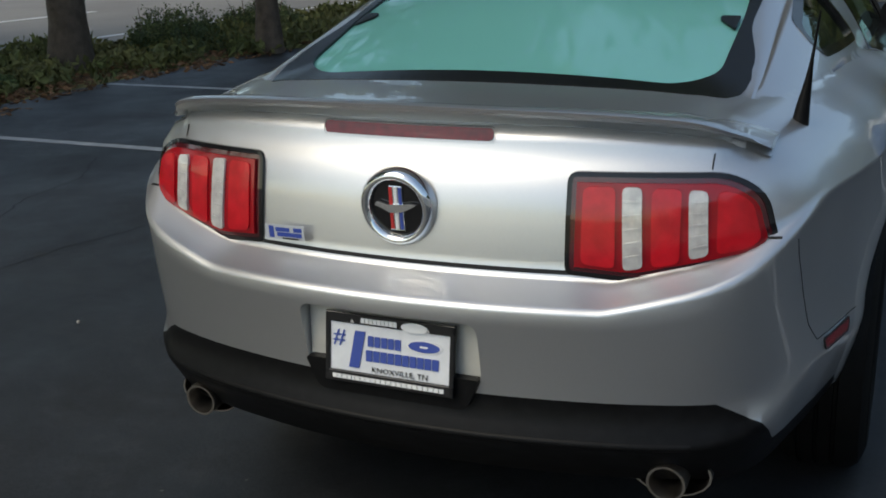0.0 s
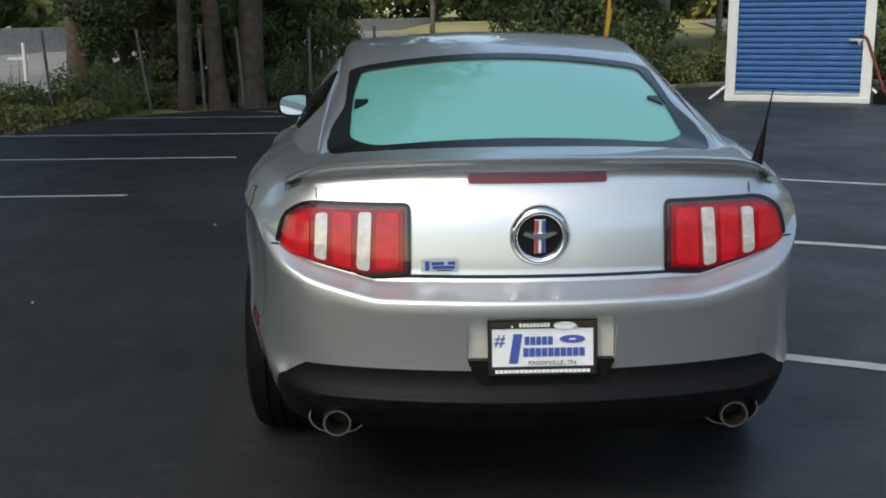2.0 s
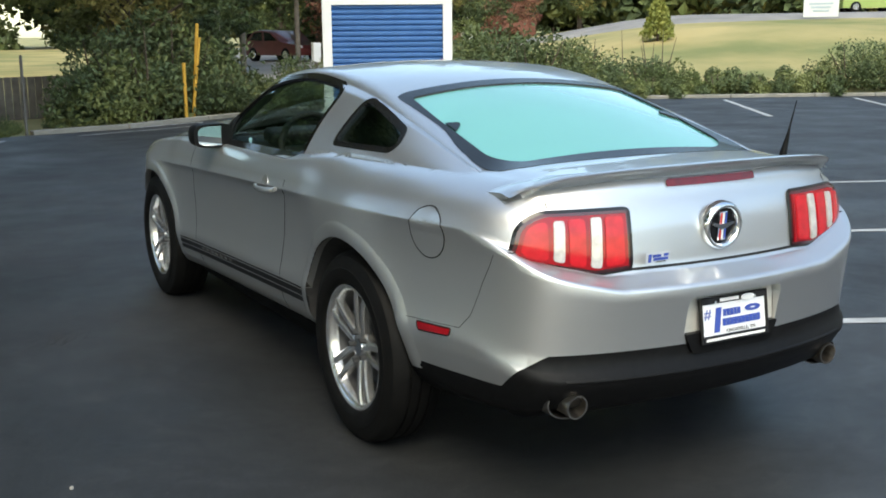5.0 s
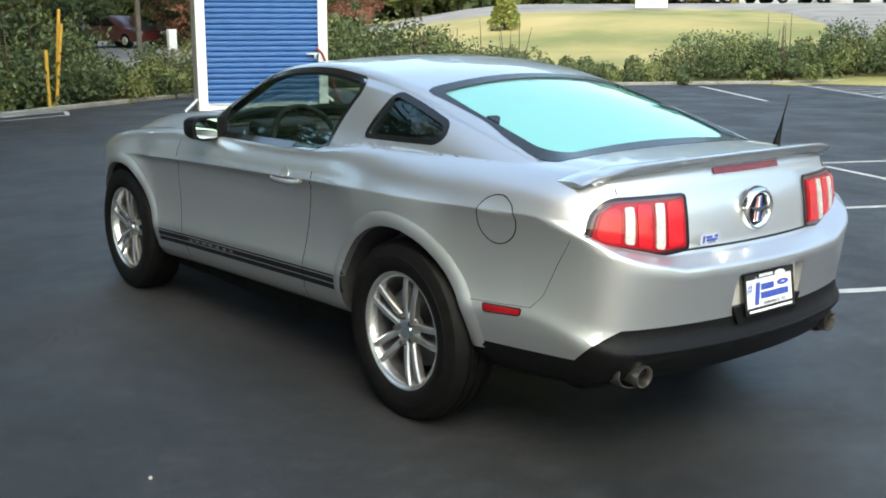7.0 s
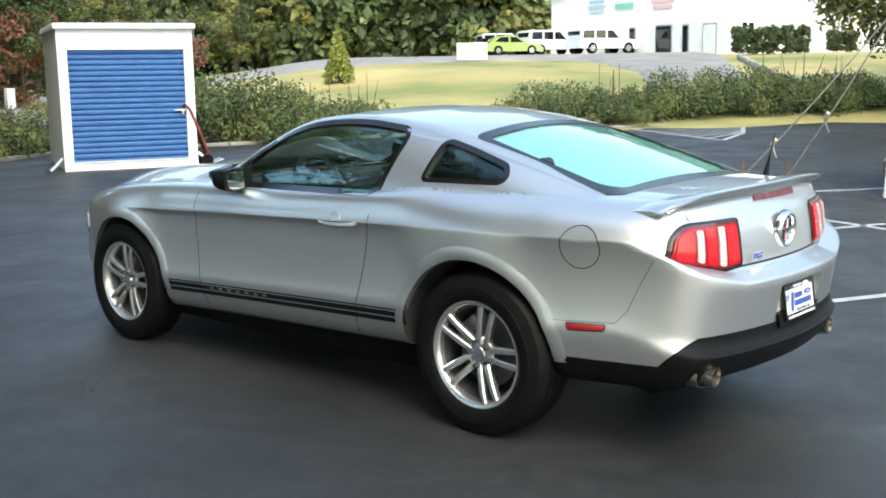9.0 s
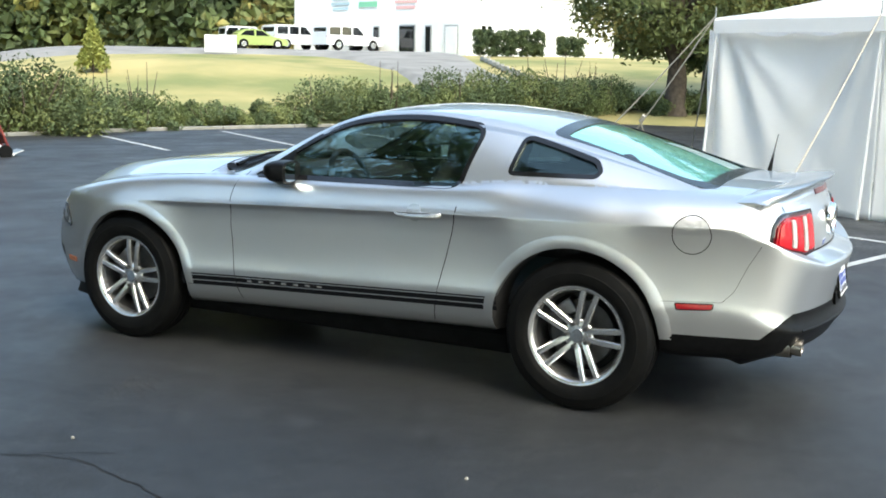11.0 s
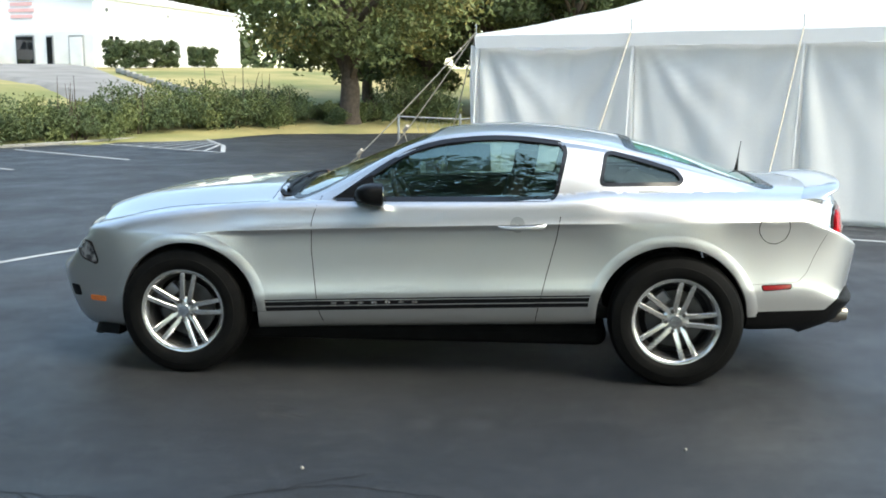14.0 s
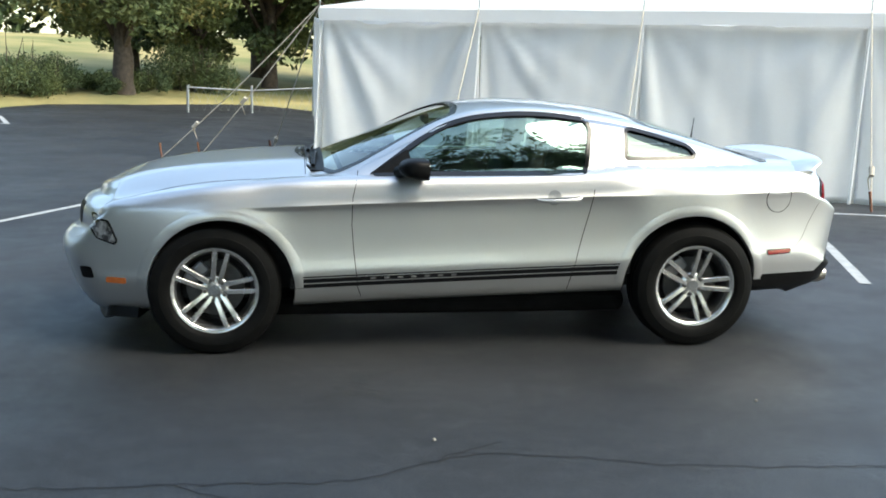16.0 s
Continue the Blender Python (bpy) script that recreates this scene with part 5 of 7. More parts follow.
paint_line([(7.15, 1.86), (6.13, -0.63), (5.4, -2.3), (4.6, -4.2), (4.0, -5.9), (3.2, -8)])
for a, b in (((9.8, 10.35), (12.0, 14.1)), ((12.25, 9.2), (15.15, 13.4)), ((14.9, 8.05), (17.9, 12.1))):
    paint_line([a, b], 0.11)
# hatched corner
ha, hb, hc, hd = Vector((17.3, 6.8)), Vector((20.3, 10.9)), Vector((23.4, 9.3)), Vector((19.9, 7.6))
paint_line([ha, hb], 0.11), paint_line([ha, hd, hc], 0.11)
for i in range(1, 7):
    paint_line([ha.lerp(hb, i / 7), hd.lerp(hc, i / 7 * 0.9)], 0.09)
va, vb, vc = Vector((-1.1, 10.6)), Vector((-2.6, 11.6)), Vector((-0.3, 12.4))
paint_line([va, vc]), paint_line([va, vb])
paint_line([(2.0, 13.6), (3.25, 14.2)], 0.1), paint_line([(0.8, 12.6), (3.0, 13.4), (3.25, 14.2)], 0.08)

# cracks, and a pale scuff in the seal
CRACK = mat("crack_tar", (0.010, 0.010, 0.011), 0.8)


def crack(points, width, seed):
    rnd = random.Random(seed)
    pts = []
    for p, q in zip(points, points[1:]):
        p, q = Vector(p), Vector(q)
        n = max(2, int((q - p).length / 0.06))
        pts += [p.lerp(q, i / n) + Vector((rnd.uniform(-0.014, 0.014), rnd.uniform(-0.014, 0.014))) for i in range(n)]
    part("crack", strip(pts, width, 0.003, lot_height, 0.05), CRACK, lot)


crack([(-2.66, 2.6), (-2.69, 1.42), (-2.72, 0.87), (-2.69, 0.65), (-2.56, 0.43), (-2.47, 0.18), (-2.54, -0.17), (-2.65, -0.5), (-2.74, -1.07), (-2.77, -1.8), (-2.9, -2.6)], 0.007, 1)
crack([(-2.56, 0.43), (-2.42, 0.2), (-2.30, 0.0)], 0.006, 2)
crack([(-3.9, 1.1), (-3.6, 0.6), (-3.55, 0.1), (-3.3, -0.4)], 0.007, 3)
crack([(-2.69, 1.42), (-2.85, 1.2), (-3.2, 1.0)], 0.006, 4)
SCUFF = mat("pale_scuff", (0.055, 0.056, 0.056), 0.8, 0, 0, (0.030, 0.031, 0.032), 14, 8)


def scuff(x, y, spread, count, seed):
    """Short pale scratches in the seal coat."""
    rs = random.Random(seed)
    bm = bmesh.new()
    for i in range(count):
        c = Vector((x + rs.gauss(0, spread), y + rs.gauss(0, spread)))
        a, l, w = rs.gauss(0.9, 0.35), rs.uniform(0.02, 0.09), rs.uniform(0.002, 0.006)
        d, n = Vector((math.cos(a), math.sin(a))) * l, Vector((-math.sin(a), math.cos(a))) * w
        bm.faces.new([bm.verts.new((p.x, p.y, lot_height(p.x, p.y) + 0.0025 + 0.00003 * i)) for p in (c - d - n, c + d - n * 0.5, c + d + n * 0.5, c - d + n)])
    part("scuff", bm, SCUFF, lot)


scuff(-1.60, 0.64, 0.07, 26, 1)
scuff(-2.35, -3.0, 0.25, 18, 2)
scuff(-3.1, -0.6, 0.35, 16, 3)
scuff(-3.6, 1.2, 0.4, 14, 4)
rnd = random.Random(5)
PEBBLE = mat("pebble", (0.32, 0.30, 0.27), 0.9, 0, 0, (0.22, 0.21, 0.19), 30)
for x, y, r in ((-2.25, -2.9, 0.010), (-2.3, 0.35, 0.009), (-1.9, -1.3, 0.008), (-3.4, -0.7, 0.008), (-1.7, 2.4, 0.010), (-2.8, -1.6, 0.009), (0.0, -3.3, 0.006), (-0.9, -3.5, 0.007)):
    bm = bmesh.new()
    bmesh.ops.create_icosphere(bm, subdivisions=2, radius=r, matrix=pose(x, y, r * 0.55))
    for v in bm.verts:
        v.co += Vector((0.3 * r * noise.noise(v.co * 90), 0.3 * r * noise.noise(v.co * 80), 0))
    tagged(part("pebble", bm, PEBBLE, None, "small pale pebble lying on the asphalt", 60), category="pebble", group="pebbles on the lot")

KERB_DULL = mat("weathered_kerb", (0.19, 0.185, 0.16), 0.9, 0, 0, (0.27, 0.26, 0.23), 3, 8, bump=0.2, bump_scale=80)
# kerb at the lot's far edge, in pieces
for i, (p, q) in enumerate(zip(LOT[10:23], LOT[11:24])):
    p, q = Vector(p), Vector(q)
    n = max(1, round((q - p).length / 1.9))
    for j in range(n):
        a, b = p.lerp(q, j / n), p.lerp(q, (j + 1) / n)
        d = b - a
        m = Matrix.Translation(((a.x + b.x) / 2, (a.y + b.y) / 2, -0.01)) @ Matrix.Rotation(math.atan2(d.y, d.x), 4, "Z")
        ob = part("kerb_stone", box((d.length - 0.015, 0.16, 0.17), m, 0.02, 2), KERB_DULL, lot)

# road beyond the grass bank
ROAD_LINE = [(-17.5, -40), (-16.3, 0), (-14.0, 15), (-9.5, 32), (-2.5, 58), (8.0, 92), (24, 140)]
road = tagged(part("road", strip(ROAD_LINE, 13.5, 0.03, lambda x, y: 0.0, 3), ROAD, None, "pale worn highway lanes"), category="road", kind="structure")
for off, dash in ((-6.2, 0), (2.6, 1), (-1.8, 1), (6.2, 0)):
    pts = []
    for k, p in enumerate(ROAD_LINE):
        a, b = Vector(ROAD_LINE[max(k - 1, 0)]), Vector(ROAD_LINE[min(k + 1, len(ROAD_LINE) - 1)])
        t = (b - a).normalized()
        pts.append(Vector(p) + Vector((t.y, -t.x)) * off)
    if not dash:
        part("lane_line", strip(pts, 0.14, 0.036, lambda x, y: 0.0, 2), WHITE_PRINT, road)
    else:
        for p, q in zip(pts, pts[1:]):
            n = int((q - p).length / 6)
            for k in range(n):
                part("lane_dash", strip([p.lerp(q, k / n), p.lerp(q, (k + 0.45) / n)], 0.16, 0.036, lambda x, y: 0.0, 1), WHITE_PRINT, road)
bm = bmesh.new()
wall_pts = []
for k, p in enumerate(ROAD_LINE):
    a, b = Vector(ROAD_LINE[max(k - 1, 0)]), Vector(ROAD_LINE[min(k + 1, len(ROAD_LINE) - 1)])
    t = (b - a).normalized()
    wall_pts.append(Vector(p) - Vector((t.y, -t.x)) * 7.4)
rings = []
for k, p in enumerate(wall_pts):
    a, b = wall_pts[max(k - 1, 0)], wall_pts[min(k + 1, len(wall_pts) - 1)]
    n = Vector(((b - a).y, -(b - a).x)).normalized()
    rings.append([Vector((p.x + n.x * o, p.y + n.y * o, z)) for o, z in ((-0.3, 0), (0.3, 0), (0.14, 0.35), (0.09, 1.0), (-0.09, 1.0), (-0.14, 0.35))])
add_loft(bm, rings)
bmesh.ops.recalc_face_normals(bm, faces=bm.faces)
tagged(part("road_barrier", bm, CONCRETE, None, "long pale concrete barrier along the highway", 30), category="barrier", kind="structure")

# drive and street on the hill
DRIVE_L = [(27.5, 14.6), (31, 16.8), (36, 20.4), (40.4, 23.9), (44.5, 27.8), (46.0, 31), (45.0, 34.5), (42.5, 37.3), (37, 40.3), (30, 45), (22, 52)]
DRIVE_R = [(30, 10.4), (33.5, 12.9), (38, 16.2), (43.2, 19.3), (48.5, 22.3), (53.5, 25.3), (57.6, 31), (58.6, 37), (52, 45), (33, 49.5), (24, 56)]


def drive_sheet():
    bm = bmesh.new()
    lf, rt = ([Vector(p).lerp(Vector(q), k / 8) for p, q in zip(side, side[1:]) for k in range(8)] for side in (DRIVE_L, DRIVE_R))
    g = []
    for p, q in zip(lf, rt):
        row = []
        for j in range(15):
            c = p.lerp(q, j / 14)
            row.append(bm.verts.new((c.x, c.y, hill(c.x, c.y) + (0.11 if 0 < j < 14 else -0.12))))
        g.append(row)
    for r0, r1 in zip(g, g[1:]):
        for j in range(14):
            bm.faces.new((r0[j], r0[j + 1], r1[j + 1], r1[j]))
    bmesh.ops.recalc_face_normals(bm, faces=bm.faces)
    return bm


tagged(part("driveway", drive_sheet(), DRIVE, None, "grey asphalt driveway climbing over the lawn", 60), category="driveway", kind="structure")
tagged(part("side_street", strip([(8, 18.6), (11, 26), (15, 38), (20, 56), (24, 75)], 5.0, 0.10, hill, 2), DRIVE, None, "side street leading off between trees", 60), category="street", kind="structure")
for k in range(14):
    a = Vector((31.0, 10.7)).lerp(Vector((51.0, 23.2)), k / 14)
    b = Vector((31.0, 10.7)).lerp(Vector((51.0, 23.2)), (k + 1) / 14)
    d = b - a
    m = Matrix.Translation(((a.x + b.x) / 2, (a.y + b.y) / 2, hill(*((a + b) / 2)) + 0.10)) @ Matrix.Rotation(math.atan2(d.y, d.x), 4, "Z")
    tagged(part("kerb", box((d.length - 0.03, 0.18, 0.24), m, 0.03, 2), CONCRETE, None, "pale concrete kerb beside the driveway"), category="kerb", kind="structure")


# ---- storage shed ----
def shed():
    at = Matrix.Translation((5.98, 12.05, 0)) @ Matrix.Rotation(math.atan2(-0.905, 2.04), 4, "Z")
    ob = thing("storage_shed", "white metal storage shed with a blue roll-up door", "shed", at=at)
    w, h, d = 2.24, 2.38, 2.6
    for x in (-w / 2 + 0.08, w / 2 - 0.08):
        part("door_post", box((0.16, 0.10, h - 0.34), pose(x, 0.05, (h - 0.34) / 2 + 0.0), 0.006), WHITE_METAL, ob)
    part("header", box((w, 0.10, 0.36), pose(0, 0.05, h - 0.18), 0.006), WHITE_METAL, ob)
    part("roof_cap", box((w + 0.10, d + 0.12, 0.10), pose(0, d / 2 - 0.02, h + 0.03), 0.02, 2), WHITE_METAL, ob)
    part("sill", box((w, 0.14, 0.10), pose(0, 0.03, 0.05), 0.01), WHITE_METAL, ob)
    for x in (-w / 2 + 0.02, w / 2 - 0.02):
        bm = bmesh.new()
        n = 22
        rings = []
        for i in range(n * 4 + 1):
            y = 0.1 + (d - 0.1) * i / (n * 4)
            o = 0.018 * (1 if (i % 4) < 2 else -1) * (1 if x > 0 else 1)
            rings.append([Vector((x + o, y, 0.02)), Vector((x + o, y, h - 0.02)), Vector((x + o - 0.01, y, h - 0.02)), Vector((x + o - 0.01, y, 0.02))])
        add_loft(bm, rings)
        bmesh.ops.recalc_face_normals(bm, faces=bm.faces)
        part("side_wall", bm, GALV, ob, "ribbed bare metal side wall")
    part("back_wall", box((w - 0.1, 0.04, h - 0.05), pose(0, d - 0.02, h / 2)), GALV, ob)
    y0, y1, n = 0.10, h - 0.34, 21
    for i in range(n):
        z = y0 + (y1 - y0) * (i + 0.5) / n
        hh = (y1 - y0) / n
        bm = bmesh.new()
        prof = [(0.075, -hh / 2), (0.060, -hh * 0.36), (0.045, -hh * 0.22), (0.042, hh * 0.18), (0.055, hh * 0.34), (0.078, hh / 2)]
        rings = [[Vector((x, yy, z + zz)) for yy, zz in prof] + [Vector((x, 0.09, z + hh / 2)), Vector((x, 0.09, z - hh / 2))] for x in (-w / 2 + 0.15, w / 2 - 0.15)]
        add_loft(bm, rings)
        bmesh.ops.recalc_face_normals(bm, faces=bm.faces)
        part("door_slat", bm, BLUE_METAL, ob)
    part("bottom_bar", box((w - 0.30, 0.06, 0.05), pose(0, 0.05, 0.125), 0.006), GALV, ob)
    part("latch", box((0.20, 0.04, 0.035), pose(w / 2 - 0.27, 0.03, 0.98), 0.006), GALV, ob, "metal slide latch")
    part("padlock", box((0.05, 0.03, 0.07), pose(w / 2 - 0.22, 0.015, 0.93), 0.01), STEEL, ob)
    for x, dx in ((-w / 2 - 0.02, -0.22), (w / 2 + 0.02, 0.26)):
        part("anchor_foot", tube([(x, 0.1, 0.22), (x + dx * 0.5, 0.02, 0.11), (x + dx, -0.05, 0.02)], 0.035, 8), GALV, ob)


shed()
board = thing("hand_truck", "dark red hand truck leaning beside the shed", "hand truck", at=Matrix.Translation((7.30, 11.62, 0)) @ Matrix.Rotation(math.atan2(-0.905, 2.04), 4, "Z") @ pose(0, 0, 0, 0, -20, 0))
RED_METAL = mat("red_metal", (0.16, 0.022, 0.02), 0.5, 0, 0, (0.22, 0.04, 0.03), 7)
for y in (-0.16, 0.16):
    part("rail", tube([(0, y, 0.05), (0, y, 1.05), (-0.06, y * 0.8, 1.18)], 0.022, 8), RED_METAL, board)
part("plate", box((0.02, 0.34, 0.75), pose(0.01, 0, 0.60), 0.006), RED_METAL, board)
part("toe_plate", box((0.22, 0.36, 0.02), pose(0.10, 0, 0.03), 0.004), GALV, board)
for y in (-0.2, 0.2):
    part("tyre", cyl(0.11, 0.11, 0.05, pose(-0.08, y, 0.12, 90, 0, 0), 20), RUBBER, board)

# ---- tent ----
TENT_C, TW, TN = Vector((9.47, 0.46)), Vector((-0.412, -0.911)), Vector((0.911, -0.412))
EAVE, FLOOR = 2.30, -0.20


def tent_at(a, b, z):
    p = TENT_C + TW * a + TN * b
    return Vector((p.x, p.y, z))


def tent():
    ob = thing("party_tent", "large white canvas tent with draped side walls", "tent", at=Matrix.Translation(tent_at(0, 0, FLOOR)))
    inv = Matrix.Translation(-tent_at(0, 0, FLOOR))
    L, D = 14.6, 9.0
    poles = [0, 2.40, 4.68, 7.55, 10.0, 12.3, L]
    # side walls, one hanging panel between each two poles
    def wall(a0, a1, along, seed, sag, label=""):
        bm = bmesh.new()
        n, m = 70, 26
        g = []
        for i in range(n + 1):
            t = i / n
            col = []
            drop = sag * 4 * t * (1 - t) * (0.75 + 0.25 * math.cos(6 * math.pi * t)) + 0.012 * abs(math.sin(9 * math.pi * t))
            for j in range(m + 1):
                s = j / m
                z = FLOOR + 0.01 + (EAVE - 0.16 - drop - FLOOR) * s
                a = a0 + (a1 - a0) * t
                f = -0.12 + 0.085 * noise.noise((a * 0.9, seed, 0.5 * s)) + 0.03 * noise.noise(((a + 0.35 * s) * 2.3, seed + 3, 0.7 * s)) + 0.012 * noise.noise((a * 5.5, seed + 7, 0.9 * s))
                for ap in (a0, a1):
                    th = math.atan2(a - ap, EAVE + 0.1 - z)
                    f += 0.19 * noise.noise((th * 4.2, seed + ap, 0.2)) * math.exp(-abs(a - ap) / 0.9) * min(1, (EAVE - z) * 1.2)
                f += 0.03 * (1 - s) ** 2 * math.sin(a * 2.1 + seed) + 0.05 * (1 - s) ** 3
                col.append(bm.verts.new(inv @ along(a, -f, z)))
            g.append(col)
        for i in range(n):
            for j in range(m):
                bm.faces.new((g[i][j], g[i + 1][j], g[i + 1][j + 1], g[i][j + 1]))
        w = part("side_wall", bm, CANVAS, ob, label, 180)
        md = w.modifiers.new("cloth", "SOLIDIFY")
        md.thickness = 0.004

    for k, (a, b) in enumerate(zip(poles, poles[1:])):
        wall(a, b, lambda u, f, z: tent_at(u, f, z), k * 3.7, (0.10, 0.05, 0.06, 0.05, 0.12, 0.05)[k], "draped white side wall with folds")
    for k, (a, b) in enumerate(((0, 3), (3, 6), (6, 9))):
        wall(a, b, lambda u, f, z: tent_at(-f, u, z), 31 + k, 0.03)
    # valance band and hip roof
    rim = [(0, 0), (L, 0), (L, D), (0, D)]
    for (a0, b0), (a1, b1) in zip(rim, rim[1:] + rim[:1]):
        bm = bmesh.new()
        for z0, z1, o0, o1 in ((EAVE - 0.205, EAVE - 0.03, 0.02, 0.03), (EAVE - 0.03, EAVE + 0.005, 0.03, 0.0)):
            da, db = (0, -1) if b0 == b1 == 0 else (0, 1) if b0 == b1 else (1, 0) if a0 == L else (-1, 0)
            n = 40
            lo = [bm.verts.new(inv @ tent_at(a0 + (a1 - a0) * i / n + da * o0, b0 + (b1 - b0) * i / n + db * (o0 + 0.006 * math.sin(i * 1.3)), z0 + 0.008 * math.sin(i * 0.9))) for i in range(n + 1)]
            hi = [bm.verts.new(inv @ tent_at(a0 + (a1 - a0) * i / n + da * o1, b0 + (b1 - b0) * i / n + db * o1, z1)) for i in range(n + 1)]
            for i in range(n):
                bm.faces.new((lo[i], lo[i + 1], hi[i + 1], hi[i]))
        part("valance", bm, CANVAS, ob, "white valance band under the roof edge", 60)
    bm = bmesh.new()
    n, m = 40, 16
    def roof_point(a, b):
        e = min(a, L - a, b, D - b)
        return inv @ tent_at(a, b, EAVE + 0.005 + (3.75 - EAVE) * (e / 4.5) ** 1.08 - 0.03 * math.sin(math.pi * min(a, L - a) / 2.4) ** 2 * ramp(e, 0.2, 1) * (1 - ramp(e, 2, 4.4)))
    g = [[bm.verts.new(roof_point(L * i / n, D * j / m)) for j in range(m + 1)] for i in range(n + 1)]
    for i in range(n):
        for j in range(m):
            bm.faces.new((g[i][j], g[i + 1][j], g[i + 1][j + 1], g[i][j + 1]))
    part("roof", bm, CANVAS, ob, "white canvas hip roof", 50)
    for a in poles:
        part("eave_pole", tube([inv @ tent_at(a, 0.5, FLOOR), inv @ tent_at(a, 0.5, EAVE)], 0.025, 8), GALV, ob)
        part("pole_pin", tube([inv @ tent_at(a, 0.0, EAVE - 0.02), inv @ tent_at(a, 0.0, EAVE + 0.15)], 0.009, 6), GALV, ob)
        part("wall_seam", tube([inv @ tent_at(a, 0.03, EAVE - 0.2), inv @ tent_at(a - 0.04, 0.0, 1.0), inv @ tent_at(a - 0.08, -0.05, FLOOR + 0.02)], [0.022, 0.018, 0.024], 6), CANVAS, ob)
    return poles


poles = tent()


def guy(name_label, top, foot, knot):
    """A taut rope from the eave to a stake, with its ratchet knot."""
    v = foot - top
    ob = thing("guy_rope", name_label, "rope", "ropes staying the tent", at=Matrix.Translation(foot))
    pts = [top + v * t - foot + Vector((0, 0, -0.05 * math.sin(math.pi * t))) for t in (0, 0.25, 0.5, 0.75, 1.0)]
    part("rope", tube(pts, 0.010, 6), ROPE, ob, "", 60)
    k = top + v * knot - foot
    rot = v.to_track_quat("Z", "Y").to_matrix().to_4x4()
    part("knot", cyl(0.035, 0.028, 0.12, Matrix.Translation(k) @ rot, 10), ROPE, ob, "", 60)
    part("rope_tail", tube([k, k + Vector((0.03, 0.02, -0.10)), k + Vector((0.05, -0.02, -0.22))], [0.012, 0.010, 0.006], 6), ROPE, ob, "", 60)
    part("stake", tube([Vector((0, 0, -0.02)), Vector((0.02, 0.03, 0.22))], [0.014, 0.018], 8), mat_stake, ob, "rusty iron stake", 60)


mat_stake = mat("rusty_iron", (0.16, 0.07, 0.04), 0.8, 0.3, 0, (0.24, 0.11, 0.07), 20)
corner_top = tent_at(0, 0, EAVE + 0.03)
for foot, k in ((Vector((10.25, 2.85, 0)), 0.78), (Vector((10.5, 2.3, 0)), 0.62), (Vector((11.3, 1.2, -0.03)), 0.9)):
    guy("taut tan rope from the tent corner to a stake", corner_top, foot, k)
for a in poles[1:5]:
    p = tent_at(a, -2.0, 0)
    p.z = lot_height(p.x, p.y)
    guy("taut tan rope from the tent eave to a stake", tent_at(a, -0.02, EAVE - 0.02), p, 0.82)

# ---- foliage ----
def leaf_mesh(name, clumps, count, size, seed, materials, flat=0.0, wide=0.5):
    """Small folded leaves about clump centres (x, y, z, rx, ry, rz); count for each clump."""
    rs = np.random.RandomState(seed)
    cs = np.asarray(clumps, float)
    n = len(cs) * count
    d = rs.normal(size=(n, 3))
    d /= np.linalg.norm(d, axis=1, keepdims=True)
    r = rs.uniform(0.35, 1.0, (n, 1)) ** 0.55
    wob = 1 + 0.35 * np.sin(d[:, :1] * 5 + rs.uniform(0, 6)) * np.cos(d[:, 1:2] * 4.3 + 1)
    c = np.repeat(cs, count, 0)
    p = c[:, :3] + d * r * wob * c[:, 3:6]
    u = rs.normal(size=(n, 3))
    u[:, 2] *= 1 - flat
    u /= np.linalg.norm(u, axis=1, keepdims=True)
    v = np.cross(u, rs.normal(size=(n, 3)))
    v /= np.linalg.norm(v, axis=1, keepdims=True)
    s = size * rs.uniform(0.55, 1.35, (n, 1))
    k = np.cross(u, v) * s * 0.25
    quad = np.stack([p - u * s, p - v * s * wide + k, p + u * s, p + v * s * wide + k], 1).reshape(-1, 3)
    me = bpy.data.meshes.new(name)
    me.from_pydata(quad.tolist(), [], np.arange(4 * n).reshape(-1, 4).tolist())
    for m in materials:
        me.materials.append(m)
    if len(materials) > 1:
        pick = np.repeat(rs.randint(0, len(materials), len(cs)), count)
        me.polygons.foreach_set("material_index", pick.astype(np.int32))
    return me


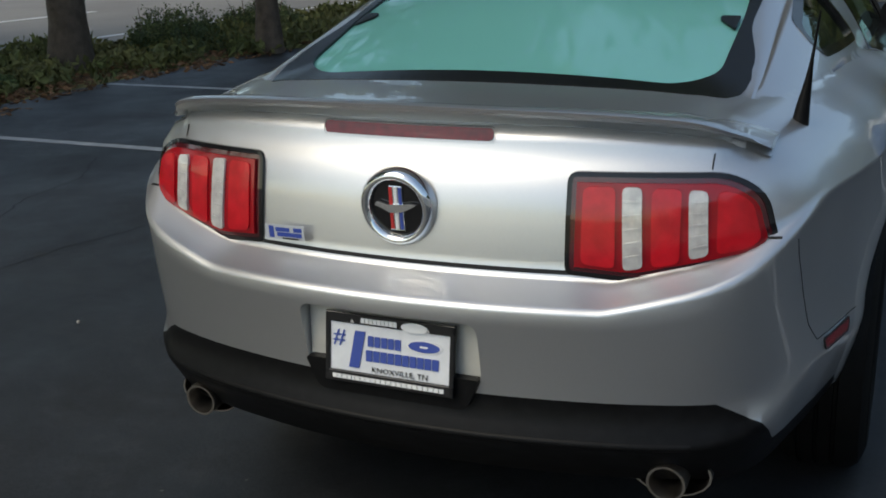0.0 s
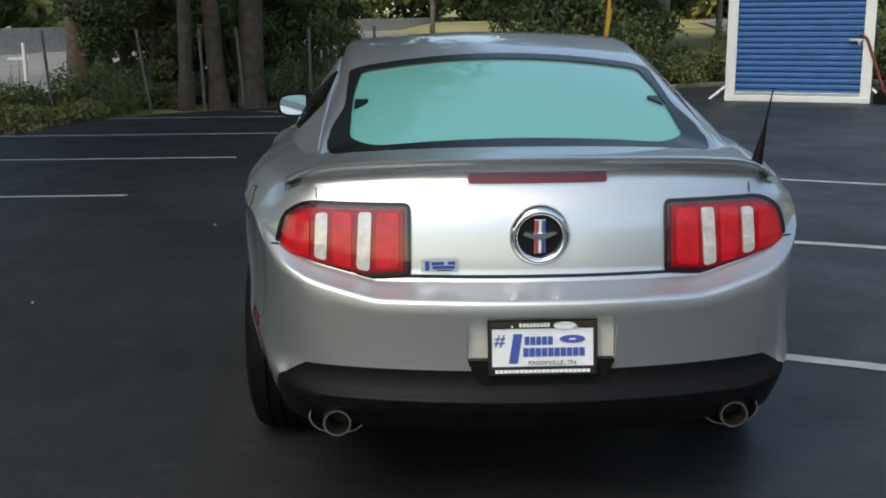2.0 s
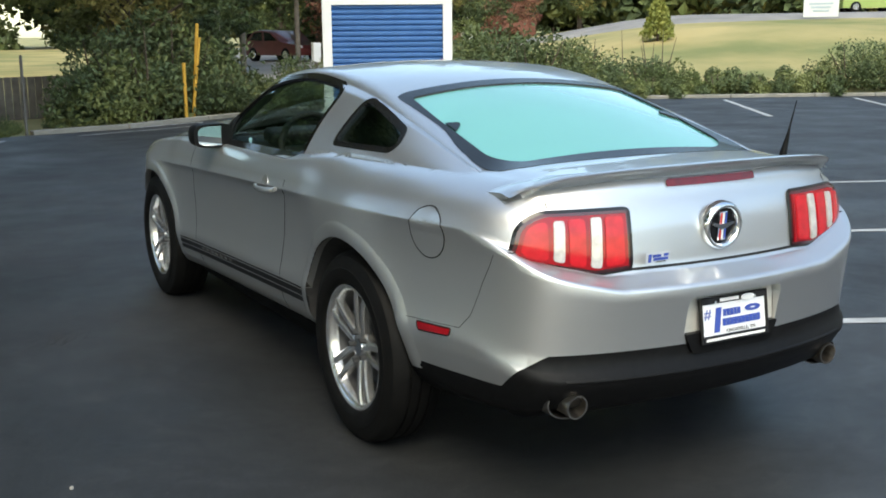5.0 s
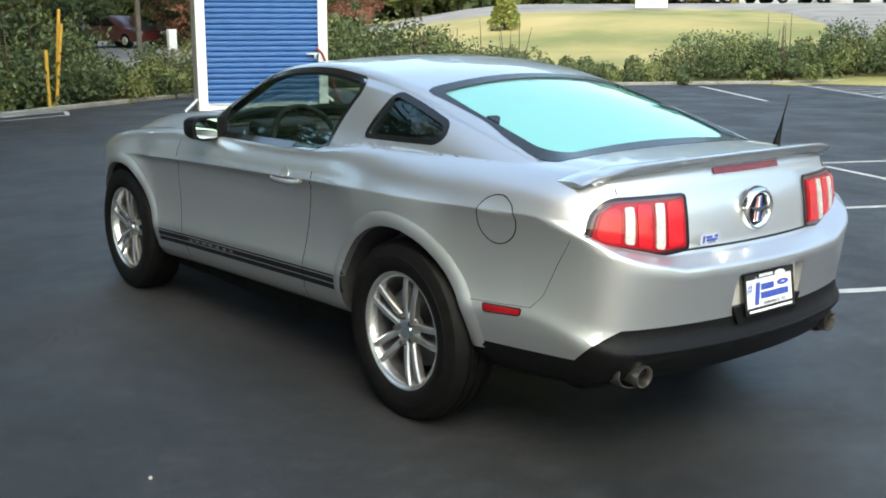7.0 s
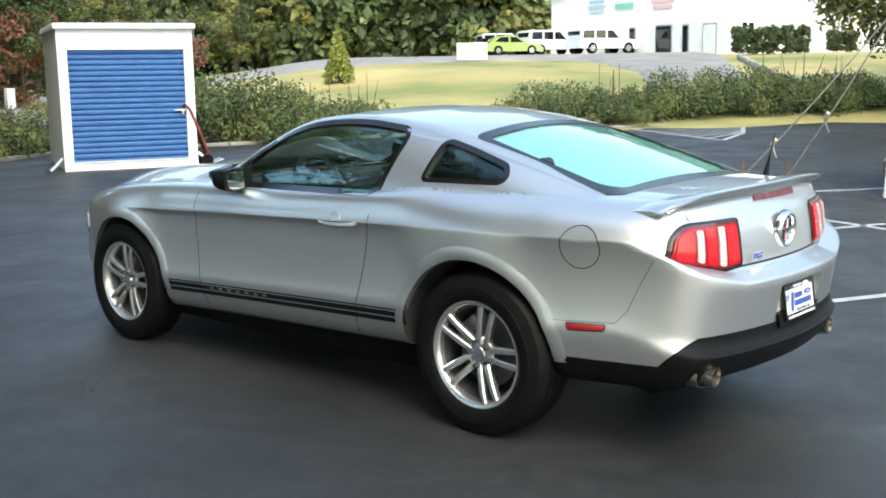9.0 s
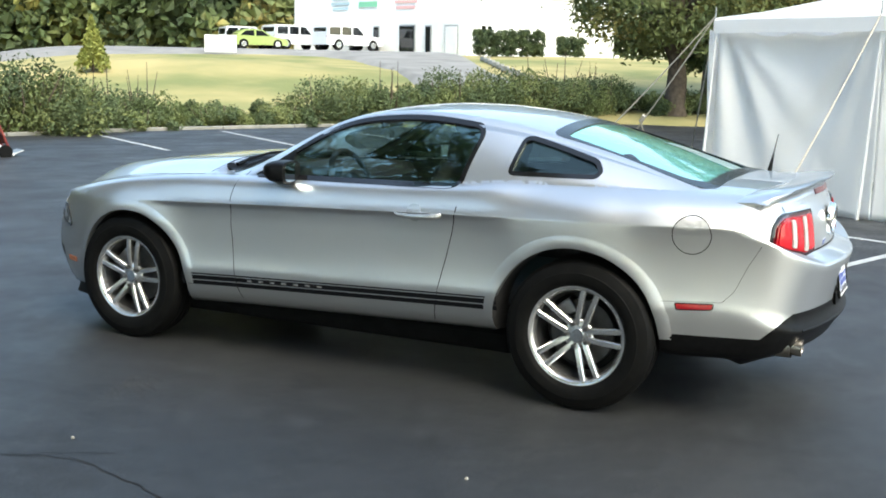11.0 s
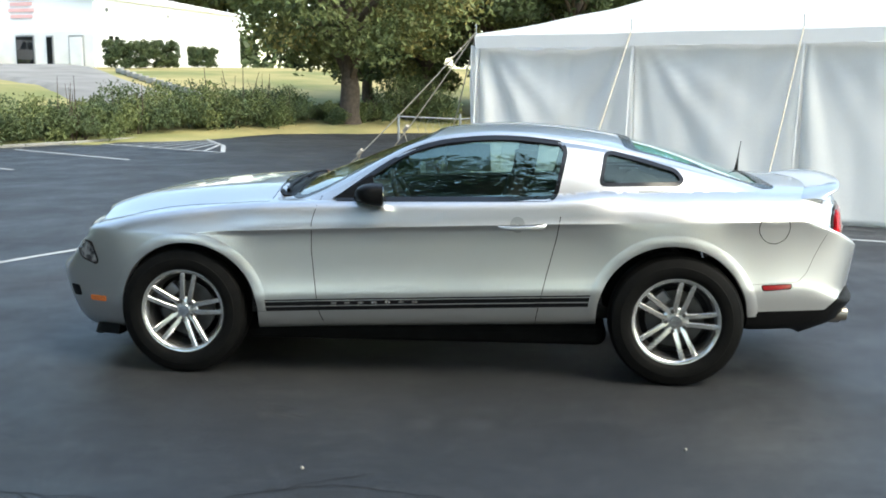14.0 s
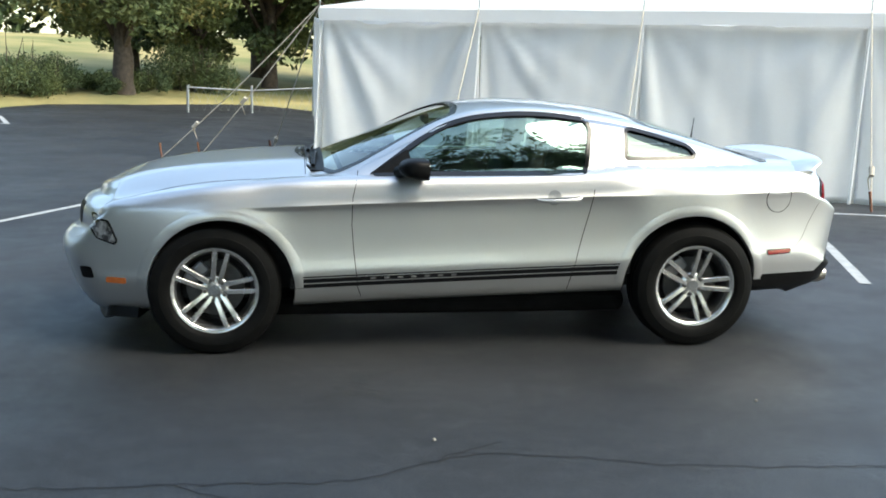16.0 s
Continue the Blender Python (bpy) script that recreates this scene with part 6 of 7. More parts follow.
def tree(label, trunk_h, trunk_r, height, spread, seed, mats, leaf=0.16, clumps=46, count=120, low=0.3, lean=0.0, fork=False, category="tree"):
    rnd = random.Random(seed)
    ob = thing("tree", label, category)
    bm = bmesh.new()
    top = Vector((lean, 0, trunk_h))
    add_tube(bm, [(0, 0, -0.25), (0.02, 0, 0.0), (lean * 0.2, 0.02, trunk_h * 0.3), (lean * 0.6, -0.03, trunk_h * 0.7), top, top + Vector((0.05, 0.05, (height - trunk_h) * 0.55))], [trunk_r * 1.7, trunk_r * 1.3, trunk_r, trunk_r * 0.92, trunk_r * 0.72, trunk_r * 0.2], 12)
    cl = []
    for i in range(clumps):
        a = rnd.uniform(0, 2 * math.pi)
        zt = rnd.uniform(low, 1.0)
        z = height * zt
        k = math.sin(math.pi * min(max((zt - low) / (1.04 - low), 0.06), 1)) ** 0.55
        rr = spread * k * math.sqrt(rnd.uniform(0.05, 1))
        e = Vector((lean + rr * math.cos(a), rr * math.sin(a), z))
        s = rnd.uniform(0.10, 0.21) * (spread + 1.5)
        cl.append((*e, s, s, s * rnd.uniform(0.5, 0.8)))
        if i % 3 == 0:
            b = Vector((lean * 0.8, 0, min(z * 0.55, trunk_h + (height - trunk_h) * 0.4)))
            mid = b.lerp(e, 0.5) + Vector((0, 0, 0.12 * height * rnd.uniform(-0.3, 1)))
            add_tube(bm, [b, mid, e], [trunk_r * 0.38, trunk_r * 0.22, trunk_r * 0.06], 6)
    part("trunk", bm, BARK, ob, "", 60)
    crown = new("crown", leaf_mesh("crown", cl, count, leaf, seed, mats))
    crown.parent = ob
    return ob


def bush(label, w, d, h, seed, mats, leaf=0.038, clumps=28, count=330, twigs=0, category="bush"):
    rnd = random.Random(seed)
    ob = thing("bush", label, category)
    cl = []
    for i in range(clumps):
        x, y = rnd.uniform(-w, w) * 0.82, rnd.uniform(-d, d) * 0.8
        top = h * (1 - 0.45 * (x / w) ** 2) * rnd.uniform(0.65, 1.05)
        z = rnd.uniform(0.12, 0.80) * top
        s = rnd.uniform(0.20, 0.34) * h
        cl.append((x, y, z, s * 1.3, s * 1.2, s))
    me = leaf_mesh("leaves", cl, count, leaf, seed, mats)
    lv = new("leaves", me)
    lv.parent = ob
    bm = bmesh.new()
    for i in range(10 + twigs):
        x, y = rnd.uniform(-w, w) * 0.7, rnd.uniform(-d, d) * 0.6
        up = h * (rnd.uniform(0.6, 0.9) if i < 10 else rnd.uniform(1.15, 1.6))
        add_tube(bm, [(x * 0.6, y * 0.6, -0.05), (x * 0.8, y, up * 0.5), (x + rnd.uniform(-0.15, 0.15), y, up)], [0.022, 0.014, 0.005], 5)
    part("stem", bm, BARK, ob, "", 60)
    return ob


def put(ob, x, y, z, spin, k=1.0, copy=True):
    m = Matrix.Translation((x, y, z)) @ Matrix.Rotation(radians(spin), 4, "Z")
    if copy:
        c = copy_thing(ob, m)
        c.scale = (k, k, k)
        return c
    ob.matrix_basis = m @ Matrix.Scale(k, 4)
    return ob


# hedge of shrubs on the bank
b1 = bush("dense dark green shrub on the grass bank", 1.35, 0.9, 1.25, 1, [SHRUB, SHRUB, LEAF])
b2 = bush("loose green shrub with tall bare shoots", 1.5, 0.8, 0.95, 2, [SHRUB, LEAF], twigs=7)
b3 = bush("low spreading green shrub on the grass bank", 1.2, 0.8, 0.6, 3, [SHRUB, LEAF, LEAF])
hedge = [(b1, 9.6, 17.0, 20, 1.15), (b1, 11.2, 16.4, 150, 1.2), (b1, 12.6, 16.0, 80, 1.0), (b3, 8.2, 17.9, 20, 1.0), (b3, 6.4, 17.6, 100, 1.2), (b3, 4.6, 16.6, 10, 1.2), (b2, 2.9, 15.8, 30, 1.1), (b3, 14.5, 15.6, 60, 1.0), (b3, 16.6, 14.8, -20, 1.0), (b2, 15.4, 16.3, 10, 1.0), (b3, 18.4, 13.9, 40, 1.0), (b1, 20.0, 13.4, -30, 0.85), (b2, 21.6, 12.4, 40, 1.0), (b1, 23.6, 11.3, 15, 0.95), (b1, 25.2, 10.3, -60, 0.95), (b2, 26.4, 9.3, -35, 1.15), (b1, 27.8, 8.2, 25, 0.8), (b3, 29.0, 7.0, 60, 1.1), (b3, 30.0, 5.6, 0, 1.2), (b1, 30.9, 4.2, 80, 1.0), (b3, 24.6, 12.4, 0, 1.3), (b3, 22.6, 13.0, 50, 1.2), (b2, 29.0, 9.0, 70, 0.9), (b3, 13.4, 16.9, 80, 1.3)]
for i, (b, x, y, spin, k) in enumerate(hedge):
    c = put(b, x, y, max(hill(x, y) - 0.06, -0.06), spin, k * (1.3 if b is b1 else 1.1))
    c["group"] = "shrubs along the lot edge"
for b, x, y in ((b1, 7.4, 19.2), (b2, 10.4, 17.9), (b3, 17.6, 15.6)):
    put(b, x, y, hill(x, y) - 0.06, 45, 1.0, False)
    b["group"] = "shrubs along the lot edge"

# large tree at the lot edge, woods about it
t1 = put(tree("broad leafy tree with a forked brown trunk", 1.9, 0.34, 9.0, 5.0, 11, [LEAF, LEAF_YELLOW, LEAF], 0.105, 84, 330, 0.27), 28.6, 6.0, 0.0, 0, 1.0, False)
t2 = tree("tall dark green woodland tree", 4.5, 0.26, 13.0, 4.2, 12, [LEAF_DARK, LEAF, LEAF_DARK], 0.14, 80, 220, 0.12)
t3 = tree("green tree with leaves turning yellow", 3.0, 0.22, 10.0, 3.6, 13, [LEAF, LEAF_YELLOW, LEAF_DARK], 0.13, 70, 210, 0.10)
put(t2, 33.5, 1.5, 0.0, 0, 1.0, False), put(t3, 35.0, 6.5, 0.6, 0, 0.9, False)
spots = [(t2, 31.5, -1.5, 60, 0.9), (t2, 36.0, -2.0, 200, 1.0), (t3, 33.2, 4.0, 90, 0.75), (t2, 38.5, 2.0, 10, 1.1), (t3, 37.5, -6, 40, 1.0), (t2, 33.5, -6.5, 140, 0.9),
         (t2, -4.6, 15.2, 0, 0.72), (t2, -3.6, 15.9, 90, 0.8), (t2, -6.6, 17.8, 120, 0.8), (t2, -3.8, 19.5, 20, 0.95), (t3, 3.6, 19.0, 80, 0.62), (t3, 2.8, 17.4, 10, 0.55), (t3, 5.2, 21.5, 160, 0.7), (t2, 8.6, 34.0, 60, 1.0), (t2, 6.0, 31.0, 220, 1.0), (t3, 9.5, 37.0, 30, 1.1), (t2, 9.0, 42, 0, 1.1), (t2, 17.5, 42.0, 100, 1.0), (t3, 20.5, 45.5, 10, 0.9), (t2, 27.0, 60.0, 10, 1.0), (t3, 33.0, 66.0, 130, 1.0), (t3, 31.0, 54.0, 40, 0.8), (t2, 24.0, 64.0, 300, 1.1), (t3, 37.0, 60.0, 10, 0.8), (t3, 50.0, 66.0, 200, 0.9)]
for b, x, y, spin, k in spots:
    c = put(b, x, y, hill(x, y) - 0.05, spin, k)
    c["group"] = "woodland trees"

# unseen trees west of the lot, added for shade and dark reflections
for x, y, spin, k in ((-11.5, -9.0, 30, 0.8), (-12.0, -3.5, 100, 0.85), (-11.8, 1.0, 240, 0.8)):
    c = put(t2, x, y, -0.05, spin, k)
    c["group"] = "woodland trees"
# dark thicket under the trunks, and a rust-red shrub by the side street
for i, (x, y, k) in enumerate(((-5.4, 14.9, 0.34), (-4.7, 14.2, 0.36), (-4.0, 14.6, 0.40), (-3.3, 14.1, 0.33), (-2.7, 14.8, 0.38), (-2.0, 14.6, 0.28), (-3.5, 15.8, 0.5), (-4.9, 16.3, 0.5))):
    c = put(t2, x, y, -0.5 * k, i * 77, k)
    c["group"] = "thicket by the road"
rust = put(tree("rust-red shrub turning in autumn", 0.5, 0.10, 4.2, 2.6, 18, [LEAF_RUST, LEAF_RUST, LEAF_DARK], 0.11, 44, 150, 0.05, category="shrub"), 18.5, 40.0, hill(18.5, 40.0) - 0.05, 0, 1.0, False)
c = put(rust, 30.5, 46.0, hill(30.5, 46.0) - 0.05, 70, 0.75)
# bare trunks and poles by the road; last two trees unseen, added for shade
for x, y, r, h, lean in ((-7.1, 4.4, 0.19, 8, 0.1), (-5.85, 6.2, 0.13, 8, -0.1), (-6.1, 14.5, 0.24, 8, 0.2), (-3.85, 12.5, 0.11, 6, 0.15), (-3.35, 12.7, 0.14, 7, -0.3), (-2.85, 12.9, 0.20, 7, 0.2), (-8.6, 0.5, 0.2, 8, 0.2), (-8.9, -4.5, 0.22, 8, -0.2)):
    bm = bmesh.new()
    add_tube(bm, [(0, 0, -0.2), (0, 0, 0), (lean * 0.1, 0.02, 0.5), (lean * 0.5, 0, h * 0.5), (lean, 0, h)], [r * 1.6, r * 1.35, r, r * 0.9, r * 0.7], 12)
    ob = thing("bare_tree", "rough brown tree trunk beside the lot, with added shade crown", "tree", "trunks by the road", at=Matrix.Translation((x, y, 0)))
    part("trunk", bm, BARK, ob, "", 60)
    # crowns added above the view, to shade the lot and its reflections
    cl = [(lean + random.Random(k * 7 + int(x * 10)).uniform(-2.6, 2.6), random.Random(k * 5 + 3).uniform(-2.6, 2.6), h + random.Random(k).uniform(-2.6, 5.0), 1.4, 1.4, 1.1) for k in range(30 if x < -5 else 60)]
    me = leaf_mesh("crown", cl, 150, 0.16, int(40 + x * 3), [LEAF_DARK, LEAF_DARK, LEAF])
    c = new("crown", me)
    c.parent = ob
POST_DULL = mat("dull_steel", (0.16, 0.155, 0.145), 0.7, 0.3, 0, (0.11, 0.10, 0.09), 9)
for x, y, lean in ((-7.4, 13.1, -0.10), (-4.3, 12.0, -0.16), (-3.5, 12.2, -0.03), (-2.9, 12.4, -0.08), (-1.85, 12.7, 0.0), (-0.8, 13.0, 0.0), (0.15, 13.3, 0.0), (-5.7, 11.6, -0.08)):
    ob = tagged(part("fence_post", tube([(x, y, -0.1), (x + lean, y, 1.25)], 0.024, 8), POST_DULL, None, "thin leaning metal fence post", 60), category="post", group="old fence posts")
ob = thing("marker_post", "white marker post beside the road", "post", at=Matrix.Translation((-7.05, 14.5, 0)))
part("post", tube([(0, 0, -0.1), (0, 0, 1.0)], 0.04, 8), WHITE_METAL, ob)
part("cross_bar", box((0.36, 0.03, 0.05), pose(-0.12, 0, 0.72), 0.008), WHITE_METAL, ob)
# undergrowth on the bank
for i, (x, y, k) in enumerate(((-7.2, 6.2, 0.5), (-7.5, 8.6, 0.45), (-7.1, 3.0, 0.5), (-5.2, 12.4, 0.7), (-6.5, 11.8, 0.6), (-3.9, 13.6, 0.9), (-2.0, 13.6, 0.7), (-0.4, 14.2, 0.4), (1.2, 14.8, 0.45), (2.7, 16.0, 1.6), (3.6, 16.9, 1.4), (4.4, 18.0, 0.8), (5.4, 18.9, 0.5))):
    c = put((b1, b2, b3)[i % 3], x, y, -0.06, i * 47, k)
    c["group"] = "undergrowth by the road"
# wooden board fence among the trees
fence = thing("board_fence", "weathered grey wooden board fence under trees", "fence", at=Matrix.Translation((-4.0, 16.4, 0)))
board_mesh = None
for i in range(62):
    x = i * 0.15
    bm = box((0.135, 0.022, 0.95), pose(x, 0.28 * x + 0.01 * (i % 3), 0.30), 0.004, 1) if board_mesh is None else None
    if bm:
        ob = part("board", bm, WOOD_GREY, fence)
        board_mesh = ob.data
    else:
        ob = new("board", board_mesh)
        ob.parent = fence
        ob.matrix_basis = Matrix.Translation((x, 0.28 * x + 0.01 * (i % 3), 0.03 * noise.noise((i, 1, 1))))
# wire fence by the tent
wf = thing("wire_fence", "low galvanised chain-link fence at the lot edge", "fence", at=Matrix.Translation((22.5, 3.5, 0)))
d = Vector((0.75, -3.3))
for k in range(4):
    p = d * (k / 2)
    part("post", tube([(p.x, p.y, -0.1), (p.x, p.y, 0.72)], 0.035, 8), GALV, wf)
part("top_rail", tube([(0, 0, 0.66), (d.x / 2, d.y / 2, 0.58), (d.x, d.y, 0.66), (d.x * 1.5, d.y * 1.5, 0.66)], 0.018, 6), GALV, wf)
for k in range(24):
    p, q = d * (1.5 * k / 24), d * (1.5 * (k + 1) / 24)
    part("mesh_wire", tube([(p.x, p.y, 0.03), (q.x, q.y, 0.62)], 0.004, 4), GALV, wf)
    part("mesh_wire", tube([(q.x, q.y, 0.03), (p.x, p.y, 0.62)], 0.004, 4), GALV, wf)

# utility poles and yellow guards
for x, y, h, r in ((6.6, 23.7, 9, 0.17), (12.2, 37.7, 9, 0.13), (15.5, 40, 9, 0.12), (1.5, 58, 11, 0.14)):
    ob = thing("utility_pole", "brown wooden utility pole", "pole", "utility poles", at=Matrix.Translation((x, y, hill(x, y) - 0.06)))
    part("pole", tube([(0, 0, -0.2), (0, 0, h)], [r, r * 0.7], 12), WOOD_GREY, ob, "", 60)
    part("cross_arm", box((2.2, 0.10, 0.12), pose(0, 0, h - 0.6), 0.01), WOOD_GREY, ob)
for x, y, dx, h in ((3.12, 14.62, 0.0, 1.05), (3.30, 14.80, 0.16, 1.75), (3.26, 14.72, 0.20, 1.5)):
    ob = thing("guy_guard", "yellow plastic guard over a pole stay", "guard", "yellow stay guards", at=Matrix.Translation((x, y, 0)))
    part("guard", tube([(0, 0, -0.05), (dx * 0.5, 0.0, h * 0.5), (dx, 0, h)], 0.032, 8), YELLOW, ob, "", 60)
ob = thing("mail_box", "small white box on a post", "box", at=Matrix.Translation((8.6, 21.5, hill(8.6, 21.5) - 0.06)))
part("post", tube([(0, 0, -0.1), (0, 0, 1.0)], 0.04, 8), WOOD_GREY, ob)
part("box", box((0.22, 0.16, 0.5), pose(0, 0, 1.15), 0.02), WHITE_METAL, ob)

# conifer on the lawn
con = thing("conifer", "small pointed yellow-green conifer on the lawn", "tree", at=Matrix.Translation((24.6, 26.8, hill(24.6, 26.8) - 0.06)))
part("trunk", tube([(0, 0, -0.1), (0, 0, 1.6)], [0.06, 0.02], 6), BARK, con)
cl = []
for k in range(26):
    z = 0.12 + 1.75 * k / 26
    a, rr = k * 2.4, 0.46 * (1 - k / 26)
    cl.append((rr * math.cos(a), rr * math.sin(a), z, 0.24 * (1.1 - k / 26), 0.24 * (1.1 - k / 26), 0.26))
c = new("crown", leaf_mesh("crown", cl, 110, 0.08, 77, [mat("conifer_leaf", (0.17, 0.20, 0.04), 0.7, 0, 0, (0.27, 0.28, 0.07), 3, per_island=0.25)]))
c.parent = con

# far woods closing the view
rnd = random.Random(21)
cl = []
for i in range(1150):
    a = radians(rnd.uniform(-25, 128))
    r = rnd.uniform(96, 128)
    x, y = r * math.cos(a), r * math.sin(a)
    z0 = hill(x, y)
    cl.append((x, y, z0 + rnd.uniform(0, 1) ** 0.8 * 24, rnd.uniform(2.2, 4.2), rnd.uniform(2.2, 4.2), rnd.uniform(1.6, 3.0)))
for i in range(620):
    a = radians(rnd.uniform(36, 70))
    r = rnd.uniform(80, 92) if a < radians(50) else rnd.uniform(94, 104)
    x, y = r * math.cos(a), r * math.sin(a)
    cl.append((x, y, hill(x, y) + rnd.uniform(0, 1) * 14, rnd.uniform(1.6, 3.0), rnd.uniform(1.6, 3.0), rnd.uniform(1.4, 2.4)))
woods = new("far_woods", leaf_mesh("far_woods", cl, 260, 0.46, 21, [LEAF_DARK, LEAF, LEAF_DARK, LEAF_YELLOW, LEAF], wide=0.75))
tagged(woods, "distant mixed woods behind the buildings", "woods", kind="stuff")
cl = []
for i in range(200):
    a = radians(rnd.uniform(88, 150))
    r = rnd.uniform(40, 62)
    x, y = r * math.cos(a) - 8, r * math.sin(a)
    cl.append((x, y, rnd.uniform(0, 1) * 12, rnd.uniform(1.4, 2.6), rnd.uniform(1.4, 2.6), rnd.uniform(1.2, 2.0)))
cl = [c for c in cl if c[0] < -18 + 0.27 * c[1]]
woods = new("roadside_woods", leaf_mesh("roadside_woods", cl, 80, 0.55, 22, [LEAF_DARK, LEAF_DARK, LEAF]))
tagged(woods, "dark woods across the highway", "woods", kind="stuff")

# grass tufts and leaf litter along the near bank
cl = []
for i in range(420):
    y = rnd.uniform(-2, 13)
    x = -6.5 - 0.02 * y + rnd.uniform(-2.4, 0.25) if y < 6 else -6.0 + 0.2 * (y - 6) + rnd.uniform(-2.6, 0.1)
    cl.append((x, y, 0.06, 0.22, 0.22, 0.13))
g = new("bank_grass", leaf_mesh("bank_grass", cl, 60, 0.055, 31, [mat("bank_blade", (0.09, 0.11, 0.03), 0.8, 0, 0, (0.17, 0.15, 0.05), 1.2, 4, per_island=0.4)], -0.5))
tagged(g, "rough green grass on the road bank", "grass", kind="stuff")
cl = [(-6.25 + 0.02 * yy + (0.2 * (yy - 6) if yy > 6 else 0) + rnd.uniform(-0.5, 0.25), yy, 0.015, 0.3, 0.3, 0.015) for yy in [rnd.uniform(-1, 12) for _ in range(70)]]
g = new("leaf_litter", leaf_mesh("leaf_litter", cl, 40, 0.035, 32, [mat("dead_leaf", (0.14, 0.065, 0.03), 0.9, 0, 0, (0.22, 0.12, 0.06), 3, per_island=0.5)], 0.9))
tagged(g, "brown fallen leaves along the lot edge", "leaf litter", kind="stuff")

# ---- warehouse on the hill ----
SIDING = mat("white_siding", (0.86, 0.855, 0.84), 0.6, 0, 0, (0.82, 0.815, 0.80), 0.6)
BLOCK = mat("pale_block", (0.76, 0.76, 0.73), 0.85, 0, 0, (0.68, 0.68, 0.65), 1.2)


def warehouse():
    C, Lf, R = Vector((57.5, 27.2)), Vector((60.4, 42.5)), Vector((77.9, 24.3))
    z0 = 2.45
    ob = thing("warehouse", "long white metal warehouse over a pale block base", "building", at=Matrix.Translation((C.x, C.y, z0)))
    g, e = (Lf - C), (R - C)
    gl, el = g.length, e.length
    gu, eu = g / gl, e / el

    def at(a, b, z):
        p = gu * a + eu * b
        return Vector((p.x, p.y, z))
    mid, eave, peak = 2.15, 4.15, 5.6
    def slab(p, q, z0_, z1_, name, material, th=0.15, label=""):
        n = Vector((-(q - p).y, (q - p).x, 0)).normalized() * th
        bm = bmesh.new()
        add_loft(bm, [[Vector((v.x, v.y, h)) for v in (p, q, q + n, p + n)] for h in (z0_, z1_)])
        bmesh.ops.recalc_face_normals(bm, faces=bm.faces)
        return part(name, bm, material, ob, label)
    a0, a1, b1 = at(0, 0, 0), at(gl, 0, 0), at(0, el, 0)
    slab(a0, a1, -0.3, mid, "base_wall", BLOCK), slab(b1, a0, -0.3, mid, "base_wall", BLOCK)
    slab(b1, a0, mid, eave, "upper_wall", SIDING)
    bm = bmesh.new()
    o = Vector((gu.y, -gu.x, 0)) * 0.0
    front = [at(0, -0.06, mid), at(gl, -0.06, mid), at(gl, -0.06, eave), at(gl / 2, -0.06, peak), at(0, -0.06, eave)]
    add_loft(bm, [front, [p + Vector((eu.x, eu.y, 0)) * 0.2 for p in front]])
    bmesh.ops.recalc_face_normals(bm, faces=bm.faces)
    part("gable_wall", bm, SIDING, ob)
    for s in (0, 1):
        bm = bmesh.new()
        x0, x1 = (-0.3, gl / 2) if s == 0 else (gl + 0.3, gl / 2)
        add_loft(bm, [[at(x0, b, eave - 0.02), at(x1, b, peak + 0.08), at(x1, b, peak + 0.22), at(x0, b, eave + 0.12)] for b in (-0.4, el + 0.4)])
        bmesh.ops.recalc_face_normals(bm, faces=bm.faces)
        part("roof", bm, SIDING, ob)
    for a, w, h, dark in ((1.2, 0.9, 1.9, 0), (3.1, 0.35, 1.9, 0), (4.9, 1.2, 1.95, 1), (7.6, 0.4, 1.9, 0), (9.8, 0.45, 1.5, 0), (12.0, 0.5, 1.3, 0)):
        d = part("door", box((w, 0.08, h), Matrix.Translation(at(a, -0.24, h / 2 - 0.1)) @ Matrix.Rotation(math.atan2(gu.y, gu.x), 4, "Z"), 0.01), DARK_GLASS if dark or w < 0.5 else WHITE_METAL, ob)
        part("door_frame", box((w + 0.16, 0.05, h + 0.1), Matrix.Translation(at(a, -0.20, h / 2 - 0.05)) @ Matrix.Rotation(math.atan2(gu.y, gu.x), 4, "Z"), 0.01), GALV, d)
    GREEN = mat("sign_green", (0.20, 0.50, 0.32), 0.5)
    PALE = mat("sign_pale", (0.70, 0.72, 0.74), 0.5)
    TEAL = mat("sign_teal", (0.40, 0.52, 0.58), 0.5)
    PINK = mat("sign_red", (0.72, 0.42, 0.40), 0.5)
    rot = Matrix.Rotation(math.atan2(gu.y, gu.x), 4, "Z")
    for a, w, z, h, mt, rows in ((8.8, 1.8, 3.6, 1.35, TEAL, 4), (2.9, 2.0, 3.65, 1.5, PINK, 4)):
        for r in range(rows):
            part("sign_bar", box((w * (0.95 - 0.15 * (r % 2)), 0.04, h * 0.13), Matrix.Translation(at(a + 2.2, -0.12, z + h / 2 - h * (r + 0.5) / rows)) @ rot), mt, ob)
    sg = part("sign_board", box((1.7, 0.06, 1.25), Matrix.Translation(at(8.4, -0.12, 3.75)) @ rot, 0.01), PALE, ob, "pale sign board with a green band")
    part("sign_band", box((1.68, 0.04, 0.35), Matrix.Translation(at(8.4, -0.16, 3.35)) @ rot), GREEN, sg)
    part("sign_bar", box((1.1, 0.04, 0.28), Matrix.Translation(at(8.4, -0.16, 3.95)) @ rot), TEAL, sg)
    for b in (1.2, 9.0):
        part("lamp", box((0.35, 0.2, 0.2), Matrix.Translation(at(-0.1, b, 3.5))), GALV, ob)
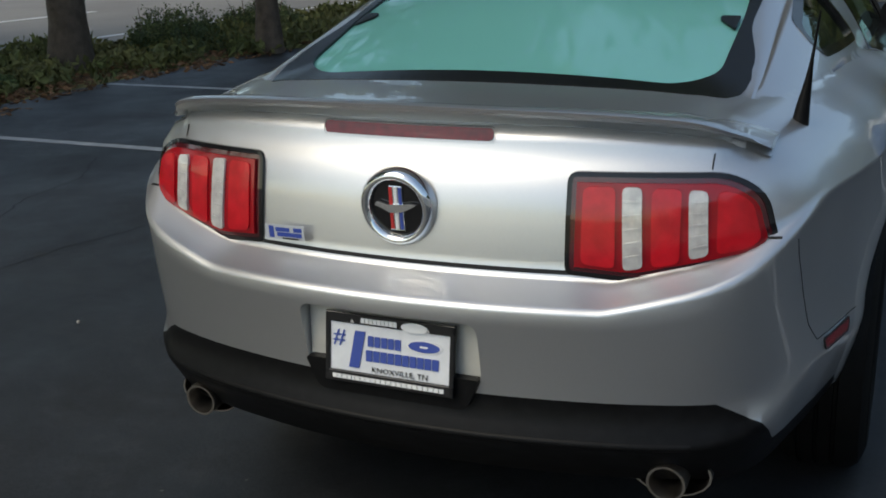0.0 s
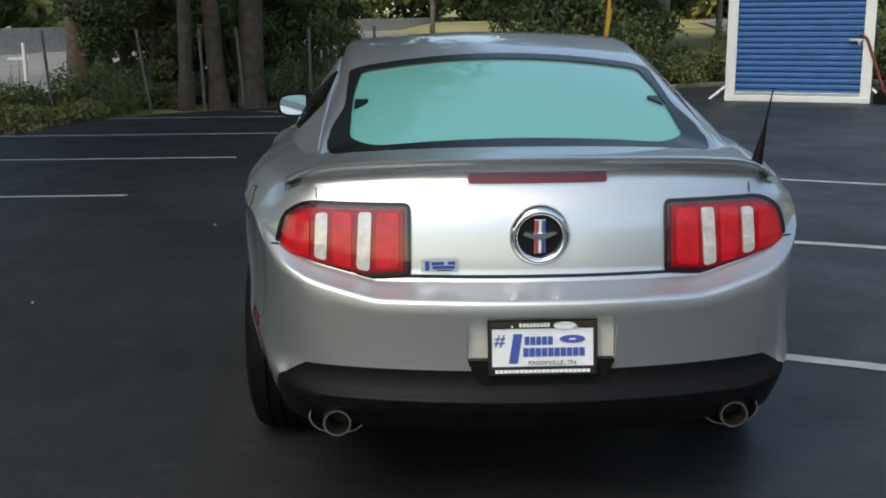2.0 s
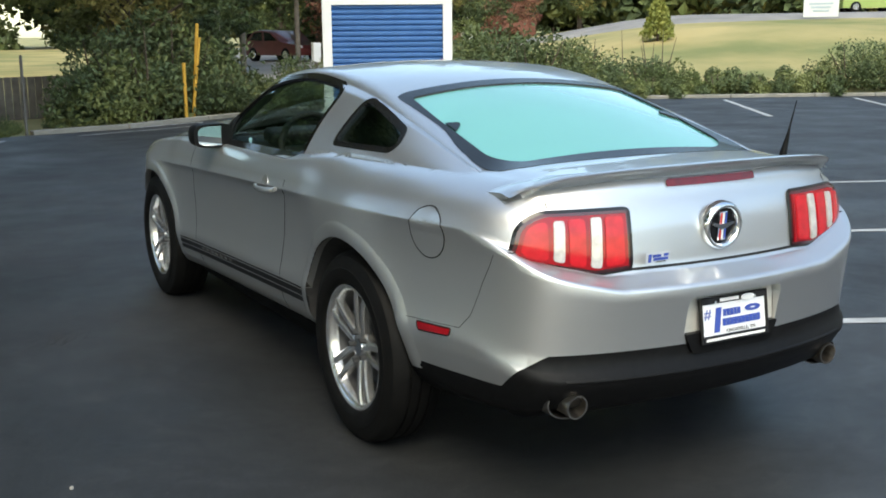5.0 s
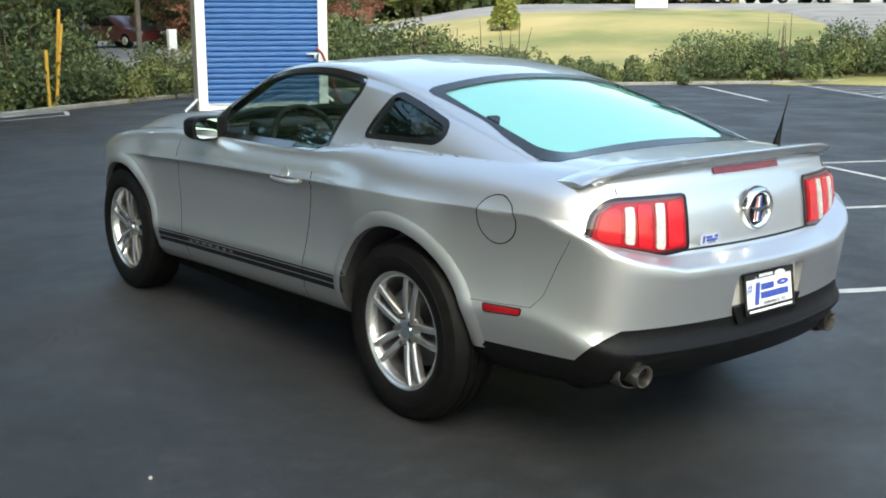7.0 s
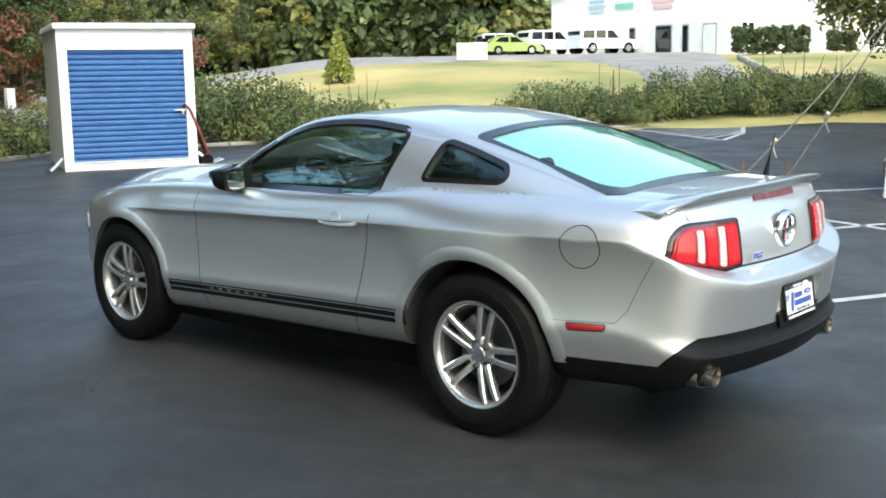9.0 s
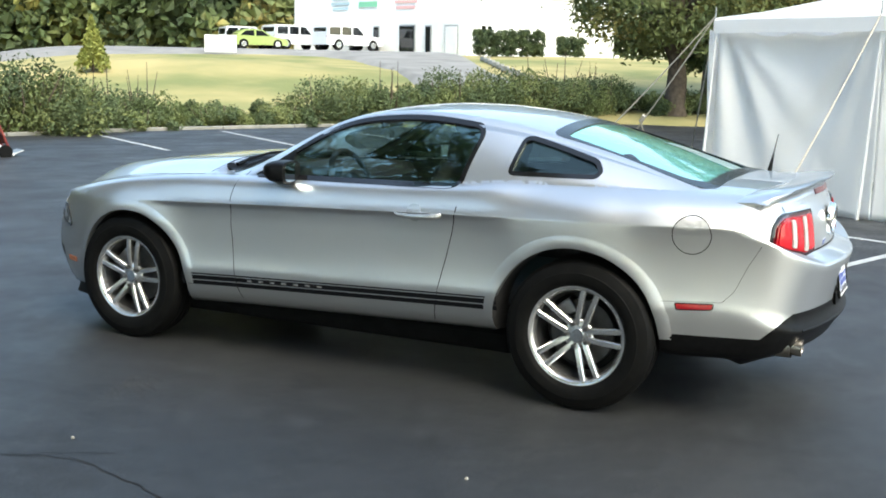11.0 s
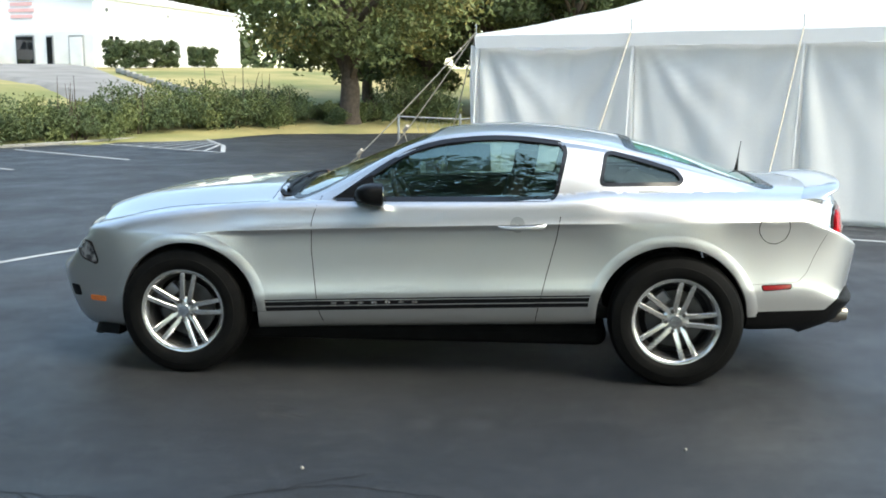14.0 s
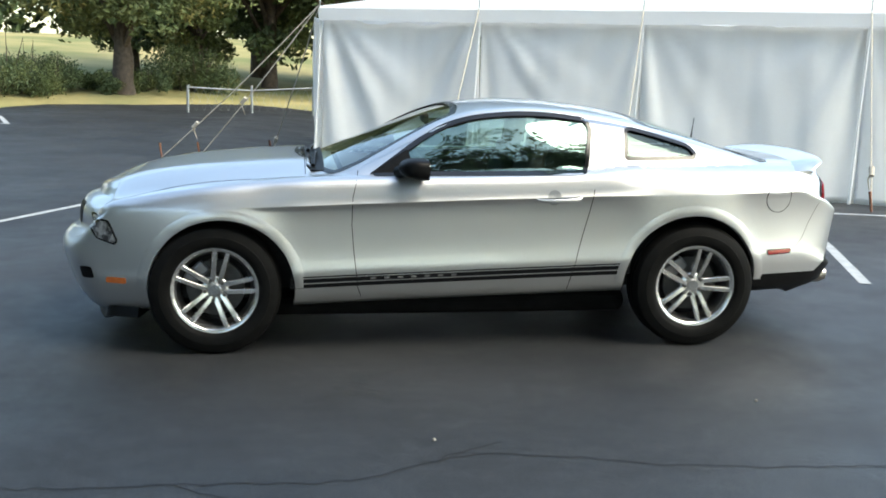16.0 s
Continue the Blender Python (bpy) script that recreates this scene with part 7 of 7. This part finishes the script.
    for b in (1.6, 2.3):
        part("window", box((0.5, 0.08, 0.6), Matrix.Translation(at(-0.12, b, 1.6)) @ Matrix.Rotation(math.atan2(eu.y, eu.x), 4, "Z")), DARK_GLASS, ob)


warehouse()
# clipped hedges before it
for a, b, w, h in (((54.6, 25.4), (57.8, 22.2), 1.5, 1.65), ((63.9, 23.6), (65.2, 22.1), 1.2, 1.4)):
    a, b = Vector(a), Vector(b)
    n = max(2, round((b - a).length / 0.9))
    for k in range(n):
        p = a.lerp(b, (k + 0.5) / n)
        ob = thing("clipped_hedge", "neatly clipped dark green hedge block", "hedge", "clipped hedges", at=Matrix.Translation((p.x, p.y, hill(*p) - 0.02)) @ Matrix.Rotation(math.atan2((b - a).y, (b - a).x), 4, "Z"))
        rs = random.Random(k)
        cl = [(rs.uniform(-0.38, 0.38), rs.uniform(-w / 2, w / 2) * 0.8, rs.uniform(0.12, h - 0.14), 0.17, 0.17, 0.16) for _ in range(64)]
        c = new("leaves", leaf_mesh("leaves", cl, 70, 0.065, 60 + k, [SHRUB, LEAF_DARK]))
        c.parent = ob

# ---- vehicles on the hill and road ----
def vehicle(name, label, L, W, H, body_mat, prof, glass, at, wheel_r=0.34, category="car"):
    ob = thing(name, label, category, "vehicles in the distance", at=at)
    bm = bmesh.new()
    rings = []
    for x, k in ((-W / 2, 0.0), (-W / 2 + 0.04, 1.0), (W / 2 - 0.04, 1.0), (W / 2, 0.0)):
        rings.append([Vector((x, y * L * (1 if k else 0.985), z * H - (0.02 if not k and z > 0.5 else 0))) for y, z in prof])
    add_loft(bm, rings)
    bmesh.ops.recalc_face_normals(bm, faces=bm.faces)
    body = part("body", bm, body_mat, ob, "", 30)
    for s in (-1, 1):
        for pane in glass:
            bm = bmesh.new()
            o = [Vector((s * (W / 2 + 0.004), y * L, z * H)) for y, z in pane]
            add_loft(bm, [o, [p - Vector((s * 0.03, 0, 0)) for p in o]])
            bmesh.ops.recalc_face_normals(bm, faces=bm.faces)
            part("window", bm, DARK_GLASS, ob)
        for y in (-0.30 * L, 0.31 * L):
            t = part("tyre", cyl(wheel_r, wheel_r, 0.22, pose(s * (W / 2 - 0.10), y, wheel_r, 0, 90, 0), 24), RUBBER, ob)
            part("rim", cyl(wheel_r * 0.62, wheel_r * 0.58, 0.03, pose(s * (W / 2 + 0.02), y, wheel_r, 0, 90, 0), 20), ALLOY, t)
        part("tail_light", box((0.05, 0.05, 0.22 * H / 1.8), pose(s * (W / 2 - 0.06), -0.495 * L, 0.55 * H), 0.01), LAMP_RED, ob)
        part("head_light", box((0.3, 0.05, 0.14), pose(s * (W / 2 - 0.25), 0.492 * L, 0.47 * H), 0.02), LAMP_CLEAR, ob)
    bm = bmesh.new()
    part("rear_window", box((W * 0.78, 0.05, 0.26 * H), pose(0, -0.484 * L, 0.77 * H, -6, 0, 0), 0.01), DARK_GLASS, ob)
    return ob


SUV = [(-0.5, 0.22), (-0.5, 0.55), (-0.48, 0.95), (-0.44, 1.0), (0.05, 1.0), (0.20, 0.62), (0.47, 0.55), (0.5, 0.45), (0.5, 0.2)]
SUV_G = [[(-0.46, 0.62), (-0.45, 0.92), (-0.27, 0.93), (-0.27, 0.62)], [(-0.24, 0.62), (-0.24, 0.93), (-0.08, 0.93), (-0.08, 0.62)], [(-0.05, 0.62), (-0.05, 0.93), (0.04, 0.92), (0.15, 0.62)]]
CARP = [(-0.5, 0.2), (-0.5, 0.55), (-0.44, 0.66), (-0.28, 0.97), (-0.12, 1.0), (0.05, 0.96), (0.22, 0.64), (0.46, 0.52), (0.5, 0.42), (0.5, 0.2)]
CAR_G = [[(-0.36, 0.68), (-0.27, 0.90), (-0.12, 0.93), (-0.11, 0.66)], [(-0.08, 0.66), (-0.08, 0.93), (0.03, 0.90), (0.16, 0.66)]]
WHITE_CAR = mat("white_car_paint", (0.74, 0.75, 0.76), 0.25, 0, 0.8, (0.70, 0.71, 0.72), 2)
GREEN_CAR = mat("green_car_paint", (0.34, 0.42, 0.14), 0.25, 0, 0.8, (0.30, 0.38, 0.12), 2)
GREY_CAR = mat("grey_car_paint", (0.10, 0.10, 0.10), 0.3, 0.3, 0.8, (0.13, 0.13, 0.13), 2)
DARKRED_CAR = mat("dark_red_car_paint", (0.10, 0.02, 0.02), 0.3, 0.2, 0.8, (0.13, 0.03, 0.03), 2)


def parked(x, y, heading, lift=0.0):
    return Matrix.Translation((x, y, hill(x, y) + 0.10 + lift)) @ Matrix.Rotation(radians(heading), 4, "Z")


vehicle("parked_suv", "large white sport utility vehicle parked on the drive", 4.6, 1.8, 1.6, WHITE_CAR, SUV, SUV_G, parked(56.2, 35.4, -112), 0.36)
vehicle("parked_suv", "white sport utility vehicle parked beside another", 4.4, 1.8, 1.6, WHITE_CAR, SUV, SUV_G, parked(55.4, 39.0, -112), 0.35)
vehicle("parked_car", "bright green hatchback parked on the hill", 3.7, 1.6, 1.25, GREEN_CAR, CARP, CAR_G, parked(52.0, 39.7, -125), 0.31)
vehicle("parked_car", "white estate car parked behind a sign", 3.9, 1.75, 1.5, WHITE_CAR, SUV, SUV_G, parked(55.6, 43.0, -125), 0.32)
vehicle("parked_car", "dark red car standing in the side street", 4.2, 1.75, 1.45, DARKRED_CAR, CARP, CAR_G, parked(16.2, 43.5, -165), 0.32)
vehicle("road_car", "grey saloon on the highway", 4.6, 1.75, 1.4, GREY_CAR, CARP, CAR_G, Matrix.Translation((-4.0, 57, 0.04)) @ Matrix.Rotation(radians(-15), 4, "Z"), 0.32)
TRUCK = [(-0.5, 0.15), (-0.5, 1.0), (0.28, 1.0), (0.28, 0.72), (0.42, 0.68), (0.5, 0.40), (0.5, 0.15)]
vehicle("box_truck", "white box truck with a blue rear on the highway", 5.0, 2.0, 2.5, WHITE_CAR, TRUCK, [[(0.30, 0.45), (0.30, 0.64), (0.40, 0.62), (0.45, 0.45)]], Matrix.Translation((9.0, 112, 0.04)) @ Matrix.Rotation(radians(-105), 4, "Z"), 0.42, "truck")
sign = thing("lawn_sign", "white roadside sign board with faded print", "sign", at=Matrix.Translation((42.9, 35.4, hill(42.9, 35.4) - 0.05)) @ Matrix.Rotation(radians(-55), 4, "Z"))
part("board", box((1.75, 0.10, 0.95), pose(0, 0, 0.62), 0.02), WHITE_METAL, sign)
for k in range(3):
    part("printed_line", box((1.2 - 0.2 * k, 0.02, 0.08), pose(0, -0.06, 0.82 - 0.18 * k)), mat("sign_grey", (0.40, 0.48, 0.52), 0.6), sign)

# ---- brick house ----
house = thing("house", "red brick house with a white garage door among trees", "house", at=Matrix.Translation((46.0, 72.5, hill(46, 72.5) + 0.1)) @ Matrix.Rotation(radians(-32), 4, "Z"))
part("wall", box((11.0, 6, 3.4), pose(-2, 3, 1.7)), BRICK, house)
bm = bmesh.new()
add_loft(bm, [[Vector((x, -0.4, 3.3)), Vector((x, 3, 5.2)), Vector((x, 6.4, 3.3))] for x in (-7.9, 3.9)])
bmesh.ops.recalc_face_normals(bm, faces=bm.faces)
part("roof", bm, mat("roof_shingle", (0.08, 0.07, 0.06), 0.9, 0, 0, (0.12, 0.10, 0.09), 4), house)
part("garage_door", box((2.3, 0.08, 1.9), pose(-1.6, -0.04, 0.95), 0.01), WHITE_METAL, house)
for k in range(4):
    part("garage_pane", box((0.42, 0.03, 0.22), pose(-2.45 + 0.57 * k, -0.09, 1.45)), DARK_GLASS, house)
w = part("window", box((1.0, 0.08, 1.3), pose(-1.2, -0.04, 2.75), 0.01), WHITE_METAL, house)
part("pane", box((0.8, 0.04, 1.1), pose(-1.2, -0.09, 2.75)), DARK_GLASS, w)
